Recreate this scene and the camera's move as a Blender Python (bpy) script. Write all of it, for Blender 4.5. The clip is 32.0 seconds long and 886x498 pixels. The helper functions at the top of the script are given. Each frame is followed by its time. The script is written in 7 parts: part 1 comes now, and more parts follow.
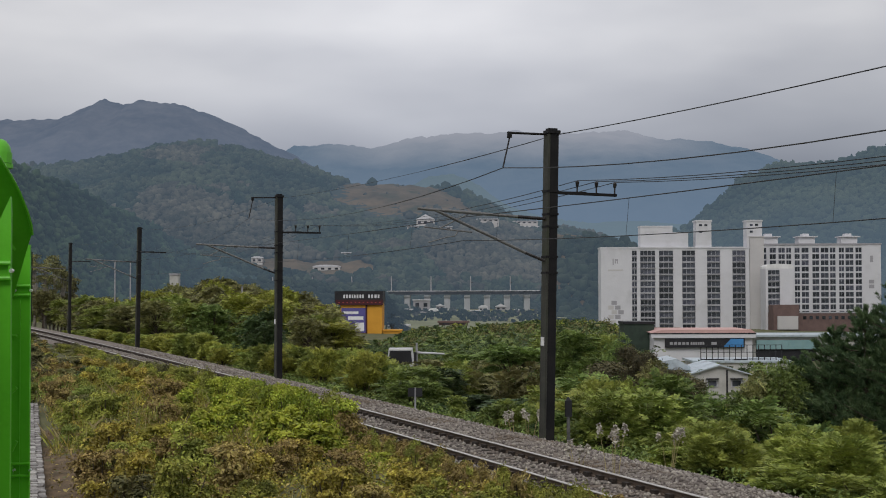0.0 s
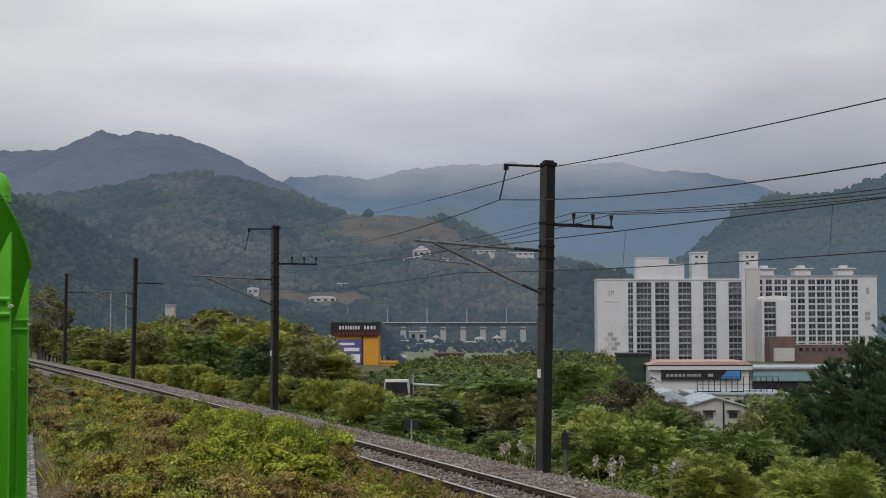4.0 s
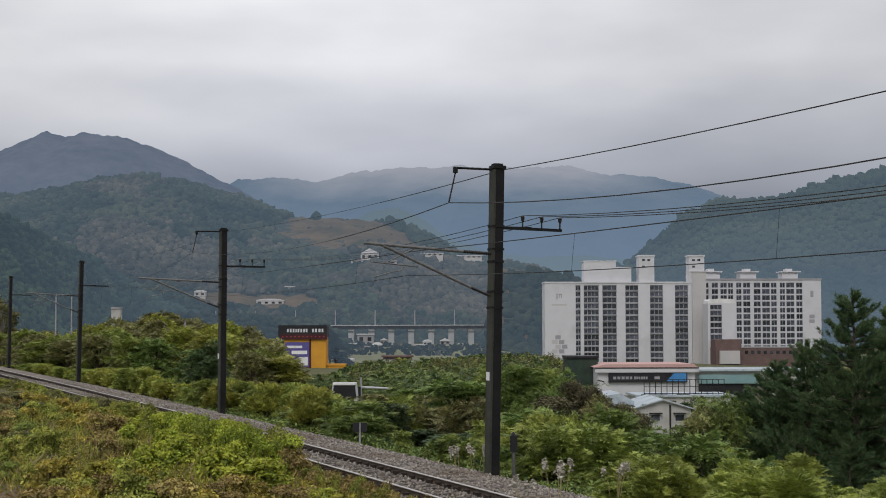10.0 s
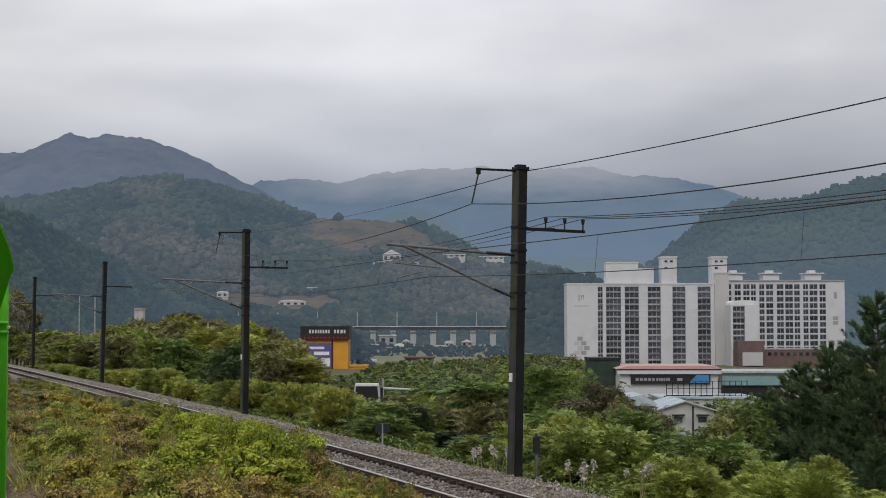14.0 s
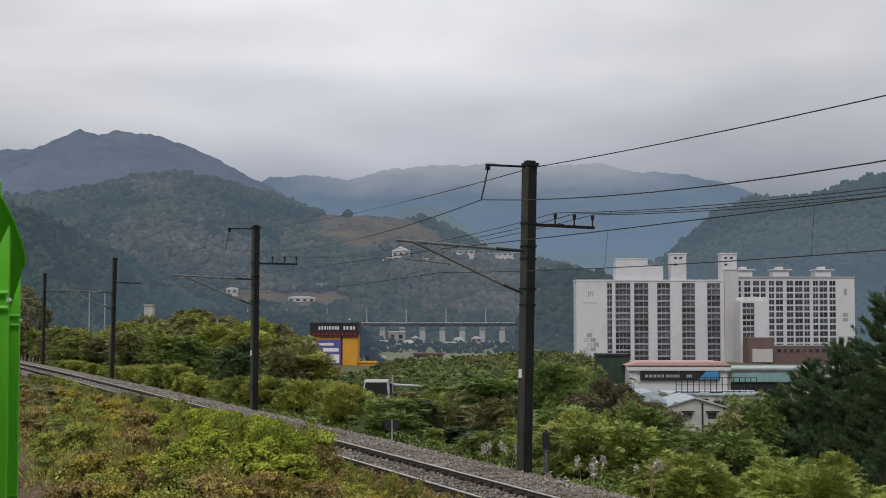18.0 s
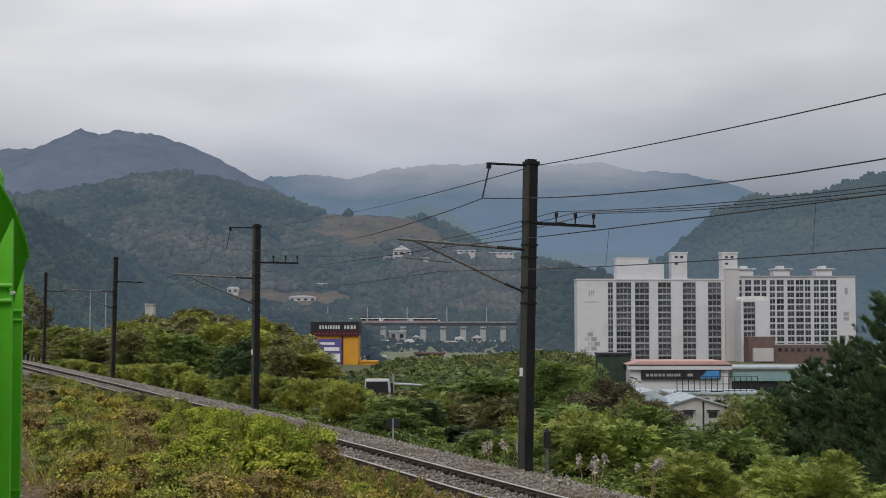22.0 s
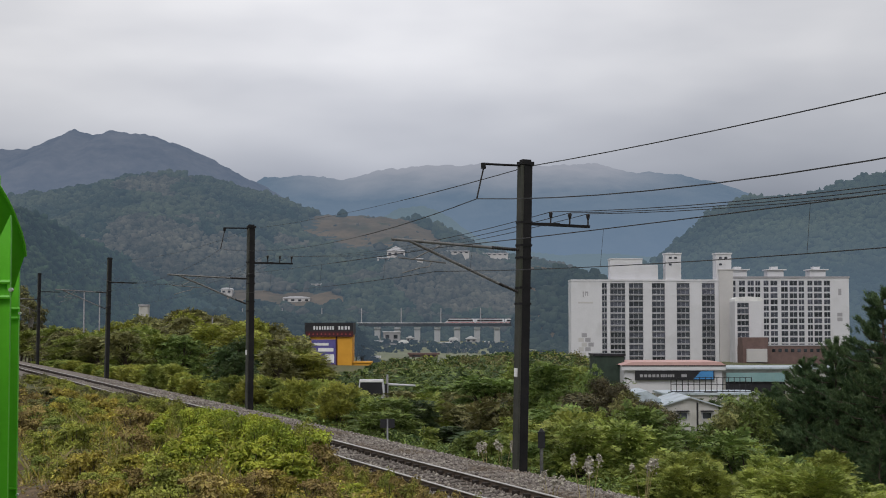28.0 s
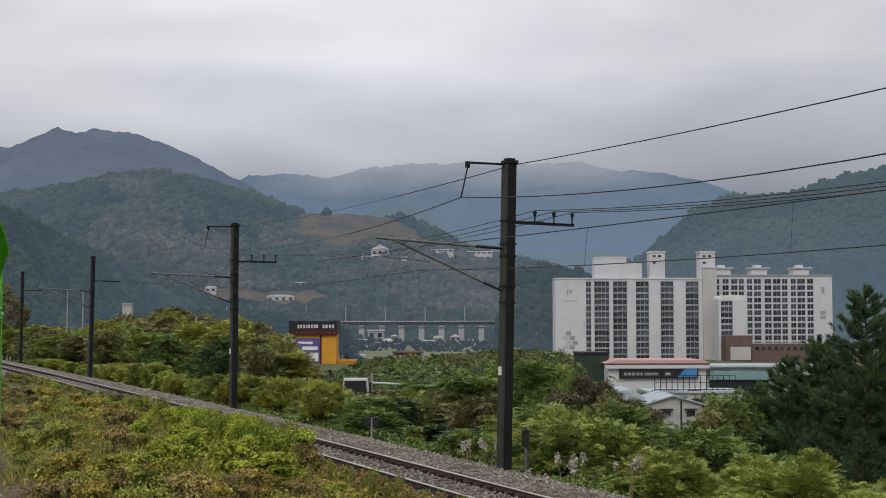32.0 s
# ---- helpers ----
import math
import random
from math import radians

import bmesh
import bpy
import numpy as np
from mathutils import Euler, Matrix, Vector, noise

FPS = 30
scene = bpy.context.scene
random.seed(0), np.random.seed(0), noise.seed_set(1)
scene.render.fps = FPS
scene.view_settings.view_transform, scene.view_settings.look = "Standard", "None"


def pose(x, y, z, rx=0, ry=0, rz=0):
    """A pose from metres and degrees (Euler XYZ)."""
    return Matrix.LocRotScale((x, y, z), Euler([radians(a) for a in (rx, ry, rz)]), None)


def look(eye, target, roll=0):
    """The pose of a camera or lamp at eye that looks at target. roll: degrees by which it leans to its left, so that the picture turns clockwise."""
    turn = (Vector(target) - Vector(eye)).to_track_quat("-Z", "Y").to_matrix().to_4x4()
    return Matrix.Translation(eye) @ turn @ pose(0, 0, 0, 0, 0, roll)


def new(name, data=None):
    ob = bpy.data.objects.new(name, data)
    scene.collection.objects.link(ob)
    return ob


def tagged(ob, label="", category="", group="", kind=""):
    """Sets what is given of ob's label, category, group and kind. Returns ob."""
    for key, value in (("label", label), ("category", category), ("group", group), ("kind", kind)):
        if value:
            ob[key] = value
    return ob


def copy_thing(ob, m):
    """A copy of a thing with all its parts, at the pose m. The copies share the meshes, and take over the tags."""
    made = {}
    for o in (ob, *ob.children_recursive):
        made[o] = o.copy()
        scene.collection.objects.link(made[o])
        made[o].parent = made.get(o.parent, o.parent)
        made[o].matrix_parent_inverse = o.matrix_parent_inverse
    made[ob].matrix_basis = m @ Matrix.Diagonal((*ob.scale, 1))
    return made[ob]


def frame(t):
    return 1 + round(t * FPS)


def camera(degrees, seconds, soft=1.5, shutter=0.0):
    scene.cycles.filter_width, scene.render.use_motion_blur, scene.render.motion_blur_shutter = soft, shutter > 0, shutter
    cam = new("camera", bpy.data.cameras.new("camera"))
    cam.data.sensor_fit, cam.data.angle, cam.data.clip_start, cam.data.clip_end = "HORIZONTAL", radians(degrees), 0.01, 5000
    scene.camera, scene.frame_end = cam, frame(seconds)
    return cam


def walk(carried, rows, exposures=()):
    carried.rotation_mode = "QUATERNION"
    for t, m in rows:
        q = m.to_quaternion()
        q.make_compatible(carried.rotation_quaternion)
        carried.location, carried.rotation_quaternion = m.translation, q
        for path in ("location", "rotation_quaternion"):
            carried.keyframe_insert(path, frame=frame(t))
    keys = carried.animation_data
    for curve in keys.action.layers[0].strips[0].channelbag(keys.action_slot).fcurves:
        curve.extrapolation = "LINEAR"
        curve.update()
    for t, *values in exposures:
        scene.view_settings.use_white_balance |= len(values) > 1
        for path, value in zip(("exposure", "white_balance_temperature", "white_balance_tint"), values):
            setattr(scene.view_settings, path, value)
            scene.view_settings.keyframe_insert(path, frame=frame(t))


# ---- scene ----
cam = camera(33.494, 32.0, 1.0)
walk(cam, [
    (0.0, pose(0.079, 0, 3.735, 91.650, 0.170, 0.908)),
    (0.5, pose(0.076, 0, 3.738, 91.699, 0.115, 0.973)),
    (1.0, pose(0.072, 0, 3.737, 91.705, 0.132, 1.067)),
    (1.5, pose(0.067, 0, 3.738, 91.672, 0.115, 1.122)),
    (2.0, pose(0.062, 0, 3.741, 91.723, 0.071, 1.267)),
    (2.5, pose(0.065, 0, 3.742, 91.776, 0.085, 1.328)),
    (3.0, pose(0.075, 0, 3.749, 92.236, 0.152, 1.160)),
    (3.5, pose(0.071, 0, 3.750, 92.811, 0.123, 0.914)),
    (5.5, pose(0.063, 0, 3.745, 92.913, 0.142, 0.295)),
    (6.0, pose(0.059, 0, 3.751, 92.921, 0.147, -0.048)),
    (6.5, pose(0.062, 0, 3.748, 92.897, 0.153, -0.337)),
    (7.0, pose(0.059, 0, 3.748, 92.913, 0.126, -0.507)),
    (7.5, pose(0.056, 0, 3.748, 92.935, 0.121, -0.577)),
    (8.0, pose(0.052, 0, 3.748, 92.945, 0.168, -0.642)),
    (8.5, pose(0.049, 0, 3.748, 92.888, 0.109, -0.701)),
    (9.0, pose(0.046, 0, 3.748, 92.956, 0.127, -0.920)),
    (9.5, pose(0.043, 0, 3.748, 92.973, 0.130, -1.174)),
    (10.0, pose(0.039, 0, 3.748, 92.976, 0.099, -1.265)),
    (10.5, pose(0.036, 0, 3.748, 92.982, 0.108, -1.157)),
    (11.0, pose(0.033, 0, 3.747, 92.984, 0.112, -1.065)),
    (11.5, pose(0.030, 0, 3.747, 92.980, 0.088, -1.042)),
    (12.0, pose(0.026, 0, 3.747, 92.989, 0.082, -0.936)),
    (12.5, pose(0.023, 0, 3.747, 92.991, 0.074, -1.007)),
    (13.0, pose(0.020, 0, 3.747, 92.974, 0.044, -0.890)),
    (13.5, pose(0.017, 0, 3.747, 93.038, 0.033, -0.656)),
    (14.0, pose(0.013, 0, 3.747, 93.023, 0.015, -0.414)),
    (14.5, pose(0.010, 0, 3.746, 93.003, 0.006, -0.228)),
    (16.5, pose(0.007, 0, 3.729, 92.887, -0.013, -0.130)),
    (17.0, pose(0.006, 0, 3.723, 92.844, -0.037, -0.139)),
    (17.5, pose(0.003, 0, 3.731, 92.845, -0.054, -0.071)),
    (18.0, pose(0.005, 0, 3.732, 92.887, -0.005, -0.054)),
    (18.5, pose(0.003, 0, 3.730, 92.905, 0.004, -0.031)),
    (19.0, pose(-0.001, 0, 3.732, 92.894, -0.007, -0.065)),
    (19.5, pose(0.003, 0, 3.724, 92.858, 0.008, -0.102)),
    (20.0, pose(0.000, 0, 3.720, 92.856, 0.000, -0.000)),
    (20.5, pose(0.000, 0, 3.720, 92.856, -0.006, 0.190)),
    (21.0, pose(0.001, 0, 3.716, 92.858, 0.003, 0.101)),
    (21.5, pose(-0.004, 0, 3.716, 92.859, -0.006, 0.093)),
    (22.0, pose(-0.003, 0, 3.712, 92.860, 0.016, -0.023)),
    (22.5, pose(-0.007, 0, 3.709, 92.871, 0.050, 0.007)),
    (23.0, pose(-0.004, 0, 3.712, 92.858, 0.008, -0.004)),
    (23.5, pose(-0.003, 0, 3.708, 92.858, 0.013, -0.027)),
    (24.0, pose(-0.007, 0, 3.708, 92.858, 0.008, 0.040)),
    (24.5, pose(-0.002, 0, 3.703, 92.841, -0.017, 0.014)),
    (25.0, pose(0.001, 0, 3.708, 92.903, -0.022, -0.209)),
    (25.5, pose(-0.004, 0, 3.699, 92.860, 0.036, -0.438)),
    (27.5, pose(-0.015, 0, 3.700, 92.889, 0.015, -0.406)),
    (28.0, pose(-0.016, 0, 3.700, 92.890, 0.020, -0.255)),
    (28.5, pose(-0.014, 0, 3.704, 92.891, 0.022, -0.393)),
    (29.0, pose(-0.015, 0, 3.704, 92.870, -0.015, -0.492)),
    (29.5, pose(-0.016, 0, 3.703, 92.867, 0.013, -0.470)),
    (30.0, pose(-0.017, 0, 3.700, 92.890, 0.032, -0.512)),
    (30.5, pose(-0.009, 0, 3.704, 92.860, 0.015, -0.574)),
    (31.0, pose(-0.012, 0, 3.708, 92.837, -0.042, -0.596)),
    (31.5, pose(-0.014, 0, 3.708, 92.836, -0.036, -0.706)),
    (32.0, pose(-0.014, 0, 3.708, 92.825, 0.056, -0.866)),
], [(0.0, -0.08), (3.5, -0.07), (5.5, 0.0), (32.0, 0.0)])

# ---- world and sun: a closed, overcast sky ----
world = bpy.data.worlds.new("overcast_sky")
scene.world = world
world.use_nodes = True
wt = world.node_tree
wt.nodes.clear()


def wnode(kind, **inputs):
    n = wt.nodes.new(kind)
    for k, v in inputs.items():
        n.inputs[k].default_value = v
    return n


w_out = wnode("ShaderNodeOutputWorld")
w_bg = wnode("ShaderNodeBackground", Strength=1.0)
w_sky = wnode("ShaderNodeTexSky")
w_sky.sky_type, w_sky.sun_disc = "NISHITA", False
w_sky.sun_elevation, w_sky.sun_rotation = radians(48), radians(200)
w_gain = wnode("ShaderNodeVectorMath")
w_gain.operation = "SCALE"
w_gain.inputs["Scale"].default_value = 0.10
w_tc = wnode("ShaderNodeTexCoord")
w_map = wnode("ShaderNodeMapping")
w_map.inputs["Scale"].default_value = (1.0, 1.0, 3.0)
w_n1 = wnode("ShaderNodeTexNoise", Scale=2.1, Detail=3.5, Roughness=0.45, Distortion=0.3)
w_n2 = wnode("ShaderNodeTexNoise", Scale=8.0, Detail=3.0, Roughness=0.5)
w_mixn = wnode("ShaderNodeMath")
w_mixn.operation = "MULTIPLY_ADD"
w_mixn.inputs[1].default_value = 0.25
w_ramp = wnode("ShaderNodeValToRGB")
el = w_ramp.color_ramp.elements
el[0].position, el[0].color = 0.42, (0.47, 0.485, 0.545, 1)
el[1].position, el[1].color = 0.80, (0.88, 0.88, 0.91, 1)
w_sep = wnode("ShaderNodeSeparateXYZ")
w_hor = wnode("ShaderNodeValToRGB")
eh = w_hor.color_ramp.elements
eh[0].position, eh[0].color = 0.085, (0.48, 0.50, 0.56, 1)
eh[1].position, eh[1].color = 0.175, (1.05, 1.04, 1.03, 1)
w_mul = wnode("ShaderNodeMixRGB", Fac=1.0)
w_mul.blend_type = "MULTIPLY"
w_roll = wnode("ShaderNodeMath")
w_roll.operation = "MULTIPLY_ADD"
w_roll.inputs[1].default_value, w_roll.inputs[2].default_value = 9.5, 0.35
w_cos = wnode("ShaderNodeMath")
w_cos.operation = "COSINE"
w_lift = wnode("ShaderNodeMath")
w_lift.operation = "MULTIPLY_ADD"
w_lift.inputs[1].default_value, w_lift.inputs[2].default_value = 0.13, 0.93
w_cloud = wnode("ShaderNodeVectorMath")
w_cloud.operation = "SCALE"
w_mix = wnode("ShaderNodeMixRGB", Fac=0.93)
wl = wt.links.new
wl(w_tc.outputs["Generated"], w_map.inputs["Vector"])
wl(w_map.outputs["Vector"], w_n1.inputs["Vector"])
wl(w_map.outputs["Vector"], w_n2.inputs["Vector"])
wl(w_n2.outputs["Fac"], w_mixn.inputs[0])
wl(w_n1.outputs["Fac"], w_mixn.inputs[2])
wl(w_mixn.outputs[0], w_ramp.inputs["Fac"])
wl(w_tc.outputs["Generated"], w_sep.inputs[0])
wl(w_sep.outputs["Z"], w_hor.inputs["Fac"])
wl(w_ramp.outputs["Color"], w_mul.inputs["Color1"])
wl(w_hor.outputs["Color"], w_mul.inputs["Color2"])
wl(w_sky.outputs["Color"], w_gain.inputs[0])
wl(w_gain.outputs["Vector"], w_mix.inputs["Color1"])
wl(w_sep.outputs["X"], w_roll.inputs[0])
wl(w_roll.outputs[0], w_cos.inputs[0])
wl(w_cos.outputs[0], w_lift.inputs[0])
wl(w_mul.outputs["Color"], w_cloud.inputs[0])
wl(w_lift.outputs[0], w_cloud.inputs["Scale"])
wl(w_cloud.outputs["Vector"], w_mix.inputs["Color2"])
wl(w_mix.outputs["Color"], w_bg.inputs["Color"])
wl(w_bg.outputs["Background"], w_out.inputs["Surface"])

sun = new("sun", bpy.data.lights.new("sun", "SUN"))
sun.data.energy, sun.data.angle, sun.data.color = 1.27, radians(30), (1.0, 0.96, 0.90)
sun.matrix_world = look((-20, -60, 70), (0, 0, 0))


# ---- materials ----
def surf(name, c1, c2, scale=4.0, rough=0.8, metal=0.0, bump=0.2, fine=40.0, island=0.0, each=0.0, glow=None, soft_light=0.0, spec=0.3, stain=None, mist_glow=None, crisp=0.0):
    """A surface of two colours mixed by coarse and fine noise. island, each: spread of brightness from piece to piece
    and thing to thing.
    glow: haze painted as emission over what lies far off. soft_light: share of light that leaves let through."""
    m = bpy.data.materials.new(name)
    m.use_nodes = True
    nt = m.node_tree
    nt.nodes.clear()
    L = nt.links.new

    def node(kind, **inputs):
        n = nt.nodes.new(kind)
        for k, v in inputs.items():
            n.inputs[k].default_value = v
        return n
    out = node("ShaderNodeOutputMaterial")
    tc = node("ShaderNodeTexCoord")
    geo = node("ShaderNodeNewGeometry")
    n1 = node("ShaderNodeTexNoise", Scale=scale, Detail=5.0, Roughness=0.6)
    n2 = node("ShaderNodeTexNoise", Scale=fine, Detail=3.0, Roughness=0.6)
    L(tc.outputs["Object"], n1.inputs["Vector"])
    L(tc.outputs["Object"], n2.inputs["Vector"])
    add = node("ShaderNodeMath")
    add.operation = "MULTIPLY_ADD"
    add.inputs[1].default_value = 0.45
    L(n2.outputs["Fac"], add.inputs[0])
    L(n1.outputs["Fac"], add.inputs[2])
    ramp = node("ShaderNodeValToRGB")
    e = ramp.color_ramp.elements
    e[0].position, e[0].color = 0.50 + crisp, (*c1, 1)
    e[1].position, e[1].color = 0.95 - crisp, (*c2, 1)
    L(add.outputs[0], ramp.inputs["Fac"])
    col = ramp.outputs["Color"]
    for share, source in ((island, geo.outputs["Random Per Island"]), (each, node("ShaderNodeObjectInfo").outputs["Random"])):
        if share:
            hsv = node("ShaderNodeHueSaturation")
            mr = node("ShaderNodeMapRange")
            mr.inputs["To Min"].default_value, mr.inputs["To Max"].default_value = 1 - share, 1 + share
            L(source, mr.inputs["Value"])
            L(mr.outputs[0], hsv.inputs["Value"])
            mh = node("ShaderNodeMapRange")
            mh.inputs["To Min"].default_value, mh.inputs["To Max"].default_value = 0.5 - 0.05 * share, 0.5 + 0.05 * share
            L(source, mh.inputs["Value"])
            L(mh.outputs[0], hsv.inputs["Hue"])
            L(col, hsv.inputs["Color"])
            col = hsv.outputs["Color"]
    if stain:
        sn = node("ShaderNodeTexNoise", Scale=stain[1], Detail=6.0, Roughness=0.65)
        L(tc.outputs["Object"], sn.inputs["Vector"])
        sr = node("ShaderNodeValToRGB")
        sr.color_ramp.elements[0].position, sr.color_ramp.elements[1].position = 0.52, 0.68
        L(sn.outputs["Fac"], sr.inputs["Fac"])
        sm = node("ShaderNodeMixRGB", Color2=(*stain[0], 1))
        L(sr.outputs["Color"], sm.inputs["Fac"])
        L(col, sm.inputs["Color1"])
        col = sm.outputs["Color"]
    b = node("ShaderNodeBsdfPrincipled", Roughness=rough, Metallic=metal)
    b.inputs["Specular IOR Level"].default_value = spec
    L(col, b.inputs["Base Color"])
    if bump:
        bp = node("ShaderNodeBump", Strength=bump, Distance=0.05)
        L(add.outputs[0], bp.inputs["Height"])
        L(bp.outputs[0], b.inputs["Normal"])
    shader = b.outputs[0]
    if soft_light:
        tr = node("ShaderNodeBsdfTranslucent")
        L(col, tr.inputs["Color"])
        mx = node("ShaderNodeMixShader", Fac=soft_light)
        L(shader, mx.inputs[1])
        L(tr.outputs[0], mx.inputs[2])
        shader = mx.outputs[0]
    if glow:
        # haze painted over the surface as emission: (colour, share near, share far, near y, far y, extra share low
        # down, low z, high z)
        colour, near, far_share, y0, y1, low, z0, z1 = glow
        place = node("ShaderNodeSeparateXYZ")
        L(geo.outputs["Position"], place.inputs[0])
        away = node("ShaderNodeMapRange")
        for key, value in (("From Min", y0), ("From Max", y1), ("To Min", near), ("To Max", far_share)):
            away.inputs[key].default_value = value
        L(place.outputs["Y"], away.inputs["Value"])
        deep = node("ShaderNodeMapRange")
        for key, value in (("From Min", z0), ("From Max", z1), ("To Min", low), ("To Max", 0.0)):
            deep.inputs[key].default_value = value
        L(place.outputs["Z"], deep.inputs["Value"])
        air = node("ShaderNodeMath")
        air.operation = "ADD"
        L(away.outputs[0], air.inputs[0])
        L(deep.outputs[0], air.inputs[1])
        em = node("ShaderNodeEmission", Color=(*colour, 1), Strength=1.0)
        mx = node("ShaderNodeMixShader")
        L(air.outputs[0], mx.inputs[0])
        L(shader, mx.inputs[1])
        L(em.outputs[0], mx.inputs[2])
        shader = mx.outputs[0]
    if mist_glow:
        # low cloud painted as emission over the top of a far mountain: (low edge, high edge, middle, half width,
        # colour)
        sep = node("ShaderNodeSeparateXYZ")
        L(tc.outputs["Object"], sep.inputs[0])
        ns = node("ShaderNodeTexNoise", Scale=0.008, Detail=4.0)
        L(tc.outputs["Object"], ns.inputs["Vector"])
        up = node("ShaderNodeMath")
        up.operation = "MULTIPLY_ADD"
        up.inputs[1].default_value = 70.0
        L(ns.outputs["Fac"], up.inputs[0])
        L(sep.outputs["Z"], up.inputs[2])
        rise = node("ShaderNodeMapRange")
        rise.inputs["From Min"].default_value, rise.inputs["From Max"].default_value = mist_glow[0] + 35, mist_glow[1] + 35
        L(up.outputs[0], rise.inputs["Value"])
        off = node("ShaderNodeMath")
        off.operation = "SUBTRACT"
        off.inputs[1].default_value = mist_glow[2]
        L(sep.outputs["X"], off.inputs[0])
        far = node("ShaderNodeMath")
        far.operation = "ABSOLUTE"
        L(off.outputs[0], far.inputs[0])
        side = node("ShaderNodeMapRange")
        side.inputs["From Min"].default_value, side.inputs["From Max"].default_value = mist_glow[3], mist_glow[3] * 0.6
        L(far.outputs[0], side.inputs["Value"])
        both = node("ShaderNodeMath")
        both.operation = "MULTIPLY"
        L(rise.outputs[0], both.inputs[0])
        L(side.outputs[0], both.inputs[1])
        em = node("ShaderNodeEmission", Color=(*mist_glow[4], 1), Strength=1.0)
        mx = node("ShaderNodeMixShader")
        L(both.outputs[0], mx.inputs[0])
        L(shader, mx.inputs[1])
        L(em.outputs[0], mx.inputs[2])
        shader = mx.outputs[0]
    L(shader, out.inputs["Surface"])
    return m


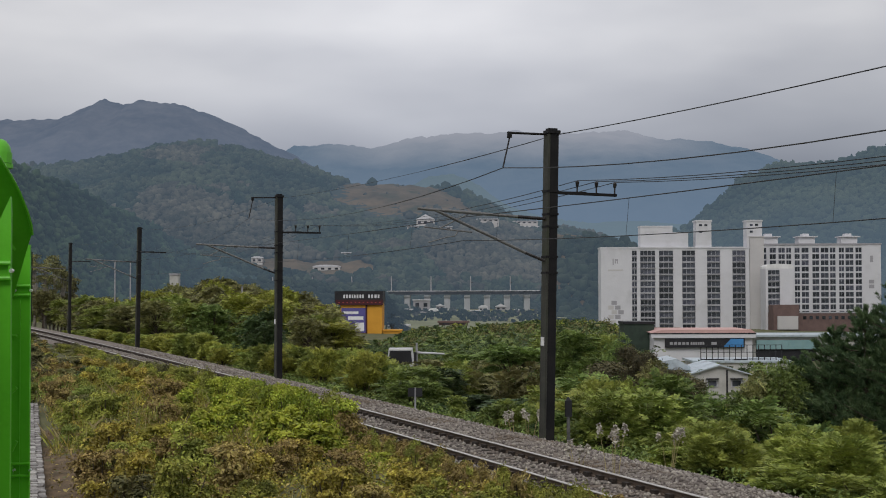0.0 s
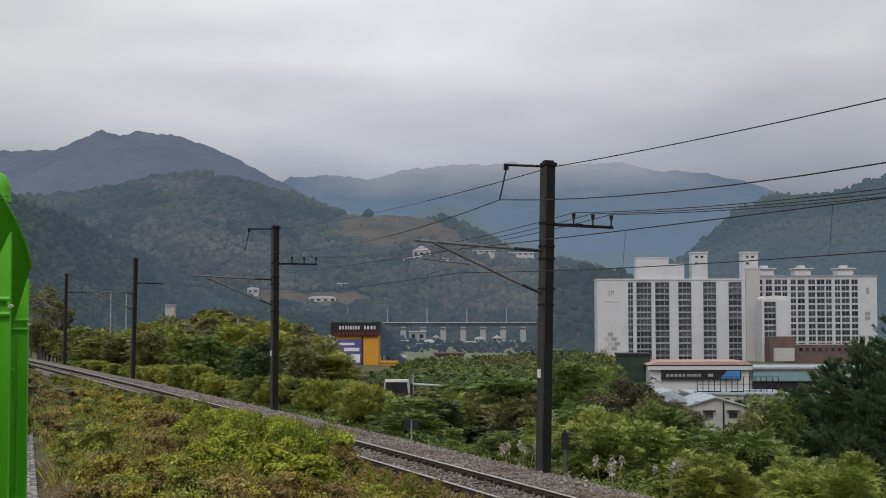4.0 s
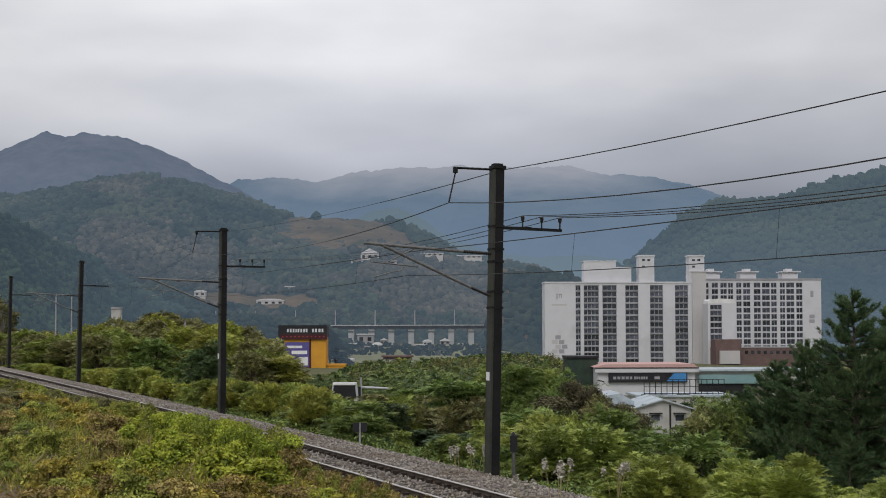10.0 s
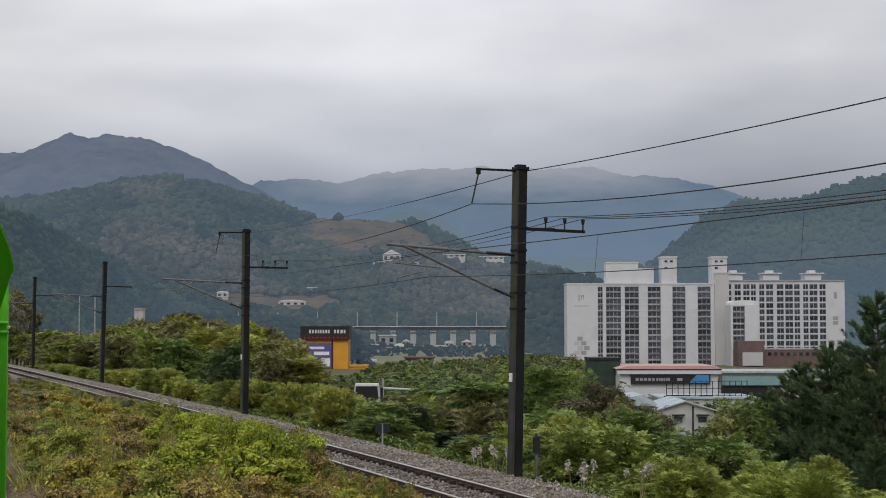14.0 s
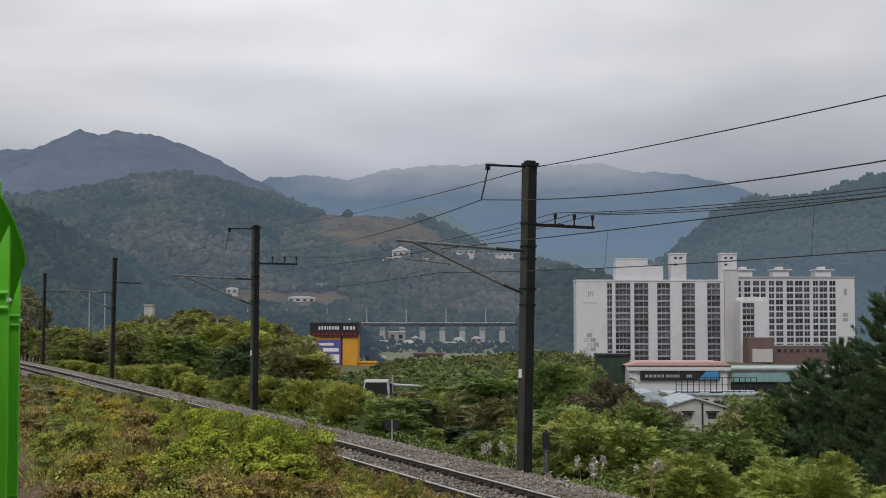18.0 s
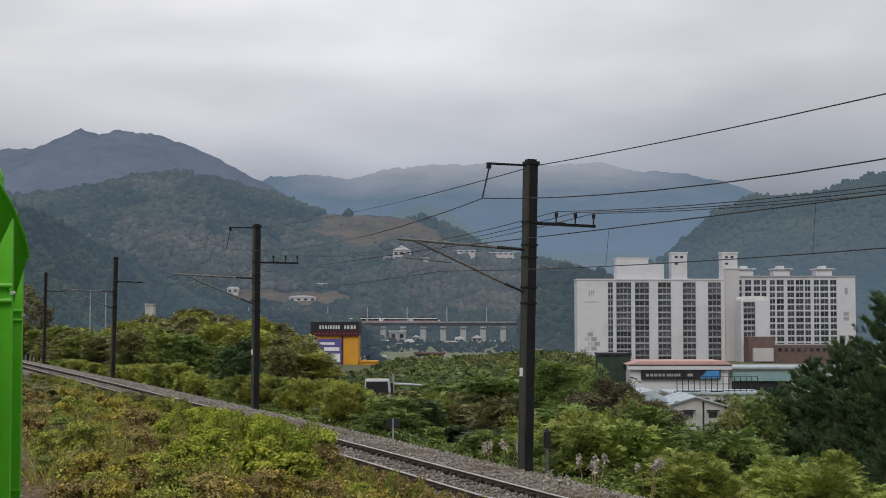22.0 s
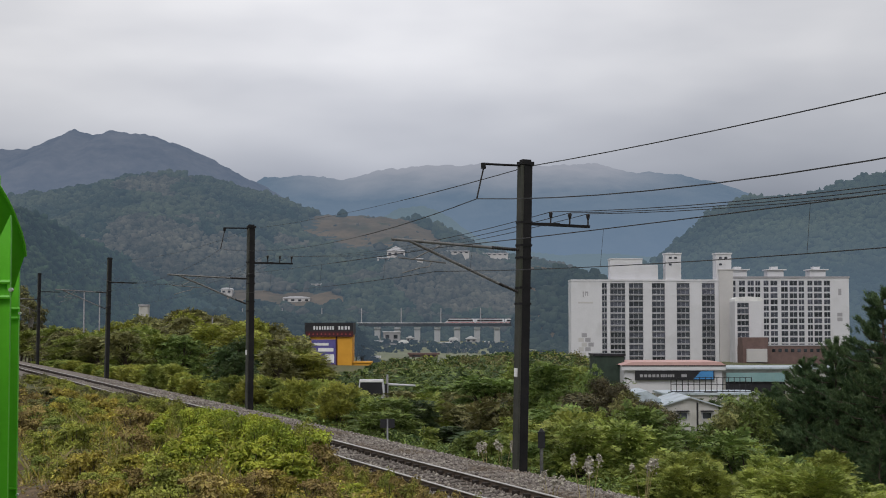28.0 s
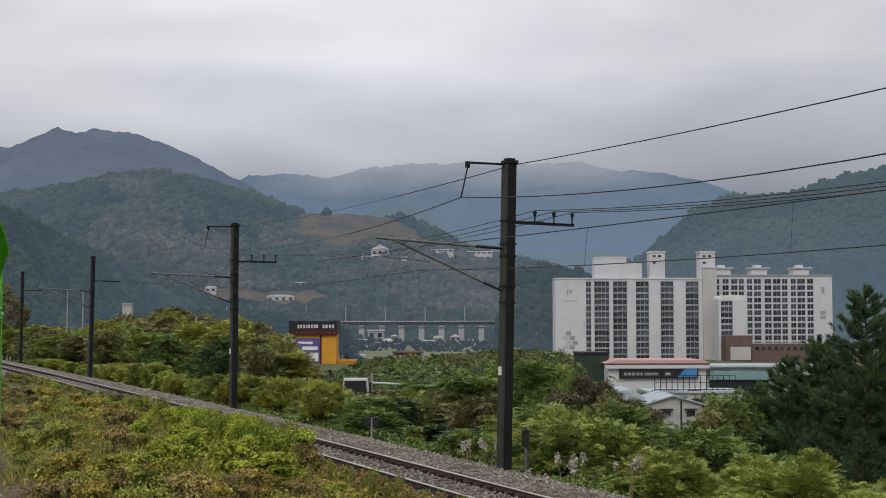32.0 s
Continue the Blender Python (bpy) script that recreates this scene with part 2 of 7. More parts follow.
# emission colour of the haze put into the hill materials
AIR = (0.106, 0.151, 0.204)
M = {
    "soil": surf("soil_and_grass", (0.07, 0.075, 0.035), (0.14, 0.135, 0.06), 0.35, 0.95, bump=0.5, fine=6, stain=((0.055, 0.075, 0.03), 0.12)),
    "meadow": surf("haze_paled_meadow", (0.110, 0.130, 0.085), (0.240, 0.250, 0.170), 0.03, 0.95, bump=0.2, fine=0.4, stain=((0.10, 0.125, 0.09), 0.05)),
    "plume": surf("pale_seed_plume", (0.40, 0.37, 0.31), (0.62, 0.58, 0.51), 3, 0.8, bump=0, island=0.3, soft_light=0.2),
    "path": surf("brown_soil", (0.075, 0.052, 0.03), (0.19, 0.135, 0.082), 2.2, 0.95, bump=0.7, fine=22, stain=((0.06, 0.05, 0.028), 2.4)),
    "ballast": surf("ballast_bed", (0.135, 0.115, 0.098), (0.265, 0.232, 0.203), 3.0, 0.95, bump=0.8, fine=30, stain=((0.125, 0.094, 0.066), 0.4)),
    "stone": surf("ballast_stone", (0.160, 0.140, 0.124), (0.300, 0.268, 0.240), 2.0, 0.95, bump=0.2, island=0.55, stain=((0.155, 0.118, 0.085), 0.35)),
    "rail": surf("rusted_rail_steel", (0.075, 0.056, 0.043), (0.135, 0.10, 0.076), 8, 0.75, 0.3, 0.2),
    "rail_head": surf("polished_rail_head", (0.46, 0.44, 0.42), (0.60, 0.58, 0.55), 6, 0.5, 0.5, 0.05),
    "sleeper": surf("sleeper_concrete", (0.081, 0.072, 0.063), (0.162, 0.144, 0.126), 5, 0.9, bump=0.3, each=0.15),
    "clip": surf("dark_rail_clip", (0.018, 0.014, 0.012), (0.05, 0.04, 0.033), 10, 0.8, 0.2, 0.1),
    "mast": surf("dark_weathered_mast", (0.006, 0.006, 0.007), (0.016, 0.015, 0.016), 1.8, 0.7, 0.2, 0.2, fine=18, stain=((0.019, 0.017, 0.016), 1.1)),
    "mast_edge": surf("mast_flange", (0.030, 0.031, 0.026), (0.070, 0.071, 0.058), 1.5, 0.7, 0.2, 0.2, stain=((0.04, 0.05, 0.026), 0.7)),
    "arm": surf("galvanised_arm", (0.12, 0.12, 0.12), (0.22, 0.22, 0.215), 6, 0.55, 0.5, 0.1),
    "insulator": surf("brown_black_insulator", (0.012, 0.011, 0.012), (0.035, 0.03, 0.03), 9, 0.35, 0, 0.05),
    "wire": surf("dark_wire", (0.03, 0.03, 0.033), (0.06, 0.06, 0.062), 6, 0.6, 0.4, 0.0),
    "bark": surf("bark", (0.06, 0.048, 0.036), (0.14, 0.115, 0.09), 5, 0.95, bump=0.6),
    "pale_bark": surf("pale_bark", (0.22, 0.20, 0.17), (0.38, 0.35, 0.30), 5, 0.95, bump=0.4),
    "leaf_green": surf("leaf_green", (0.072, 0.115, 0.03), (0.245, 0.325, 0.085), 1.5, 0.6, bump=0, fine=6, crisp=0.10, island=0.2, each=0.18, soft_light=0.16),
    "leaf_bright": surf("leaf_bright", (0.145, 0.19, 0.02), (0.53, 0.57, 0.075), 2.2, 0.6, bump=0, fine=6, crisp=0.10, island=0.25, each=0.12, soft_light=0.25),
    "leaf_yellow": surf("leaf_yellow_green", (0.175, 0.168, 0.026), (0.52, 0.475, 0.08), 2.2, 0.6, bump=0, fine=6, crisp=0.10, island=0.25, each=0.14, soft_light=0.25),
    "leaf_olive": surf("leaf_olive", (0.145, 0.165, 0.03), (0.45, 0.46, 0.09), 2.2, 0.6, bump=0, fine=6, crisp=0.10, island=0.25, each=0.16, soft_light=0.25),
    "leaf_brown": surf("leaf_brown", (0.172, 0.130, 0.043), (0.49, 0.38, 0.135), 2.2, 0.6, bump=0, fine=6, crisp=0.10, island=0.25, each=0.16, soft_light=0.16),
    "leaf_ochre": surf("leaf_ochre", (0.203, 0.168, 0.033), (0.59, 0.49, 0.10), 2.2, 0.6, bump=0, fine=6, crisp=0.10, island=0.25, each=0.14, soft_light=0.2),
    "leaf_fresh": surf("leaf_fresh_green", (0.115, 0.16, 0.034), (0.37, 0.42, 0.1), 1.3, 0.6, bump=0, fine=6, crisp=0.10, island=0.2, each=0.14, soft_light=0.2),
    "leaf_lime": surf("leaf_yellow_lime", (0.135, 0.176, 0.034), (0.43, 0.475, 0.11), 1.3, 0.6, bump=0, fine=6, crisp=0.10, island=0.2, each=0.14, soft_light=0.2),
    "leaf_russet": surf("leaf_russet_brown", (0.055, 0.053, 0.028), (0.165, 0.14, 0.068), 1.5, 0.6, bump=0, fine=6, crisp=0.10, island=0.25, each=0.15, soft_light=0.12),
    "leaf_dull": surf("leaf_dull_olive", (0.09, 0.096, 0.038), (0.325, 0.31, 0.12), 1.2, 0.6, bump=0, fine=6, crisp=0.10, island=0.2, each=0.22, soft_light=0.16),
    "leaf_dark": surf("leaf_dark_green", (0.028, 0.056, 0.02), (0.11, 0.165, 0.056), 1.2, 0.6, bump=0, fine=6, crisp=0.10, island=0.22, each=0.2, soft_light=0.12),
    "needle": surf("pine_needle", (0.040, 0.080, 0.036), (0.130, 0.190, 0.080), 1.6, 0.65, bump=0, crisp=0.08, island=0.3, each=0.12, soft_light=0.15),
    "straw": surf("dry_straw", (0.27, 0.225, 0.11), (0.50, 0.42, 0.21), 3, 0.8, bump=0, island=0.4, soft_light=0.25),
    "green": surf("green_gloss_paint", (0.105, 0.43, 0.022), (0.125, 0.49, 0.028), 2.5, 0.40, bump=0.04, spec=0.4, stain=((0.092, 0.385, 0.020), 3.0)),
    "zinc": surf("zinc_bolt", (0.5, 0.52, 0.5), (0.7, 0.72, 0.7), 20, 0.4, 0.6, 0.05),
    "trough": surf("trough_concrete", (0.17, 0.16, 0.15), (0.46, 0.44, 0.42), 7, 0.9, bump=0.5, each=0.4, stain=((0.10, 0.09, 0.08), 6.0)),
    "white": surf("white_paint", (0.66, 0.66, 0.66), (0.80, 0.80, 0.80), 0.3, 0.75, bump=0.05, stain=((0.60, 0.60, 0.59), 0.2)),
    "apt_white": surf("pale_render", (0.55, 0.55, 0.58), (0.63, 0.63, 0.655), 0.08, 0.85, bump=0.05, fine=2.0, stain=((0.53, 0.53, 0.55), 0.12)),
    "apt_grey": surf("grey_render", (0.29, 0.285, 0.305), (0.36, 0.355, 0.375), 0.08, 0.85, bump=0.05, fine=2.0),
    "apt_beige": surf("beige_render", (0.45, 0.44, 0.44), (0.52, 0.505, 0.50), 0.1, 0.85, bump=0.05, fine=2.0),
    "pane": surf("dim_window_pane", (0.012, 0.015, 0.022), (0.09, 0.10, 0.12), 0.35, 0.15, bump=0.0, fine=1.3, each=0.6, spec=0.5),
    "bay": surf("bay_spandrel", (0.17, 0.17, 0.185), (0.40, 0.40, 0.42), 0.4, 0.7, bump=0.0, fine=2.0, each=0.35),
    "house_wall": surf("weathered_white_wall", (0.400, 0.392, 0.374), (0.522, 0.513, 0.487), 0.6, 0.85, bump=0.1, stain=((0.38, 0.37, 0.34), 0.7)),
    "frame": surf("window_frame", (0.352, 0.352, 0.384), (0.544, 0.544, 0.576), 1, 0.6, bump=0.0),
    "brick": surf("brown_brick", (0.115, 0.078, 0.072), (0.175, 0.118, 0.108), 0.4, 0.9, bump=0.2, fine=8),
    "red_roof": surf("faded_red_roof", (0.50, 0.31, 0.29), (0.60, 0.39, 0.36), 0.4, 0.7, bump=0.1),
    "teal": surf("teal_cladding", (0.17, 0.30, 0.31), (0.25, 0.38, 0.39), 0.4, 0.6, bump=0.1),
    "block_green": surf("dark_green_block", (0.020, 0.034, 0.026), (0.040, 0.060, 0.045), 0.6, 0.7, bump=0.1),
    "blue": surf("blue_panel", (0.05, 0.20, 0.45), (0.07, 0.26, 0.55), 0.6, 0.5, bump=0.0),
    "black": surf("black_panel", (0.012, 0.012, 0.015), (0.03, 0.03, 0.034), 0.6, 0.5, bump=0.0),
    "sky_roof": surf("pale_blue_sheet_roof", (0.36, 0.43, 0.48), (0.52, 0.58, 0.62), 0.5, 0.5, 0.1, 0.1, stain=((0.28, 0.31, 0.34), 0.8)),
    "yellow": surf("orange_yellow_cladding", (0.56, 0.265, 0.028), (0.66, 0.33, 0.04), 0.3, 0.6, bump=0.05),
    "purple": surf("violet_banner", (0.085, 0.075, 0.25), (0.12, 0.105, 0.31), 0.5, 0.6, bump=0.0),
    "dark_red": surf("dark_maroon_panel", (0.045, 0.012, 0.016), (0.075, 0.02, 0.024), 0.5, 0.6, bump=0.0),
    "concrete": surf("viaduct_concrete", (0.36, 0.375, 0.40), (0.46, 0.475, 0.50), 0.15, 0.9, bump=0.1, fine=1.5),
    "deck": surf("viaduct_parapet", (0.045, 0.055, 0.072), (0.075, 0.088, 0.108), 0.2, 0.8, bump=0.0, fine=2),
    "tyre": surf("black_rubber", (0.012, 0.012, 0.012), (0.03, 0.03, 0.03), 5, 0.85, bump=0.1),
    "train_white": surf("train_white_paint", (0.62, 0.63, 0.66), (0.70, 0.71, 0.73), 0.2, 0.4, bump=0.0),
    "train_red": surf("train_red_stripe", (0.30, 0.05, 0.05), (0.36, 0.07, 0.07), 0.4, 0.4, bump=0.0),
    # far mountains and hills: each material carries its haze as emission
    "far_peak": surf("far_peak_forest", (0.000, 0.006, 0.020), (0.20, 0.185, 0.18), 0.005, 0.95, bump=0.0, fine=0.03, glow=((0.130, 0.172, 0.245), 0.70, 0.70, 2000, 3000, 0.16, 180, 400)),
    "far_range": surf("far_range_forest", (0.020, 0.042, 0.050), (0.12, 0.14, 0.135), 0.004, 0.95, bump=0.0, fine=0.02, crisp=0.06, glow=((0.150, 0.215, 0.308), 0.72, 0.72, 2000, 3000, 0.24, 120, 420), mist_glow=(345, 465, 130, 640, (0.312, 0.332, 0.388))),
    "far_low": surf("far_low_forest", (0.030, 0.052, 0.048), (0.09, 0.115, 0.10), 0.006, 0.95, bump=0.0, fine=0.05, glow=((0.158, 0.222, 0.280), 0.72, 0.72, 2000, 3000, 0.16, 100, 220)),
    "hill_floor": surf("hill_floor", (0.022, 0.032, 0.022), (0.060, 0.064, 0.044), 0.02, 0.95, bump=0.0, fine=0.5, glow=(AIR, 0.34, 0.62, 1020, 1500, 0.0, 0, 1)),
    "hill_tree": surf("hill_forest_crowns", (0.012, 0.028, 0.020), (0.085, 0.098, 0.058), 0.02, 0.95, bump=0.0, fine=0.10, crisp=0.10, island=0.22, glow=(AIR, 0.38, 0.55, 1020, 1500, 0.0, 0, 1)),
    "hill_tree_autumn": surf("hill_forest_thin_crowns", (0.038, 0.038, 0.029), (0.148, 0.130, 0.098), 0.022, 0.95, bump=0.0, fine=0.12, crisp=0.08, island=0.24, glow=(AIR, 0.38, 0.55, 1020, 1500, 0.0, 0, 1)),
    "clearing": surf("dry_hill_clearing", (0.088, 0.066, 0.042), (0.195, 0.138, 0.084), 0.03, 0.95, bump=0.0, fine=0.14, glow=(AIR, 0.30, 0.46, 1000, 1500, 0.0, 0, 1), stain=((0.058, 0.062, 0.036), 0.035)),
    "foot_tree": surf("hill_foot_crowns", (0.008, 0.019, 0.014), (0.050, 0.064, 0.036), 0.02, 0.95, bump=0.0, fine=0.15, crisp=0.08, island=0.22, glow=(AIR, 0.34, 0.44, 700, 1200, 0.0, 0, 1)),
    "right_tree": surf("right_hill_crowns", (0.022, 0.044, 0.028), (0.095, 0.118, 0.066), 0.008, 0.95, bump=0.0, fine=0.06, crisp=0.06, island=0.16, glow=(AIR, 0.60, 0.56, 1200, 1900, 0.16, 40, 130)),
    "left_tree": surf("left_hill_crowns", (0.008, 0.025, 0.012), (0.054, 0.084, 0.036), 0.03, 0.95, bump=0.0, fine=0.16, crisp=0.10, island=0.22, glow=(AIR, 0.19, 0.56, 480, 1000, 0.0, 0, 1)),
}


# ---- mesh helpers ----
class Geo:
    """Vertices and faces of one mesh."""

    def __init__(self):
        self.v, self.f = [], []

    def add(self, verts, faces):
        n = len(self.v)
        self.v += [tuple(p) for p in verts]
        self.f += [tuple(i + n for i in q) for q in faces]
        return self

    def box(self, x0, x1, y0, y1, z0, z1, c=0.0, turn=None):
        """A box; c chamfers its upright edges."""
        if c:
            ring = [(x0 + c, y0), (x1 - c, y0), (x1, y0 + c), (x1, y1 - c), (x1 - c, y1), (x0 + c, y1), (x0, y1 - c), (x0, y0 + c)]
        else:
            ring = [(x0, y0), (x1, y0), (x1, y1), (x0, y1)]
        k = len(ring)
        v = [(x, y, z0) for x, y in ring] + [(x, y, z1) for x, y in ring]
        if turn:
            v = [tuple(turn @ Vector(p)) for p in v]
        f = [(i, (i + 1) % k, k + (i + 1) % k, k + i) for i in range(k)] + [tuple(range(k - 1, -1, -1)), tuple(range(k, 2 * k))]
        return self.add(v, f)

    def tube(self, pts, radii, seg=6):
        """A round bar along points, with a radius at each."""
        pts = [Vector(p) for p in pts]
        if not hasattr(radii, "__len__"):
            radii = [radii] * len(pts)
        v, f = [], []
        for i, p in enumerate(pts):
            d = (pts[min(i + 1, len(pts) - 1)] - pts[max(i - 1, 0)]).normalized()
            a = d.cross(Vector((0, 0, 1)) if abs(d.z) < 0.95 else Vector((1, 0, 0))).normalized()
            b = d.cross(a)
            for j in range(seg):
                w = 2 * math.pi * j / seg
                v.append(p + radii[i] * (math.cos(w) * a + math.sin(w) * b))
        for i in range(len(pts) - 1):
            for j in range(seg):
                k = (j + 1) % seg
                f.append((i * seg + j, i * seg + k, (i + 1) * seg + k, (i + 1) * seg + j))
        f += [tuple(range(seg - 1, -1, -1)), tuple(range((len(pts) - 1) * seg, len(pts) * seg))]
        return self.add(v, f)

    def prism(self, outline, y0, y1):
        """An outline in x and z, drawn out along y."""
        k = len(outline)
        v = [(x, y0, z) for x, z in outline] + [(x, y1, z) for x, z in outline]
        f = [(i, k + i, k + (i + 1) % k, (i + 1) % k) for i in range(k)] + [tuple(range(k)), tuple(range(2 * k - 1, k - 1, -1))]
        return self.add(v, f)

    def dome(self, x, y, z, r, h, seg=12, rings=4):
        v, f = [], []
        for i in range(rings + 1):
            w = 0.5 * math.pi * i / rings
            for j in range(seg):
                q = 2 * math.pi * j / seg
                v.append((x + r * math.cos(w) * math.cos(q), y + r * math.cos(w) * math.sin(q), z + h * math.sin(w)))
        for i in range(rings):
            for j in range(seg):
                k = (j + 1) % seg
                f.append((i * seg + j, i * seg + k, (i + 1) * seg + k, (i + 1) * seg + j))
        return self.add(v, f)

    def mesh(self, name, material, smooth=False):
        me = bpy.data.meshes.new(name)
        me.from_pydata(self.v, [], self.f)
        me.materials.append(material)
        if smooth:
            me.polygons.foreach_set("use_smooth", [True] * len(me.polygons))
        return me


def array_mesh(name, v, f, material, smooth=False):
    """A mesh from arrays of vertices and of triangles or quads."""
    me = bpy.data.meshes.new(name)
    n, k = f.shape
    me.vertices.add(len(v))
    me.vertices.foreach_set("co", np.asarray(v, np.float32).ravel())
    me.loops.add(n * k)
    me.loops.foreach_set("vertex_index", np.asarray(f, np.int32).ravel())
    me.polygons.add(n)
    me.polygons.foreach_set("loop_start", np.arange(n, dtype=np.int32) * k)
    me.polygons.foreach_set("loop_total", np.full(n, k, np.int32))
    if smooth:
        me.polygons.foreach_set("use_smooth", np.ones(n, bool))
    me.materials.append(material)
    me.update(calc_edges=True)
    return me


def thing(name, at, turn_z=0.0, **tags):
    ob = new(name)
    ob.empty_display_size = 0.2
    ob.matrix_world = pose(*at, 0, 0, turn_z)
    return tagged(ob, **tags)


def part(name, shape, material, parent, label="", at=None, smooth=False, kind=""):
    """Links a Geo or a mesh as one mesh object under a thing or a part."""
    me = shape.mesh(name, M[material], smooth) if isinstance(shape, Geo) else shape
    ob = new(name, me)
    ob.parent = parent
    if at is not None:
        ob.matrix_basis = at if isinstance(at, Matrix) else pose(*at)
    return tagged(ob, label=label, kind=kind)


def solid(name, shape, material, smooth=False, at=None, **tags):
    """A thing or piece of the setting that is one mesh."""
    me = shape.mesh(name, M[material], smooth) if isinstance(shape, Geo) else shape
    ob = new(name, me)
    if at is not None:
        ob.matrix_world = at
    return tagged(ob, **tags)


def lattice(ix, iy, seed):
    h = (ix.astype(np.int64) * 374761393 + iy.astype(np.int64) * 668265263 + seed * 2147483) & 0x7FFFFFFF
    h = ((h ^ (h >> 13)) * 1274126177) & 0x7FFFFFFF
    return ((h ^ (h >> 16)) & 0xFFFF) / 65535.0


def vnoise(x, y, seed=0):
    """Smooth noise from 0 to 1."""
    ix, iy = np.floor(x).astype(np.int64), np.floor(y).astype(np.int64)
    fx, fy = x - ix, y - iy
    fx, fy = fx * fx * (3 - 2 * fx), fy * fy * (3 - 2 * fy)
    a, b = lattice(ix, iy, seed), lattice(ix + 1, iy, seed)
    c, d = lattice(ix, iy + 1, seed), lattice(ix + 1, iy + 1, seed)
    return (a * (1 - fx) + b * fx) * (1 - fy) + (c * (1 - fx) + d * fx) * fy


def fbm(x, y, seed=0, octaves=4):
    total, gain = 0.0, 0.5
    for k in range(octaves):
        total = total + gain * vnoise(x * 2 ** k, y * 2 ** k, seed + 17 * k)
        gain *= 0.5
    return total


# ---- the plan: the track's line, and the lie of the land ----
TX, TY = 4.33, 26.91              # a point on the far rail
SX, SY = -0.350, 0.937            # along the track, away from the camera
NX, NY = 0.937, 0.350             # across it, to the valley side


def bend(s):
    return -2.2 * (np.maximum(s, 0) / 130) ** 2


def to_world(s, n, z=0.0):
    m = n + bend(s)
    return (TX + SX * s + NX * m, TY + SY * s + NY * m, z)


def to_track(x, y):
    s = (x - TX) * SX + (y - TY) * SY
    return s, (x - TX) * NX + (y - TY) * NY - bend(s)


def land(x, y):
    """Height of the ground."""
    x, y = np.asarray(x, float), np.asarray(y, float)
    s, n = to_track(x, y)
    z = np.interp(n, [-400, -30, -12, -10.5, -8.5, -6, -4.2, -3.3, 3.6, 6, 12, 22, 45, 70, 200, 420, 700, 2000], [0.2, 0.1, 0.0, 0.05, 0.28, 0.25, 0.02, -0.5, -0.62, -1.0, -2.2, -3.6, -5.5, -7.6, -9.0, -14.6, -15.6, -16])
    rough = np.clip((np.abs(n + 0.75) - 4) / 6, 0, 1)
    z = z + 5.5 * np.clip((y - 560) / 400, 0, 1) * np.clip((80 - x) / 30, 0, 1) * (n > 60)      # the valley floor rises to the viaduct
    return z + rough * 0.5 * (fbm(x * 0.22, y * 0.22, 5) - 0.47)


def ground_sheet():
    def line(a, b, k, dense):
        u = np.linspace(-1, 1, k)
        w = np.sinh(u * dense) / np.sinh(dense)
        return np.where(w < 0, w * -a, w * b)
    xs, ys = line(-3600, 3600, 190, 6.5), line(-700, 4900, 230, 6.0) + 30
    X, Y = np.meshgrid(xs, ys)
    Z = land(X, Y)
    v = np.stack([X, Y, Z], -1).reshape(-1, 3)
    i = np.arange(len(xs) - 1)[None, :] + np.arange(len(ys) - 1)[:, None] * len(xs)
    f = np.stack([i, i + 1, i + 1 + len(xs), i + len(xs)], -1).reshape(-1, 4)
    return solid("ground", array_mesh("ground", v, f, M["soil"], True), "", label="earth and rough grass falling to a valley", kind="structure")


ground_sheet()


# meadow sheet whose pale base colour stands in for haze on the ground
def meadow():
    gx, gy = np.meshgrid(np.linspace(-70, 62, 60), np.linspace(470, 992, 110))
    gz = land(gx, gy) + 0.12
    i = np.arange(59)[None, :] + np.arange(109)[:, None] * 60
    f = np.stack([i, i + 1, i + 61, i + 60], -1).reshape(-1, 4)
    solid("meadow", array_mesh("meadow", np.stack([gx, gy, gz], -1).reshape(-1, 3), f, M["meadow"], True), "", label="meadows on the valley floor before the viaduct, paled for haze", kind="structure")


meadow()


# ---- hills and mountains ----
def hill_height(x, y, depth, crest, front, back, rough, seed, foot):
    cx, cz = zip(*crest)
    u = y - (depth(x) if callable(depth) else depth)
    top = np.interp(x, cx, cz)
    w = np.where(u < 0, 1 + u / front, 1 - u / back)
    w = np.clip(w, 0, 1)
    w = w * w * (3 - 2 * w) * 0.45 + w * 0.55
    relief = (fbm(x / rough, y / (rough * 1.4), seed, 5) - 0.47) * rough * 0.34
    small = (fbm(x / (rough * 0.12), y / (rough * 0.12), seed + 5, 3) - 0.44) * rough * 0.035
    tiny = (vnoise(x / (rough * 0.035), y / (rough * 0.035), seed + 9) - 0.5) * rough * 0.02
    return foot + (top - foot) * w + relief * w * (1 - w) * 2.8 + (small + tiny) * w


def hill(name, depth, crest, front, back, rough, seed, material, label, foot=-22, nx=420, ny=80):
    x = np.linspace(crest[0][0], crest[-1][0], nx)
    y = (0 if callable(depth) else depth) + np.concatenate([np.linspace(-front, 0, ny)[:-1], np.linspace(0, back, 14)])
    X, Y = np.meshgrid(x, y)
    if callable(depth):
        Y = Y + depth(X)
    Z = hill_height(X, Y, depth, crest, front, back, rough, seed, foot)
    v = np.stack([X, Y, Z], -1).reshape(-1, 3)
    i = np.arange(nx - 1)[None, :] + np.arange(len(y) - 1)[:, None] * nx
    f = np.stack([i, i + 1, i + 1 + nx, i + nx], -1).reshape(-1, 4)
    return solid(name, array_mesh(name, v, f, M[material], True), "", label=label, kind="structure", category="mountain")


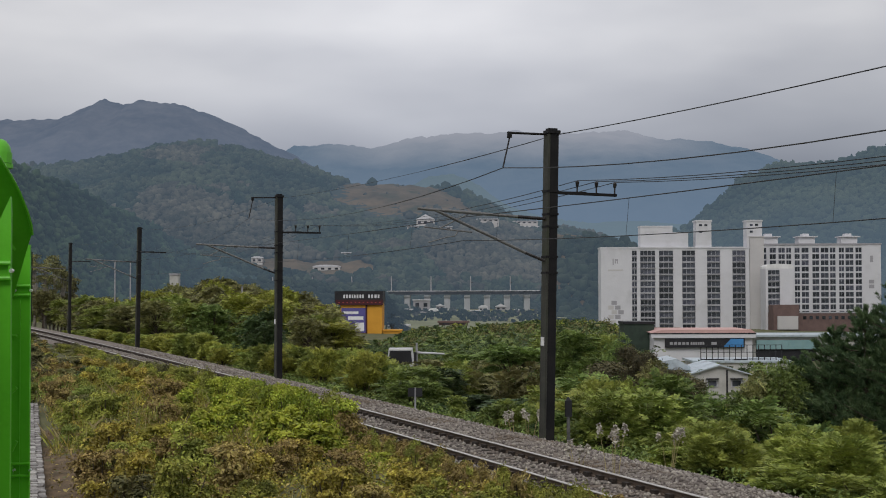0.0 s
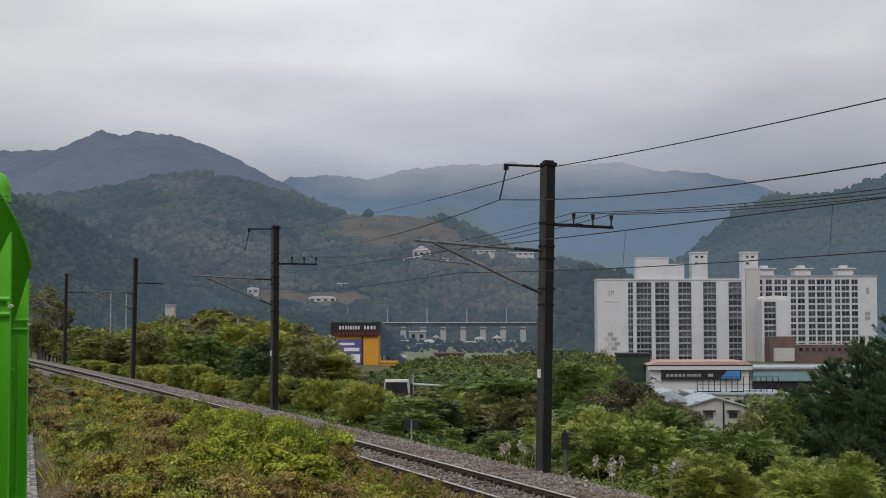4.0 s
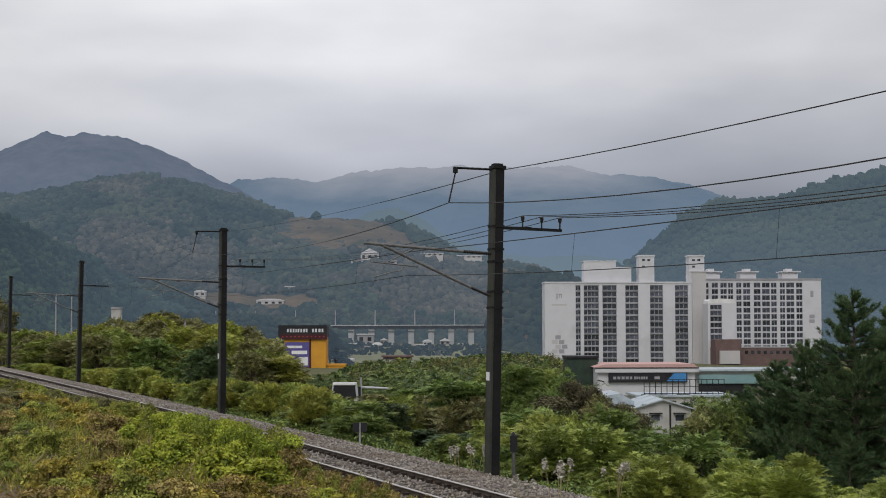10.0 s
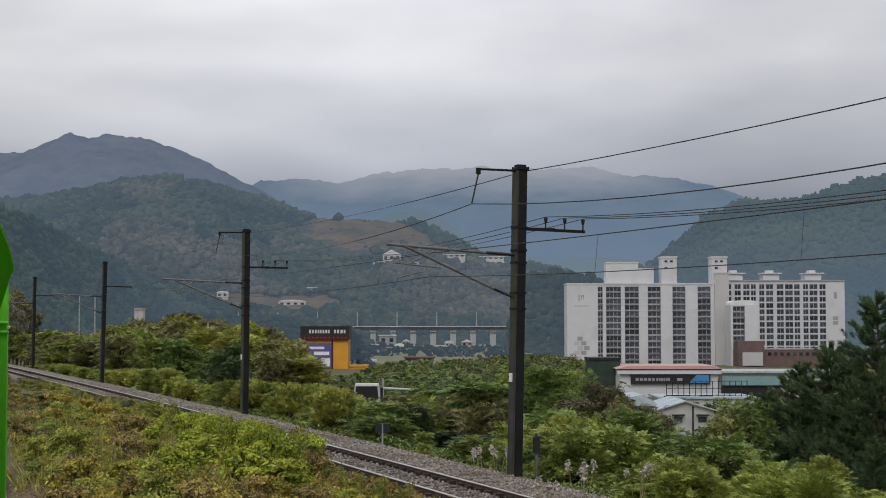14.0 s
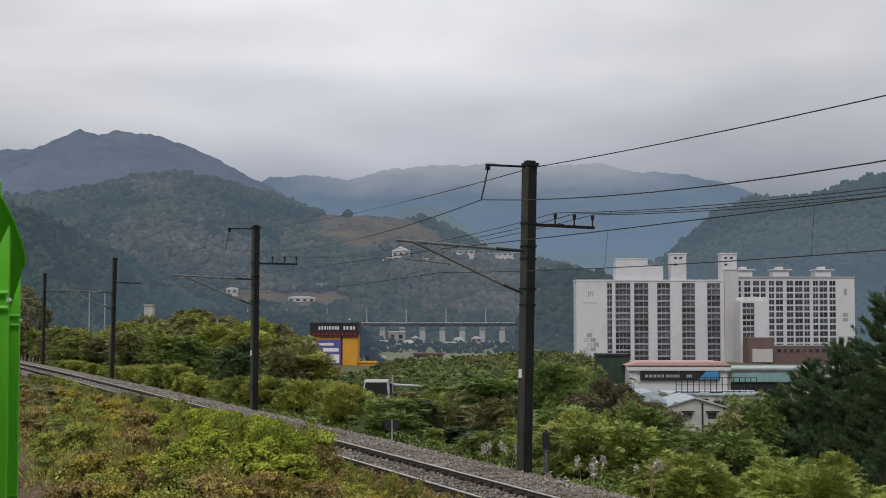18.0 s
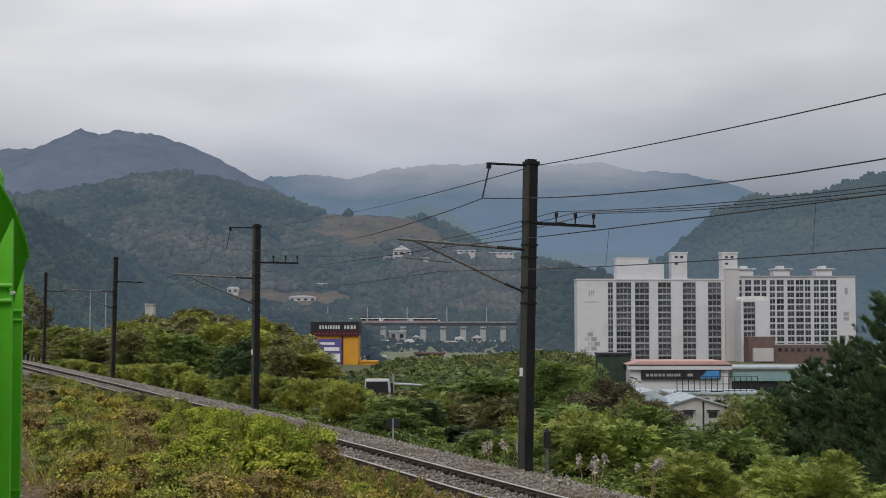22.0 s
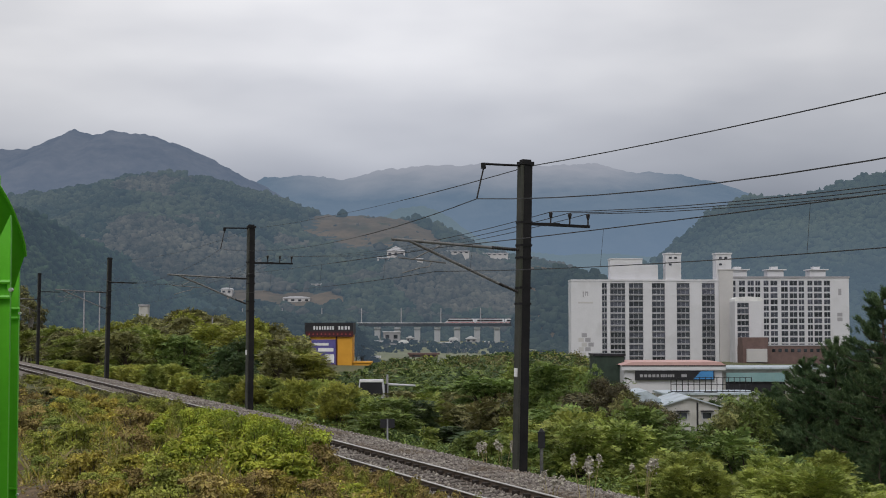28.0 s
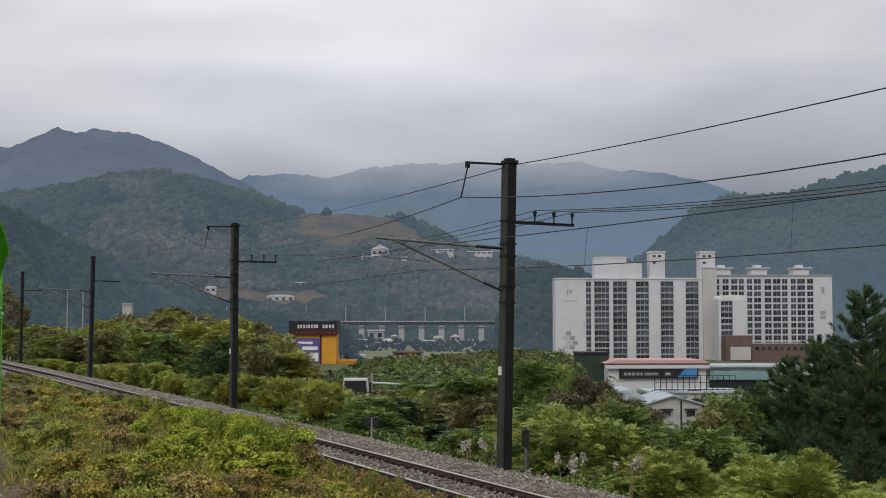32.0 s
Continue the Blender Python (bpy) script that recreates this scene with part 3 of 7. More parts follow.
PEAK = [(-1498, 400), (-1288, 417), (-1148, 426), (-1064, 427), (-994, 435), (-938, 460), (-888, 481), (-840, 465), (-805, 475), (-729, 469), (-631, 441), (-547, 402), (-450, 352), (-367, 304), (-173, 192), (-34, 123)]
RANGE = [(-754, 321), (-635, 389), (-516, 436), (-414, 449), (-278, 435), (-177, 458), (-75, 471), (128, 480), (297, 476), (483, 480), (550, 463), (719, 450), (836, 430), (937, 392), (1054, 331), (1237, 262), (1471, 228)]
LOW = [(-233, 104), (-129, 182), (-67, 216), (-25, 220), (26, 197), (78, 160), (140, 139), (223, 128), (326, 131), (429, 122), (522, 101)]
MID = [(-624, 106), (-507, 120), (-428, 131), (-390, 135), (-354, 142), (-318, 151), (-290, 154), (-263, 153), (-231, 148), (-194, 138), (-165, 130), (-143, 121), (-129, 115), (-100, 113), (-70, 112), (-27, 109), (2, 100), (24, 91), (49, 75), (101, 66), (135, 57), (187, 41), (244, 24)]
RIGHT = [(237, 58), (288, 86), (317, 112), (353, 144), (397, 163), (441, 161), (492, 171), (521, 183), (564, 192), (651, 213), (782, 238)]
LEFT = [(-392, 105), (-322, 93), (-287, 85), (-269, 80), (-252, 73), (-231, 63), (-210, 52), (-192, 44), (-175, 33), (-154, 21), (-133, 12), (-106, 3), (-71, -6)]
hill("backdrop_range", 4400, RANGE, 1200, 300, 420, 3, "far_range", "blue mountain range with haze and low cloud painted on")
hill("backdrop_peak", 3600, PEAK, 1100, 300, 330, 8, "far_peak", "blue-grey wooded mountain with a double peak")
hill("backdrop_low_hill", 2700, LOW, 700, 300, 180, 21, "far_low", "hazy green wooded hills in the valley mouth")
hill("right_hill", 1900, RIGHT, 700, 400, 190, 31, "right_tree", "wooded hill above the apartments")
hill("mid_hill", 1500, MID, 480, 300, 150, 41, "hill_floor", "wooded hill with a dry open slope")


def drawn_off(crest, deep_at):
    """A crest line that looks the same from the eye when its points stand at other distances than 900 m."""
    return [(x * d / 900, 3.7 + (z - 5.5) * d / 900) for (x, z), d in zip(crest, deep_at)]


LEFT = drawn_off(LEFT, np.linspace(600, 1050, len(LEFT)))
LEFT_ENDS = [p[0] for p in LEFT]


def left_depth(x):
    """The left hillside runs away from the camera as it falls towards the valley."""
    return np.interp(x, LEFT_ENDS, np.linspace(600, 1050, len(LEFT_ENDS)))


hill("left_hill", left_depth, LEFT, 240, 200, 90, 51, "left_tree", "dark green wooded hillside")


def leaf_arrays(rng, centres, spread, size, long=1.7, up=0.35):
    """Bent leaves, two triangles each, at the centres; spread gives the way each one faces."""
    n = len(centres)
    nor = spread + rng.normal(0, 0.55, (n, 3)) + np.array([0, 0, up])
    nor /= np.linalg.norm(nor, axis=1)[:, None] + 1e-9
    tan = np.cross(nor, rng.normal(0, 1, (n, 3)))
    tan /= np.linalg.norm(tan, axis=1)[:, None] + 1e-9
    bi = np.cross(nor, tan)
    s = (size * rng.uniform(0.6, 1.35, n))[:, None]
    a, b = tan * s * 0.5 * long, bi * s * 0.5
    drop = nor * s * 0.18
    V = np.stack([centres - a - drop, centres + b + drop, centres + a - drop, centres - b + drop], 1).reshape(-1, 3)
    k = np.arange(n)[:, None] * 4
    F = np.concatenate([k + [0, 1, 2], k + [0, 2, 3]], 1).reshape(-1, 3)
    return V, F


def crown_ball():
    """A round of 26 points, to be knocked out of shape into a far tree crown."""
    bm = bmesh.new()
    bmesh.ops.create_uvsphere(bm, u_segments=6, v_segments=5, radius=1.05)
    bmesh.ops.triangulate(bm, faces=bm.faces[:])
    bm.verts.index_update()
    got = np.array([v.co for v in bm.verts]), np.array([[v.index for v in f.verts] for f in bm.faces])
    bm.free()
    return got


BALL = crown_ball()


def crowns(name, count, depth, crest, front, rough, seed, material, size, label, keep, foot=-22, x0=None, x1=None, low=-0.9):
    """Far tree crowns standing all over a hill's slope, as one mesh."""
    rng = np.random.default_rng(seed)
    x = rng.uniform(crest[0][0] if x0 is None else x0, crest[-1][0] if x1 is None else x1, count * 4)
    u = rng.uniform(low, 0.05, count * 4)
    y = (depth(x) if callable(depth) else depth) + u * front
    ok = keep(x, y, u)
    x, y = x[ok][:count], y[ok][:count]
    n = len(x)
    z = hill_height(x, y, depth, crest, front, 300, rough, seed_of[name], foot)
    r = size * rng.uniform(0.45, 1.35, n)
    tall = rng.uniform(0.65, 1.05, n)
    V0, F0 = BALL
    k = len(V0)
    d = V0[None] * rng.uniform(0.58, 1.36, (n, k, 1))
    d[..., 2] = d[..., 2] * 1.05 + 0.1
    turn = rng.uniform(0, 6.28, n)
    c, q = np.cos(turn)[:, None], np.sin(turn)[:, None]
    d = np.stack([d[..., 0] * c - d[..., 1] * q, d[..., 0] * q + d[..., 1] * c, d[..., 2]], -1)
    V = np.stack([x, y, z + r * 0.3], -1)[:, None] + d * np.stack([r, r, r * tall], -1)[:, None]
    F = F0[None] + (np.arange(n) * k)[:, None, None]
    return solid(name, array_mesh(name, V.reshape(-1, 3), F.reshape(-1, 3), M[material], True), "", label=label, kind="stuff", category="forest")


seed_of = {"spur_woods": 75, "knoll_woods": 71, "knoll_top_trees": 71, "hill_foot_woods": 41, "slope_bushes": 41, "left_hill_woods": 51, "mid_hill_woods": 41, "mid_hill_thin_woods": 41, "right_hill_woods": 31, "hill_top_pines": 41, "clearing_edge_trees": 41}


def open_slope(x, y):
    """1 on the dry cleared slope of the middle hill."""
    return np.clip(1.6 - np.hypot((x + 55) / 92, (y - 1440) / 140) ** 2 * 1.6 + (fbm(x / 40, y / 40, 77) - 0.47) * 1.5, 0, 1)


def terrace(x, y):
    """1 on the bare ground about the lower sheds."""
    return np.clip(1.5 - np.hypot((x + 122) / 58, (y - 1190) / 34) ** 2 * 1.4 + (fbm(x / 22, y / 22, 78) - 0.47) * 2.2, 0, 1)


crowns("left_hill_woods", 9000, left_depth, LEFT, 240, 90, 61, "left_tree", 2.3, "dense dark green trees on a hillside", lambda x, y, u: x == x)
HILL_HOUSES = (
        (-44, 1306, 16, 7.5, 10, "apt_beige", "apt_white", "gable", "white gabled farmhouse on the hillside"), (-52, 1298, 10, 3.0, 6, "apt_beige", "apt_white", "flat", "low white shed on the hillside"),
        (-26, 1296, 14, 2.5, 6, "apt_beige", "apt_white", "flat", "low white shed on the hillside"), (-174, 1190, 9, 4.5, 7, "apt_beige", "apt_white", "barrel", "small white house with dark windows"),
        (-124, 1188, 22, 4.2, 9, "apt_beige", "apt_white", "barrel", "long white barrel-roofed shed"), (-106, 1228, 11, 3.0, 8, "apt_beige", "apt_white", "flat", "pale roof among trees"),
        (10, 1348, 20, 2.6, 8, "apt_beige", "apt_white", "flat", "long white shed on the hillside"), (44, 1440, 26, 3.0, 8, "apt_beige", "apt_white", "flat", "long white shed on the hillside"), (52, 1425, 22, 2.2, 8, "apt_beige", "apt_white", "flat", "long white shed on the hillside"))


def free_of_houses(x, y):
    """False close about and before the houses on the hill."""
    ok = x == x
    for hx, hy, w, h, deep, *_ in HILL_HOUSES:
        ok &= ~((x > hx - 3) & (x < hx + w + 3) & (y > hy - 9) & (y < hy + deep + 4))
    return ok


def bare_woods(x, y):
    """Where the middle hill carries thin brown woods: in folds, and most of all below the dry slope."""
    return fbm(x / 90, y / 90, 9) < 0.42 + 0.10 * np.clip((x + 230) / 120, 0, 1)


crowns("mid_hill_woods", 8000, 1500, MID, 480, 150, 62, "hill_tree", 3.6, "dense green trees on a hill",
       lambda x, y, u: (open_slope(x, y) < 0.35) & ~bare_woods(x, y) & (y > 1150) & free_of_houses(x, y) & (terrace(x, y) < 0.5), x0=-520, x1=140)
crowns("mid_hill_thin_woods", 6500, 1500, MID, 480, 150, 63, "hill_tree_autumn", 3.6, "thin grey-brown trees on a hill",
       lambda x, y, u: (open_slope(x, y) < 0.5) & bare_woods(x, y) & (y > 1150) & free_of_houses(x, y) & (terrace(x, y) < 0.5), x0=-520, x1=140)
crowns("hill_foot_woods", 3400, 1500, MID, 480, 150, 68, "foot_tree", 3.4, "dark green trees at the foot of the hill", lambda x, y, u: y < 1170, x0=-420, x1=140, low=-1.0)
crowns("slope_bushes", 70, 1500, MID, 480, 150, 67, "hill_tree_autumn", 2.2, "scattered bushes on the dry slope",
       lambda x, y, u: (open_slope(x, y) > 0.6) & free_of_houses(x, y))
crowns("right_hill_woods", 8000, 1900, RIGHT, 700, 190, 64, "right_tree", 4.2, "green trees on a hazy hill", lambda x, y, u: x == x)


crowns("hill_top_pines", 16, 1500, MID, 480, 150, 65, "hill_tree", 4.5, "dark trees along the hill crest", lambda x, y, u: (u > -0.03), x0=-150, x1=-92, low=-0.05)
crowns("clearing_edge_trees", 70, 1500, MID, 480, 150, 66, "hill_tree", 5.2, "dark trees along the edge of the dry slope", lambda x, y, u: np.abs(x - (-10 + (1490 - y) * 0.38)) < 14, x0=-40, x1=60, low=-0.22)


# a wooded knoll with a grassy top, before the end of the viaduct
KNOLL = [(46, -14), (49, 22), (53, 38.6), (60, 38.6), (74, 36.9), (84, 35.1), (98, 31.7), (138, 23), (190, 10), (243, -12)]
# haze on the knoll and spur is emission in their materials
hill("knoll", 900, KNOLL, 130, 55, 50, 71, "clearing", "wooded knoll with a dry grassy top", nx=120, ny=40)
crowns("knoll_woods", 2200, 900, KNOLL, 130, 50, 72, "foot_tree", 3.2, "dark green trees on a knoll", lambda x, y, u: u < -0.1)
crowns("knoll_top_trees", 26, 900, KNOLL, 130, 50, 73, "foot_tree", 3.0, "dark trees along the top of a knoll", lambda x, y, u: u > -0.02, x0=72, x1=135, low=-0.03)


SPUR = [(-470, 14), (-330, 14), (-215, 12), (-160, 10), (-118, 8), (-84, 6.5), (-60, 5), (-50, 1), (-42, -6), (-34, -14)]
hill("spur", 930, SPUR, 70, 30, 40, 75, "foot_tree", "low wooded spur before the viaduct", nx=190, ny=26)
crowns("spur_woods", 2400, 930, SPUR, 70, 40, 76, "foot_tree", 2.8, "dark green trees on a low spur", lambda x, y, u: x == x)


def clearing(name, x0, x1, y0, y1, bare, label):
    nx, ny = 70, 46
    x, y = np.linspace(x0, x1, nx), np.linspace(y0, y1, ny)
    X, Y = np.meshgrid(x, y)
    Z = hill_height(X, Y, 1500, MID, 480, 300, 150, 41, -22) + 1.6 * bare(X, Y) - 1.0
    v = np.stack([X, Y, Z], -1).reshape(-1, 3)
    i = np.arange(nx - 1)[None, :] + np.arange(ny - 1)[:, None] * nx
    f = np.stack([i, i + 1, i + 1 + nx, i + nx], -1).reshape(-1, 4)
    solid(name, array_mesh(name, v, f, M["clearing"], True), "", label=label, kind="structure")


clearing("dry_slope", -165, 60, 1280, 1498, open_slope, "dry brown cleared slope on the hill")
clearing("bare_terrace", -200, -60, 1140, 1245, terrace, "bare brown terraces beside the hill sheds")


# ---- the railway ----
def swept(name, outline, s_values, material, smooth=False):
    """An outline of (n, z) points carried along the track."""
    g = Geo()
    k = len(outline)
    v = [to_world(s, n, z) for s in s_values for n, z in outline]
    f = [(i * k + j, i * k + j + 1, (i + 1) * k + j + 1, (i + 1) * k + j) for i in range(len(s_values) - 1) for j in range(k - 1)]
    g.add(v, f)
    return g.mesh(name, M[material], smooth)


S_LINE = [-60 + 4 * i for i in range(80)]
solid("ballast", swept("ballast", [(-3.7, -0.68), (-2.5, -0.175), (-1.7, -0.165), (0.2, -0.165), (1.7, -0.185), (3.3, -0.46), (3.9, -0.72)], S_LINE, "ballast"), "",
      label="grey crushed-stone ballast under the track", kind="structure")


def ballast_stones():
    rng = np.random.default_rng(4)
    octa = np.array([(1, 0, 0), (-1, 0, 0), (0, 1, 0), (0, -1, 0), (0, 0, 1), (0, 0, -1)], float)
    fo = np.array([(0, 2, 4), (2, 1, 4), (1, 3, 4), (3, 0, 4), (2, 0, 5), (1, 2, 5), (3, 1, 5), (0, 3, 5)])
    count = 38000
    s = -14 + 100 * rng.random(count) ** 1.5
    n = rng.uniform(-3.5, 3.7, count)
    keep = (np.abs(n) > 0.09) & (np.abs(n + 1.5) > 0.09)
    s, n = s[keep], n[keep]
    count = len(s)
    z = np.interp(n, [-3.7, -2.5, -1.7, 0.2, 1.7, 3.3, 3.9], [-0.68, -0.175, -0.165, -0.165, -0.185, -0.46, -0.72])
    X, Y, Z = to_world(s, n, z)
    r = rng.uniform(0.025, 0.06, count)
    V = octa[None] * (1 + rng.uniform(-0.35, 0.35, (count, 6, 3))) * r[:, None, None]
    w = rng.uniform(0, 6.28, count)
    c, q = np.cos(w)[:, None], np.sin(w)[:, None]
    V = np.stack([V[..., 0] * c - V[..., 1] * q, V[..., 0] * q + V[..., 1] * c, V[..., 2] * 0.8], -1)
    V += np.stack([X, Y, Z + r * 0.3], -1)[:, None]
    F = fo[None] + (np.arange(count) * 6)[:, None, None]
    solid("ballast_stones", array_mesh("ballast_stones", V.reshape(-1, 3), F.reshape(-1, 3), M["stone"]), "", label="loose grey-brown ballast stones", kind="stuff", category="gravel")


ballast_stones()
track = thing("railway_track", (0, 0, 0), label="single railway track of steel rails on concrete sleepers", category="railway track")
RAIL = [(-0.07, -0.155), (-0.07, -0.135), (-0.012, -0.12), (-0.012, -0.04), (-0.035, -0.03), (-0.036, -0.006)]
for across in (0.0, -1.5):
    side = [(n + across, z) for n, z in RAIL] + [(across - n, z) for n, z in reversed(RAIL)]
    rail = part("rail", swept("rail", side, S_LINE, "rail"), "rail", track, "rusted steel rail")
    part("rail_head", swept("rail_head", [(across - 0.039, -0.016), (across - 0.038, -0.006), (across - 0.030, 0.002), (across + 0.030, 0.002), (across + 0.038, -0.006), (across + 0.039, -0.016)], S_LINE, "rail_head"), "rail_head", rail, "polished running surface")
sleeper_mesh = Geo().box(-1.2, 1.2, -0.12, 0.12, -0.32, -0.165, 0.02).mesh("sleeper", M["sleeper"])
clip_geo = Geo()
for k in range(250):
    s = -14 + 0.6 * k
    x, y, _ = to_world(s, -0.75)
    part("sleeper", sleeper_mesh, "sleeper", track, at=(x, y, 0, 0, 0, math.degrees(math.atan2(NY, NX))))
    for across in (0.0, -1.5):
        for d in (-0.11, 0.11):
            cx, cy, _ = to_world(s, across + d)
            clip_geo.box(-0.06, 0.06, -0.10, 0.10, -0.17, -0.072, 0.02, Matrix.Translation((cx, cy, 0)) @ Matrix.Rotation(math.atan2(NY, NX), 4, "Z"))
part("rail_clip", clip_geo, "clip", track, "dark rail clips", kind="stuff")


# ---- masts and wires ----
TURN = math.degrees(math.atan2(NY, NX))


def ribbed(g, a, b, r, n=6):
    """An insulator: sheds on a core between two points."""
    a, b = Vector(a), Vector(b)
    pts, rad = [], []
    for i in range(n):
        for t, q in ((0.0, 0.72), (0.3, 1.0), (0.6, 1.0), (0.9, 0.72)):
            pts.append(a.lerp(b, (i + t) / n))
            rad.append(r * q)
    return g.tube(pts, rad, 8)


def mast(x, y, z, height, lean, detail=True, label="dark steel catenary mast with brackets and a cantilever"):
    """Local x points to the valley, local y along the track."""
    m = new("catenary_mast")
    m.matrix_world = pose(x, y, z, 0, lean, TURN)
    tagged(m, label, "catenary mast", "masts along the track")
    w, d = 0.155, 0.17
    k = height / 8.6
    post = part("post", Geo().box(-w + 0.05, w, -d, d, -0.4, height - 0.12, 0.012), "mast", m, "dark brown steel post")
    part("flange", Geo().box(-w - 0.012, -w + 0.052, -d - 0.012, d + 0.012, -0.4, height - 0.14, 0.01), "mast_edge", post, "paler weathered flange")
    part("cap", Geo().box(-w - 0.03, w + 0.05, -d - 0.03, d + 0.03, height - 0.12, height - 0.03, 0.03).box(-w + 0.02, w - 0.02, -d + 0.03, d - 0.03, height - 0.03, height + 0.03, 0.03), "mast", m)
    for zb in (6.85, 6.2, 5.85, 5.0, 4.55):
        part("band", Geo().box(-w - 0.03, w + 0.022, -d - 0.022, d + 0.022, zb * k - 0.03, zb * k + 0.03, 0.01), "mast", m)
    if detail or y < 40:
        t = part("top_bracket", Geo().tube([(-w, 0, 8.46 * k), (-1.28, 0, 8.44 * k)], 0.035, 6).box(-1.34, -1.22, -0.05, 0.05, 8.30 * k, 8.47 * k, 0.01), "mast", m)
        part("hanger", ribbed(Geo(), (-1.28, 0, 8.30 * k), (-1.46, 0, 7.46 * k), 0.026, 20), "insulator", t, "hanging insulator rod")
    arm = part("crossarm", Geo().box(0.0, 2.05, -0.045, 0.045, 6.78 * k, 6.86 * k).tube([(0.1, 0, 6.84 * k), (1.1, 0, 6.87 * k)], 0.02), "mast", m)
    for px in (0.82, 1.42, 2.0) if detail or y < 40 else ():
        part("pin_insulator", Geo().tube([(px, 0, 6.84 * k), (px, 0, 7.02 * k), (px, 0, 7.05 * k), (px, 0, 7.15 * k), (px, 0, 7.18 * k)], [0.024, 0.024, 0.045, 0.06, 0.04], 8), "insulator", arm)
    can = part("cantilever", Geo().tube([(-1.0, 0, 6.10 * k), (-3.95, 0, 6.22 * k)], 0.042, 8), "arm", m, "galvanised cantilever tube")
    part("tube_insulator", ribbed(Geo(), (-w, 0, 6.07 * k), (-1.0, 0, 6.10 * k), 0.052, 16), "insulator", can)
    part("strut", Geo().tube([(-0.75, 0, 5.10 * k), (-3.45, 0, 6.20 * k)], 0.042, 8), "arm", can, "sloping strut tube")
    part("strut_insulator", ribbed(Geo(), (-w, 0, 4.88 * k), (-0.75, 0, 5.10 * k), 0.046, 12), "insulator", can)
    part("registration_arm", Geo().tube([(-2.4, 0, 6.16 * k), (-3.3, 0, 5.70 * k)], 0.02).tube([(-2.35, 0, 5.62 * k), (-3.75, 0, 5.72 * k)], 0.022), "arm", can)
    part("steady_arm", Geo().tube([(-2.75, 0, 5.66 * k), (-2.85, 0, 5.50 * k), (-3.1, 0, 5.46 * k), (-3.62, 0, 5.30 * k)], 0.018), "arm", can)
    if detail:
        part("plate", Geo().box(-w - 0.045, -w - 0.012, -0.085, 0.085, 2.5, 2.74), "white", m, "small pale plate")
    return m


MASTS = [(14.6, 8.5, -0.3, 8.6, 0), (2.33, 41.5, -0.3, 8.6, 1.25), (-8.88, 70.08, -0.3, 8.67, 0.2), (-24.84, 111.25, -0.3, 8.95, 0.9), (-40.46, 149.81, -0.3, 9.1, 0.6), (-55.5, 187.0, -0.3, 9.2, 0.3)]
for x, y, z, h, lean in MASTS:
    mast(x, y, z, h, lean, 40 < y < 80)


def wire(name, off, up, sag, radius, label):
    """One wire over all masts, hanging between them; up is the share of the mast's height."""
    pts = []
    for a, b in zip(MASTS, MASTS[1:]):
        pa = Vector((a[0] + NX * off, a[1] + NY * off, a[2] + a[3] * up + off * -math.sin(radians(a[4])) * 1.0))
        pb = Vector((b[0] + NX * off, b[1] + NY * off, b[2] + b[3] * up + off * -math.sin(radians(b[4])) * 1.0))
        lean_a, lean_b = math.sin(radians(a[4])) * a[3] * up, math.sin(radians(b[4])) * b[3] * up
        pa += Vector((NX, NY, 0)) * lean_a
        pb += Vector((NX, NY, 0)) * lean_b
        span = (pb - pa).length
        for i in range(14):
            t = i / 14
            p = pa.lerp(pb, t)
            p.z -= sag * (span / 35) ** 2 * 4 * t * (1 - t)
            pts.append(p)
    pts.append(pb)
    return solid(name, Geo().tube(pts, [radius if p.y < 50 else radius * 0.5 for p in pts], 5), "wire", label=label, category="wire", group="railway wires"), pts


wire("feeder_wire", 0.12, 0.983, 0.275, 0.014, "dark feeder wire strung over the mast tops")
wire("hung_wire", -1.46, 0.866, 0.745, 0.014, "dark wire hung from the mast brackets")
for o in (0.82, 1.42, 2.0):
    wire("pin_wire", o, 0.836, 0.58, 0.011, "dark wire on upright pin insulators")
_, messenger = wire("messenger_wire", -2.55, 0.702, 0.09, 0.012, "messenger wire above the contact wire")
_, contact = wire("contact_wire", -2.62, 0.625, 0.26, 0.010, "copper contact wire above the track")
for i in range(1, len(messenger) - 1, 3):
    g = Geo().tube([messenger[i], contact[i]], 0.004, 4)
    solid("dropper", g, "wire", label="thin dropper between messenger and contact wire", category="wire", group="droppers")


# ---- buildings in the valley ----
def window_meshes(w, h, cells, frame_mat="frame"):
    g = Geo()
    t = 0.13
    g.box(0, w, -0.10, 0.06, 0, t).box(0, w, -0.10, 0.06, h - t, h)
    for i in range(cells + 1):
        x = (w - t) * i / cells
        g.box(x, x + t, -0.10, 0.05, t, h - t)
    return g.mesh("window", M[frame_mat]), Geo().box(t, w - t, 0.0, 0.04, t, h - t).mesh("pane", M["pane"])


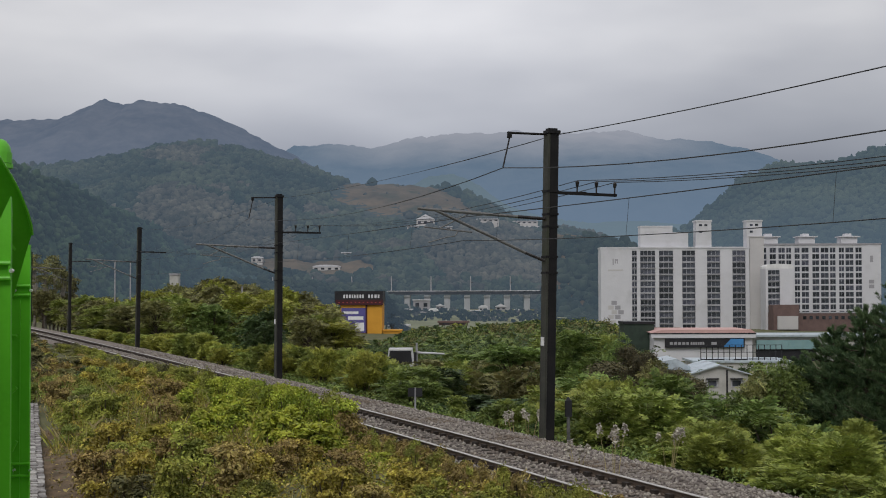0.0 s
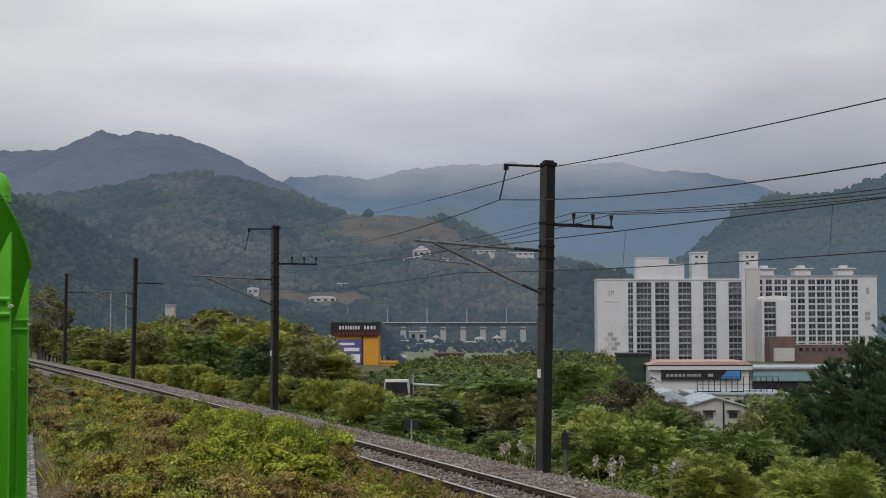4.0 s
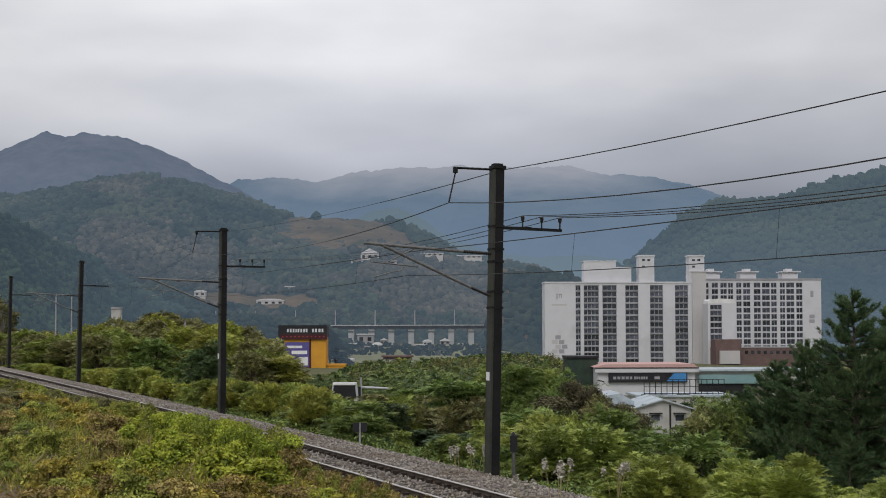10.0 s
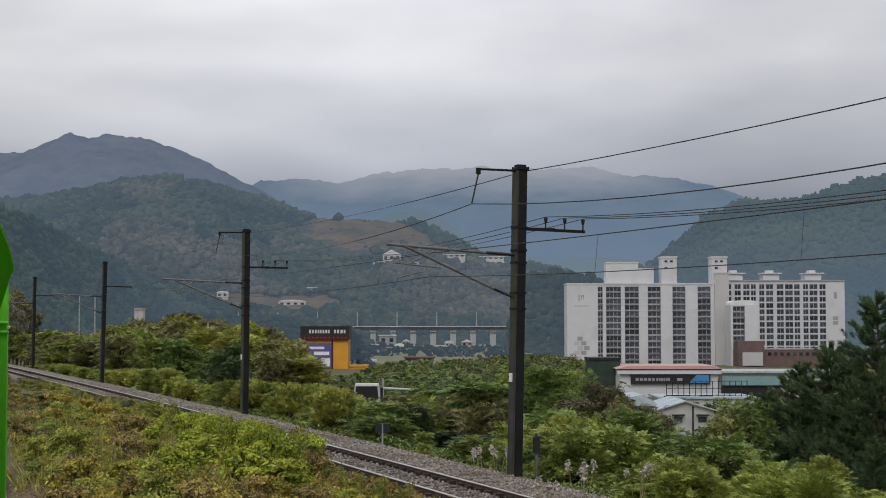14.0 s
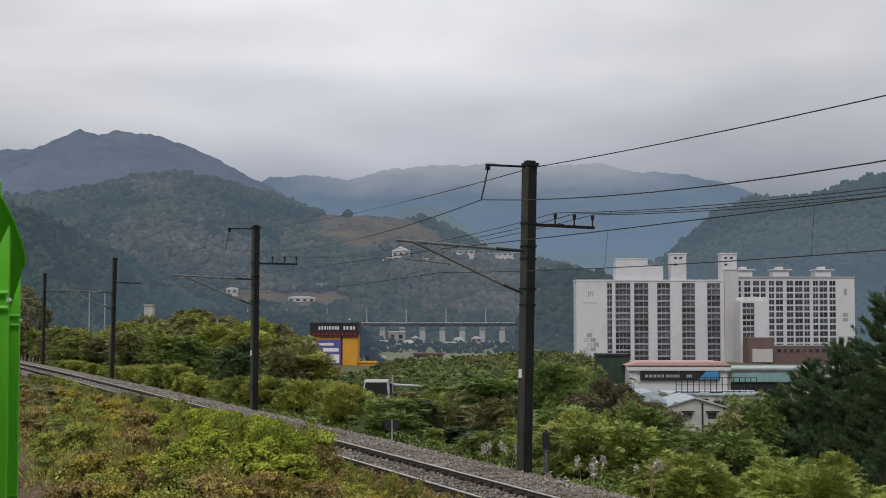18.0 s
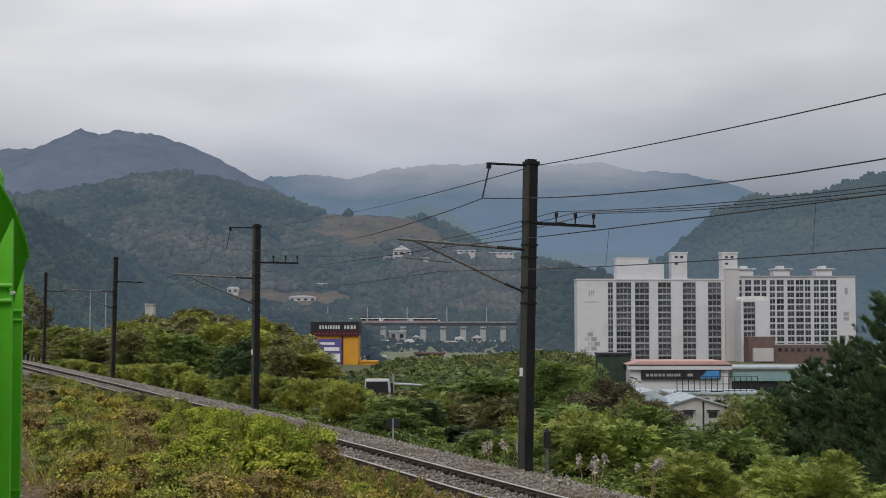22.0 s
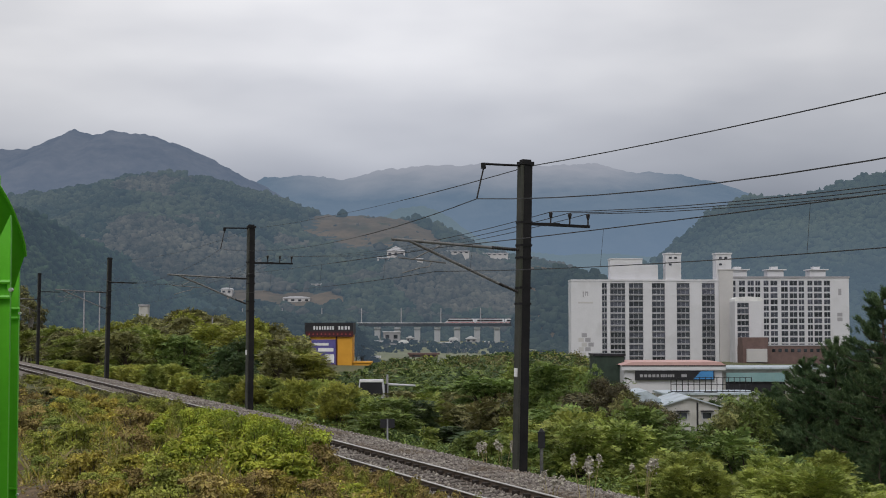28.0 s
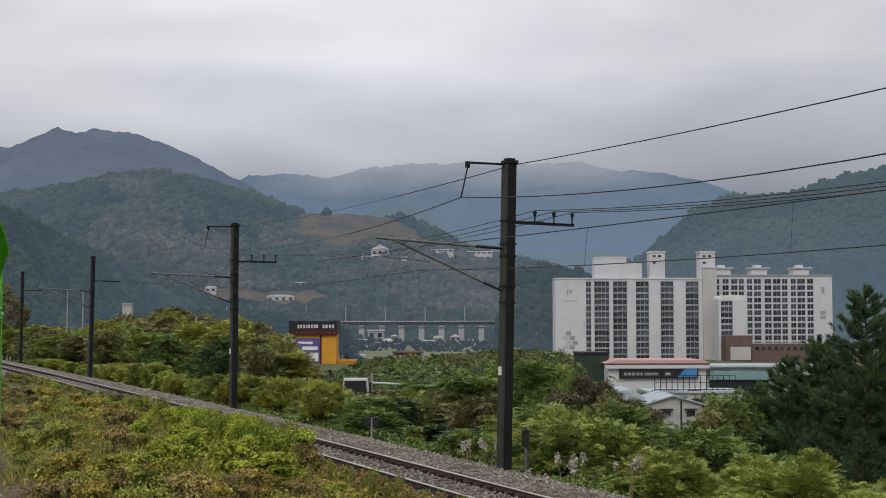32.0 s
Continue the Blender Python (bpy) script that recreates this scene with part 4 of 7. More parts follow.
def facade(block, columns, z_top, rows, pitch, width, z_bottom, depth, wall, x_start=0.0, head=0.9, back=0.7, band="apt_white"):
    """A wall with real openings: piers between the window columns, a spandrel on each floor, windows set back in the openings."""
    last = x_start
    for a, b in columns + [(width, width)]:
        if a > last:
            part("wall_pier", Geo().box(last, a, -back, depth, z_bottom, z_top), wall, block)
        last = b
    for a, b in columns:
        part("core", Geo().box(a, b, 0.25, depth - 0.5, z_bottom, z_top - 0.05), wall, block)
        part("spandrel", Geo().box(a, b, -back + 0.12, 0.25, z_top - head, z_top - 0.004), wall, block)
        band_me = Geo().box(a, b, -back + 0.12, 0.25, 0, 0.5).mesh("spandrel", M[band])
        frame_me, pane_me = window_meshes(b - a, pitch - 0.5, max(2, int((b - a) / 1.6)))
        for r in range(rows):
            z = z_top - head - (r + 1) * pitch
            part("spandrel", band_me, band, block, at=(0, 0, z))
            win = part("window", frame_me, "frame", block, at=(a, -0.25, z + 0.5))
            part("pane", pane_me, "pane", win)


def apartments():
    z0 = -18.5
    a = thing("apartment_block", (60.3, 660, 0), label="tall white apartment block with dark balcony windows", category="apartment building", group="apartment blocks")
    cols = [(13.8, 16.1), (17.5, 24.3), (25.9, 32.3), (36.2, 42.1), (47.3, 53.2), (58.6, 64.5)]
    facade(a, cols, 22.6, 14, 2.75, 66.2, z0, 13, "apt_white", band="bay")
    part("coping", Geo().box(-0.2, 66.4, -0.9, 13.2, 22.6, 23.3), "apt_white", a)
    part("stair_tower", Geo().box(66.3, 72.6, -1.2, 9, z0, 27.5).box(66.1, 72.8, -1.4, 9.2, 27.5, 28.0), "apt_beige", a, "beige stair tower")
    part("roof_house", Geo().box(18, 32.4, 2, 11, 23.3, 32.4).box(32.4, 39.4, 2, 11, 23.3, 30).box(17.8, 32.6, 1.8, 11.2, 32.4, 32.9), "apt_white", a, "white roof structure")
    for x in (42.6, 65.2):
        tower = part("lift_tower", Geo().box(x, x + 6.9, 0, 8, 23.3, 34.6).box(x - 0.3, x + 7.2, -0.3, 8.3, 34.6, 35.3), "apt_white", a, "lift tower with small windows")
        for dx, dz in ((1.4, 29.6), (1.4, 32.6), (3.8, 32.6)):
            part("vent", Geo().box(x + dx, x + dx + 1.3, -0.12, 0.1, dz, dz + 0.9), "pane", tower)
    # panels in tints of grey and a plain mark on the blank end wall
    for i, (px, pz) in enumerate([(4.6, -2.5), (3.2, -4.6), (6.2, -4.6), (4.6, -6.7), (7.6, -6.7), (3.2, -8.8), (6.2, -8.8), (4.2, -11.2)]):
        part("tint_panel", Geo().box(px, px + 2.4, -0.76, -0.69, pz, pz + 1.8), "apt_beige" if i % 2 else "apt_grey", a)
    part("mark", Geo().box(5.2, 5.7, -0.78, -0.69, 15.4, 17.9).box(6.2, 7.6, -0.78, -0.69, 17.2, 17.9).box(6.2, 6.6, -0.78, -0.69, 15.9, 17.2).box(7.2, 7.6, -0.78, -0.69, 15.9, 17.2), "apt_grey", a)
    part("letter_bar", Geo().box(3.2, 9.8, -0.76, -0.69, 12.6, 13.3), "apt_beige", a)

    b = thing("apartment_block", (135.4, 680, 0), label="white apartment block with a grid of square windows", category="apartment building", group="apartment blocks")
    cols = [(0.1, 2.85), (4.25, 7.25), (8.25, 11.35), (11.85, 14.25), (15.65, 18.15), (18.85, 22.25), (23.75, 27.05), (27.65, 31.35), (31.85, 34.55), (35.95, 38.45), (38.95, 42.75), (43.55, 46.55)]
    facade(b, cols, 24.6, 12, 2.9, 55.2, -16, 13, "apt_white", head=1.2, back=0.55)
    part("coping", Geo().box(-0.2, 55.5, -0.8, 13.2, 24.6, 25.3), "apt_grey", b)
    for x in (1.0, 18.0, 37.5):
        part("roof_house", Geo().box(x, x + 7.4, 1, 9, 25.3, 28.2).box(x - 0.8, x + 8.6, 0.2, 9.6, 28.2, 28.7).box(x + 2, x + 5, 2, 7, 28.7, 29.9), "apt_white", b, "small roof house with a flat cap")
    part("mark", Geo().box(50.2, 51.6, -0.62, -0.54, 16.6, 19.6).box(50.6, 51.2, -0.66, -0.54, 17.2, 19.0), "apt_grey", b)
    for pz in (4.6, 6.8):
        part("tint_panel", Geo().box(49.6, 52.0, -0.62, -0.54, pz, pz + 1.7), "apt_grey", b)

    c = thing("apartment_block", (129.6, 640, 0), label="narrow white block with a rounded roof and one window bay", category="apartment building", group="apartment blocks")
    facade(c, [(1.0, 6.2)], 13.2, 8, 2.6, 12.4, -16, 11, "apt_white", head=0.6, band="bay")
    part("roof", Geo().prism([(0, 13.2), (12.4, 13.2), (12.2, 14.2), (11.2, 15.0), (6, 15.3), (1.2, 15.0), (0.2, 14.2)], -0.6, 11), "white", c, "rounded white roof edge")

    d = thing("podium_building", (130.5, 628, 0), label="long low brown brick building in front of the apartments", category="building")
    part("wall", Geo().box(0, 38, 0, 12, -16, -6.0).box(0, 11, 0.5, 10, -6.0, -2.4), "brick", d)
    part("coping", Geo().box(11.1, 38.2, -0.2, 12.2, -6.0, -5.6), "apt_grey", d)
    part("porch", Geo().box(1.5, 10, -2, 0.0, -12.8, -7.2), "apt_beige", d)
    for i in range(9):
        part("window", Geo().box(12.5 + i * 2.7, 13.9 + i * 2.7, -0.12, 0.1, -8.6, -7.2), "pane", d)


apartments()


def workshop():
    """Long low commercial building with sign bands."""
    w = thing("commercial_building", (31.8, 250, -9.6), label="long low shop with teal cladding, black sign and red roof edge", category="building")
    part("wall", Geo().box(0, 16.6, 0, 14, -1, 6.2), "apt_white", w)
    part("side_wing", Geo().box(16.6, 38, 1.2, 14, -1, 5.5), "house_wall", w)
    part("roof", Geo().prism([(-0.5, 6.2), (17.1, 6.2), (16.3, 6.75), (1.2, 6.75)], -0.6, 14), "red_roof", w, "faded red roof edge")
    part("fascia", Geo().box(-0.5, 17.1, -0.65, -0.05, 5.35, 6.15), "apt_white", w)
    # thin black strip between the fascia and the roof edge
    part("gutter", Geo().box(-0.55, 17.15, -0.72, -0.66, 6.02, 6.2), "black", w)
    sign = part("sign_board", Geo().box(1.8, 15.2, -0.5, -0.05, 3.7, 5.3), "black", w, "black sign board")
    for x, l in ((2.6, 0.5), (3.3, 0.5), (4.0, 0.5), (4.7, 0.5), (5.4, 0.4), (6.1, 0.3), (6.5, 0.3), (6.9, 0.3), (7.3, 0.3), (7.7, 0.3), (8.1, 0.3), (9.6, 0.9)):
        part("lettering", Geo().box(x, x + l, -0.53, -0.49, 4.2, 4.66), "apt_grey", sign)
    part("blue_sign", Geo().prism([(11.6, 3.85), (15.0, 3.85), (15.0, 5.2), (12.9, 5.2)], -0.56, -0.5), "blue", sign, "blue sign panel")
    teal = part("cladding", Geo().box(17.4, 27.5, 0.55, 1.1, 3.4, 4.9), "teal", w, "teal sheet cladding")
    for i in range(8):
        part("rib", Geo().box(18.0 + i * 1.2, 18.1 + i * 1.2, 0.47, 0.56, 3.5, 4.8), "teal", teal)
    part("roof_sheet", Geo().box(16.8, 38, 0.4, 14.2, 5.5, 5.8), "sky_roof", w)
    # solid black sheet stands in for the shade of the gap below the cladding
    part("door_opening", Geo().box(17.4, 27.5, 1.05, 1.19, 0.2, 3.3), "black", w, "black sheet for the dark gap under the cladding")
    for i in range(5):
        part("window", Geo().box(28.8 + i * 1.7, 30.0 + i * 1.7, 1.1, 1.25, 3.0, 4.2), "pane", w)
    rail = thing("roof_railing", (32.5, 205, -5.9), label="black steel railing on a flat roof", category="railing")
    for i in range(15):
        part("baluster", Geo().box(i * 0.8, i * 0.8 + 0.11, 0, 0.07, 0, 2.1), "black", rail)
    for z in (0.1, 1.05, 2.05):
        part("bar", Geo().box(0, 11.3, -0.01, 0.08, z, z + 0.08), "black", rail)
    base = thing("flat_shed", (31.5, 204, -9.4), label="white flat-roofed shed under a roof railing", category="building")
    part("wall", Geo().box(0, 13, 0, 9, 0, 3.2), "house_wall", base)
    part("roof", Geo().box(-0.3, 13.3, -0.3, 9.3, 3.2, 3.49), "sky_roof", base)
    part("window", Geo().box(2, 4, -0.1, 0.05, 1.2, 2.2), "pane", base)
    # flat black boxes for the dark patches on the roof
    for x, y, w, d in ((1.2, 1.5, 3.2, 0.5), (5.6, 0.6, 1.8, 0.4), (8.2, 3.0, 2.6, 0.6)):
        part("roof_batten", Geo().box(x, x + w, y, y + d, 3.49, 3.6), "black", base)


workshop()


def hut():
    h = thing("white_house", (21.3, 140, -9.1), label="small white gabled house with a pale blue sheet roof", category="house")
    part("wall", Geo().prism([(0, -0.5), (5.4, 0), (5.4, 4.9), (2.7, 5.7), (0, 4.9)], 0, 9), "house_wall", h)
    for sgn in (0, 1):
        x0, x1 = (-0.35, 2.7) if sgn == 0 else (5.75, 2.7)
        part("roof", Geo().prism([(x0, 4.82), (x1, 5.75), (x1, 5.87), (x0, 4.94)], -0.35, 9.3), "sky_roof", h)
    part("annex", Geo().prism([(-4.5, 0), (0, 0), (0, 5.2), (-4.5, 5.2)], 2.5, 9), "house_wall", h)
    part("annex_roof", Geo().prism([(-5.0, 5.2), (0.3, 5.2), (0.3, 5.5), (-1.0, 6.3), (-4.6, 5.6)], 2.2, 9.3), "sky_roof", h, "pale blue patched sheet roof")
    for x in (1.5, 3.8):
        w = part("window", Geo().box(x, x + 1.0, -0.08, 0.05, 3.7, 4.4), "frame", h)
        part("pane", Geo().box(x + 0.1, x + 0.9, -0.10, -0.03, 3.78, 4.32), "pane", w)
        part("hood", Geo().box(x - 0.1, x + 1.1, -0.45, 0.0, 4.45, 4.55), "black", w)
    part("downpipe", Geo().tube([(3.4, -0.08, 0), (3.4, -0.08, 5.3)], 0.09, 6), "black", h)


hut()


def yellow_shop():
    y = thing("yellow_building", (-35.9, 420, -12.5), label="orange-yellow commercial building with dark sign fascia", category="building")
    part("wall", Geo().box(0, 11.9, 0, 12, 0, 13.0), "yellow", y)
    part("fascia", Geo().box(-1.6, 12.2, -0.5, 12.2, 13.0, 16.4), "black", y, "black sign fascia")
    part("trim", Geo().box(-1.2, 12.3, -0.62, -0.5, 12.4, 13.9), "dark_red", y)
    for k in range(11):
        part("red_lamp_panel", Geo().box(-0.5 + k * 1.16, -0.1 + k * 1.16, -0.66, -0.62, 13.0, 13.3), "train_red", y)
    bars = Geo()
    for i, (x, l) in enumerate([(0.9, 0.5), (1.7, 0.5), (2.5, 0.5), (3.3, 0.35), (3.9, 0.5), (4.7, 0.5), (5.5, 0.5), (6.2, 0.5), (8.0, 0.5), (8.8, 0.6), (9.8, 0.6), (10.7, 0.5)]):
        bars.box(x, x + l, -0.56, -0.49, 14.4, 15.4)
    part("lettering", bars, "apt_white", y)
    ban = part("banner", Geo().box(0.3, 7.2, -0.18, 0.0, 4.5, 11.6), "purple", y, "violet banner with pale bars")
    part("lettering", Geo().box(0.9, 5.2, -0.24, -0.17, 9.9, 10.6).box(2.2, 6.6, -0.24, -0.17, 8.2, 9.2).box(4.2, 6.8, -0.24, -0.17, 5.0, 7.4), "white", ban)
    part("corner_strip", Geo().box(7.2, 7.7, -0.12, 0.0, 2.5, 12.4), "dark_red", y)
    part("annex", Geo().box(12.0, 17.2, 1.0, 9, 0, 4.9), "yellow", y)
    part("annex_roof", Geo().box(11.95, 17.5, 0.7, 9.2, 4.9, 5.3), "yellow", y)


yellow_shop()


# ---- viaduct and its train ----
def viaduct():
    v = thing("viaduct", (0, 1000, 1.5), label="long grey concrete railway viaduct on paired piers", category="bridge")
    part("deck", Geo().box(-420, 260, -5, 5, 0.1, 1.6), "concrete", v)
    part("parapet", Geo().box(-420, 260, -5.4, -5.05, 0.2, 2.3), "deck", v, "dark blue-grey parapet")
    part("coping", Geo().box(-420, 260, -5.6, -4.9, 2.3, 2.7), "apt_white", v)
    part("back_parapet", Geo().box(-420, 260, 5.05, 5.4, 0.4, 2.2), "deck", v)
    pier = Geo().box(-2.0, 2.0, -3.5, 3.5, -22, -1.4, 0.3).box(-2.2, 2.2, -4.6, 4.6, -1.4, -0.2, 0.3).mesh("pier", M["concrete"])
    for k in range(-28, 22):
        part("pier", pier, "concrete", v, at=(-39.9 + k * 13.49, 0, 0))
    for k in range(-15, 10):
        m = part("mast", Geo().tube([(0, -4.4, 1.6), (0, -4.4, 12.5)], [0.45, 0.36], 6).tube([(0, -4.4, 9.3), (-0.2, -1.0, 9.6)], 0.12, 5), "apt_grey", v, at=(k * 26.8 + 3.0, 0, 0))
        part("insulator", Geo().tube([(0, -4.5, 8.0), (1.3, -4.0, 8.1)], 0.16, 5), "insulator", m)


viaduct()


def rail_car(name, front):
    """A car 19.6 m long, centred; the front one has a sloping nose at its leading end (+x)."""
    c = new(name)
    L, H = 9.75, 3.7
    nose = [(-L, 0.5), (L, 0.5), (L, H), (-L, H)]
    if front > 0:
        nose = [(-L, 0.5), (L + 0.3, 0.5), (L + 0.4, 1.4), (L - 0.8, 2.6), (L - 2.4, H), (-L, H)]
    if front < 0:
        nose = [(-L - 0.4, 1.4), (-L - 0.3, 0.5), (L, 0.5), (L, H), (-L + 2.4, H), (-L + 0.8, 2.6)]
    body = part("body", Geo().prism(nose, -1.5, 1.5), "train_white", c, "white painted body")
    part("roof", Geo().prism([(-L + 2.6, H), (L - 2.6, H), (L - 3.0, H + 0.5), (-L + 3.0, H + 0.5)], -1.3, 1.3), "black", c)
    part("stripe", Geo().box(-L + 0.2, L - 0.2, -1.53, 1.53, 0.6, 1.5), "train_red", body)
    for k in range(4):
        part("window", Geo().box(-8.6 + k * 4.3, -4.4 + k * 4.3, -1.54, 1.54, 1.8, 3.1), "black", body)
    part("underframe", Geo().box(-L + 0.4, L - 0.4, -1.2, 1.2, 0.12, 0.5), "black", c)
    return c


TRAIN = []
for k in range(4):
    car = rail_car("train_car", 1 if k == 0 else (-1 if k == 3 else 0))
    tagged(car, "white passenger train car with a red stripe on the viaduct", "train car", "cars of the passing train")
    TRAIN.append((car, -9.9 - 20.0 * k))


# ---- parked lorry and yard ----
def lorry():
    t = thing("tipper_truck", (-6.3, 142, float(land(-6.3, 142)) - 0.5), 0, label="white tipper lorry cab parked beside the track", category="truck")
    cab = part("cab", Geo().prism([(-1.25, 0.9), (1.25, 0.9), (1.25, 2.2), (1.12, 3.25), (-1.12, 3.25), (-1.25, 2.2)], 0, 1.9), "apt_white", t)
    part("windscreen", Geo().prism([(-1.15, 1.75), (1.15, 1.75), (1.02, 3.0), (-1.02, 3.0)], -0.05, 0.02), "black", cab, "dark windscreen")
    part("grille", Geo().box(-0.9, 0.9, -0.06, 0.0, 1.1, 1.6), "black", cab)
    part("sun_visor", Geo().box(-1.1, 1.1, -0.12, 0.05, 3.05, 3.2), "white", cab)
    for s in (-1, 1):
        part("mirror", Geo().box(s * 1.45 - 0.12, s * 1.45 + 0.12, -0.25, -0.1, 1.9, 2.9), "black", cab)
        part("headlight", Geo().box(s * 0.95 - 0.2, s * 0.95 + 0.2, -0.05, 0.0, 0.95, 1.15), "zinc", cab)
    crane = part("crane_post", Geo().tube([(1.5, 2.2, 1.0), (1.5, 2.2, 3.7)], 0.10, 8), "apt_grey", t)
    part("boom", Geo().tube([(1.5, 2.2, 2.75), (4.3, 2.6, 2.6)], [0.12, 0.08], 8), "apt_white", crane)
    part("bumper", Geo().box(-1.25, 1.25, -0.1, 0.1, 0.45, 0.9), "white", t)
    part("bed", Geo().box(-1.2, 1.2, 2.0, 7.0, 1.0, 2.5), "arm", t)
    for s in (-1, 1):
        for yy in (0.8, 5.6):
            part("wheel", Geo().tube([(s * 1.2 - 0.14, yy, 0.5), (s * 1.2 + 0.14, yy, 0.5)], 0.5, 14), "tyre", t)


lorry()


# ---- houses on the hill and in the valley ----
def small_house(x, y, z, w, h, deep, wall, roof, style, label):
    t = thing("house", (x, y, z), label=label, category="house", group="distant houses")
    part("wall", Geo().box(0, w, 0, deep, -6, h), wall, t)
    if style == "gable":
        part("roof", Geo().prism([(-0.5, h), (w + 0.5, h), (w / 2, h + w * 0.28)], -0.5, deep + 0.5), roof, t)
    elif style == "barrel":
        part("roof", Geo().prism([(-0.3, h)] + [(w / 2 - (w / 2 + 0.3) * math.cos(a * math.pi / 8), h + 1.6 * math.sin(a * math.pi / 8)) for a in range(1, 8)] + [(w + 0.3, h)], -0.4, deep + 0.4), roof, t)
    else:
        part("roof", Geo().box(-0.6, w + 0.6, -0.6, deep + 0.6, h, h + 0.6), roof, t)
    n = max(2, int(w / 5))
    for k in range(n):
        part("window", Geo().box((k + 0.25) * w / n, (k + 0.72) * w / n, -0.15, 0.1, h * 0.35, h * 0.75), "pane", t)


def on_hill(x, y):
    return float(hill_height(np.array(x), np.array(y), 1500, MID, 480, 300, 150, 41, -22))


for x, y, w, h, dp, wall, roof, style, label in HILL_HOUSES:
    small_house(x, y, on_hill(x, y) + 0.2, w, h * 0.85, dp, wall, roof, style, label)
for b, y, w, h, deep, wall, roof, style in ((-0.036, 985, 11, 6.5, 8, "apt_grey", "apt_white", "flat"), (-0.0205, 975, 5, 3.0, 6, "apt_grey", "apt_white", "gable"), (0.0085, 960, 6, 2.2, 6, "apt_white", "apt_white", "barrel"),
                                            (-0.0255, 800, 5, 1.9, 3, "apt_white", "white", "barrel"), (0.0030, 870, 5, 1.4, 3, "apt_beige", "apt_white", "flat"), (-0.0415, 860, 4, 1.4, 3, "apt_grey", "apt_white", "flat"),
                                            (-0.0305, 760, 4, 1.3, 3, "apt_grey", "apt_grey", "flat"), (0.0330, 930, 4, 1.5, 3, "apt_white", "apt_white", "flat"), (0.0200, 985, 7, 2.6, 6, "apt_grey", "apt_white", "gable"),
                                            (-0.0185, 560, 11, 1.0, 8, "brick", "brick", "flat"), (-0.0520, 470, 6, 1.2, 4, "apt_grey", "apt_white", "flat")):
    small_house(b * y, y, float(land(b * y, y)), w, h, deep, wall, roof, style, "small pale house on the valley floor")
# plain block added for a dark green mass; no shed is known there
stand_in = thing("dark_shed", (27.4, 256, -9.6), label="long dark green stand-in block beside the shop", category="building")
part("wall", Geo().box(0, 5.2, 0, 8, -1, 7.6), "block_green", stand_in)
part("roof", Geo().box(-0.2, 5.4, -0.2, 8.2, 7.6, 8.0), "black", stand_in)
tower = thing("white_tower", (-60.6, 300, float(land(-61, 300))), label="narrow white water tower beyond the trees", category="tower")
part("shaft", Geo().box(0, 1.9, 0, 1.9, -0.5, 12.7, 0.2), "house_wall", tower)
part("cap", Geo().box(-0.12, 2.02, -0.12, 2.02, 12.7, 13.1, 0.3), "apt_grey", tower)
for x, y, h in ((-43.5, 182, 9.9), (-42.5, 186, 10.2), (-22.8, 150, 7.6)):
    p = thing("utility_pole", (x, y, float(land(x, y))), label="pale concrete utility pole among the trees", category="pole", group="utility poles")
    part("shaft", Geo().tube([(0, 0, -0.3), (0, 0, h)], [0.11, 0.075], 8), "apt_grey", p)
    part("pole_cap", Geo().tube([(0, 0, h), (0, 0, h + 0.12)], [0.12, 0.05], 8), "arm", p)


# ---- plants ----
def crown_points(rng, blobs, n, loose=0.16):
    """Points in the outer shells of a set of ellipsoids (x, y, z, rx, ry, rz), most of them on the upper side."""
    B = np.array(blobs, float)
    w = (B[:, 3] * B[:, 4] + B[:, 5] * B[:, 3])
    i = rng.choice(len(B), n, p=w / w.sum())
    d = rng.normal(0, 1, (n, 3))
    d /= np.linalg.norm(d, axis=1)[:, None]
    d[:, 2] = np.where(rng.random(n) < 0.7, np.abs(d[:, 2]), d[:, 2])
    r = rng.uniform(0.2, 1.0, n) ** 0.4
    r = r * (1 + loose * rng.normal(0, 1, n))
    return B[i, :3] + d * B[i, 3:] * r[:, None], d


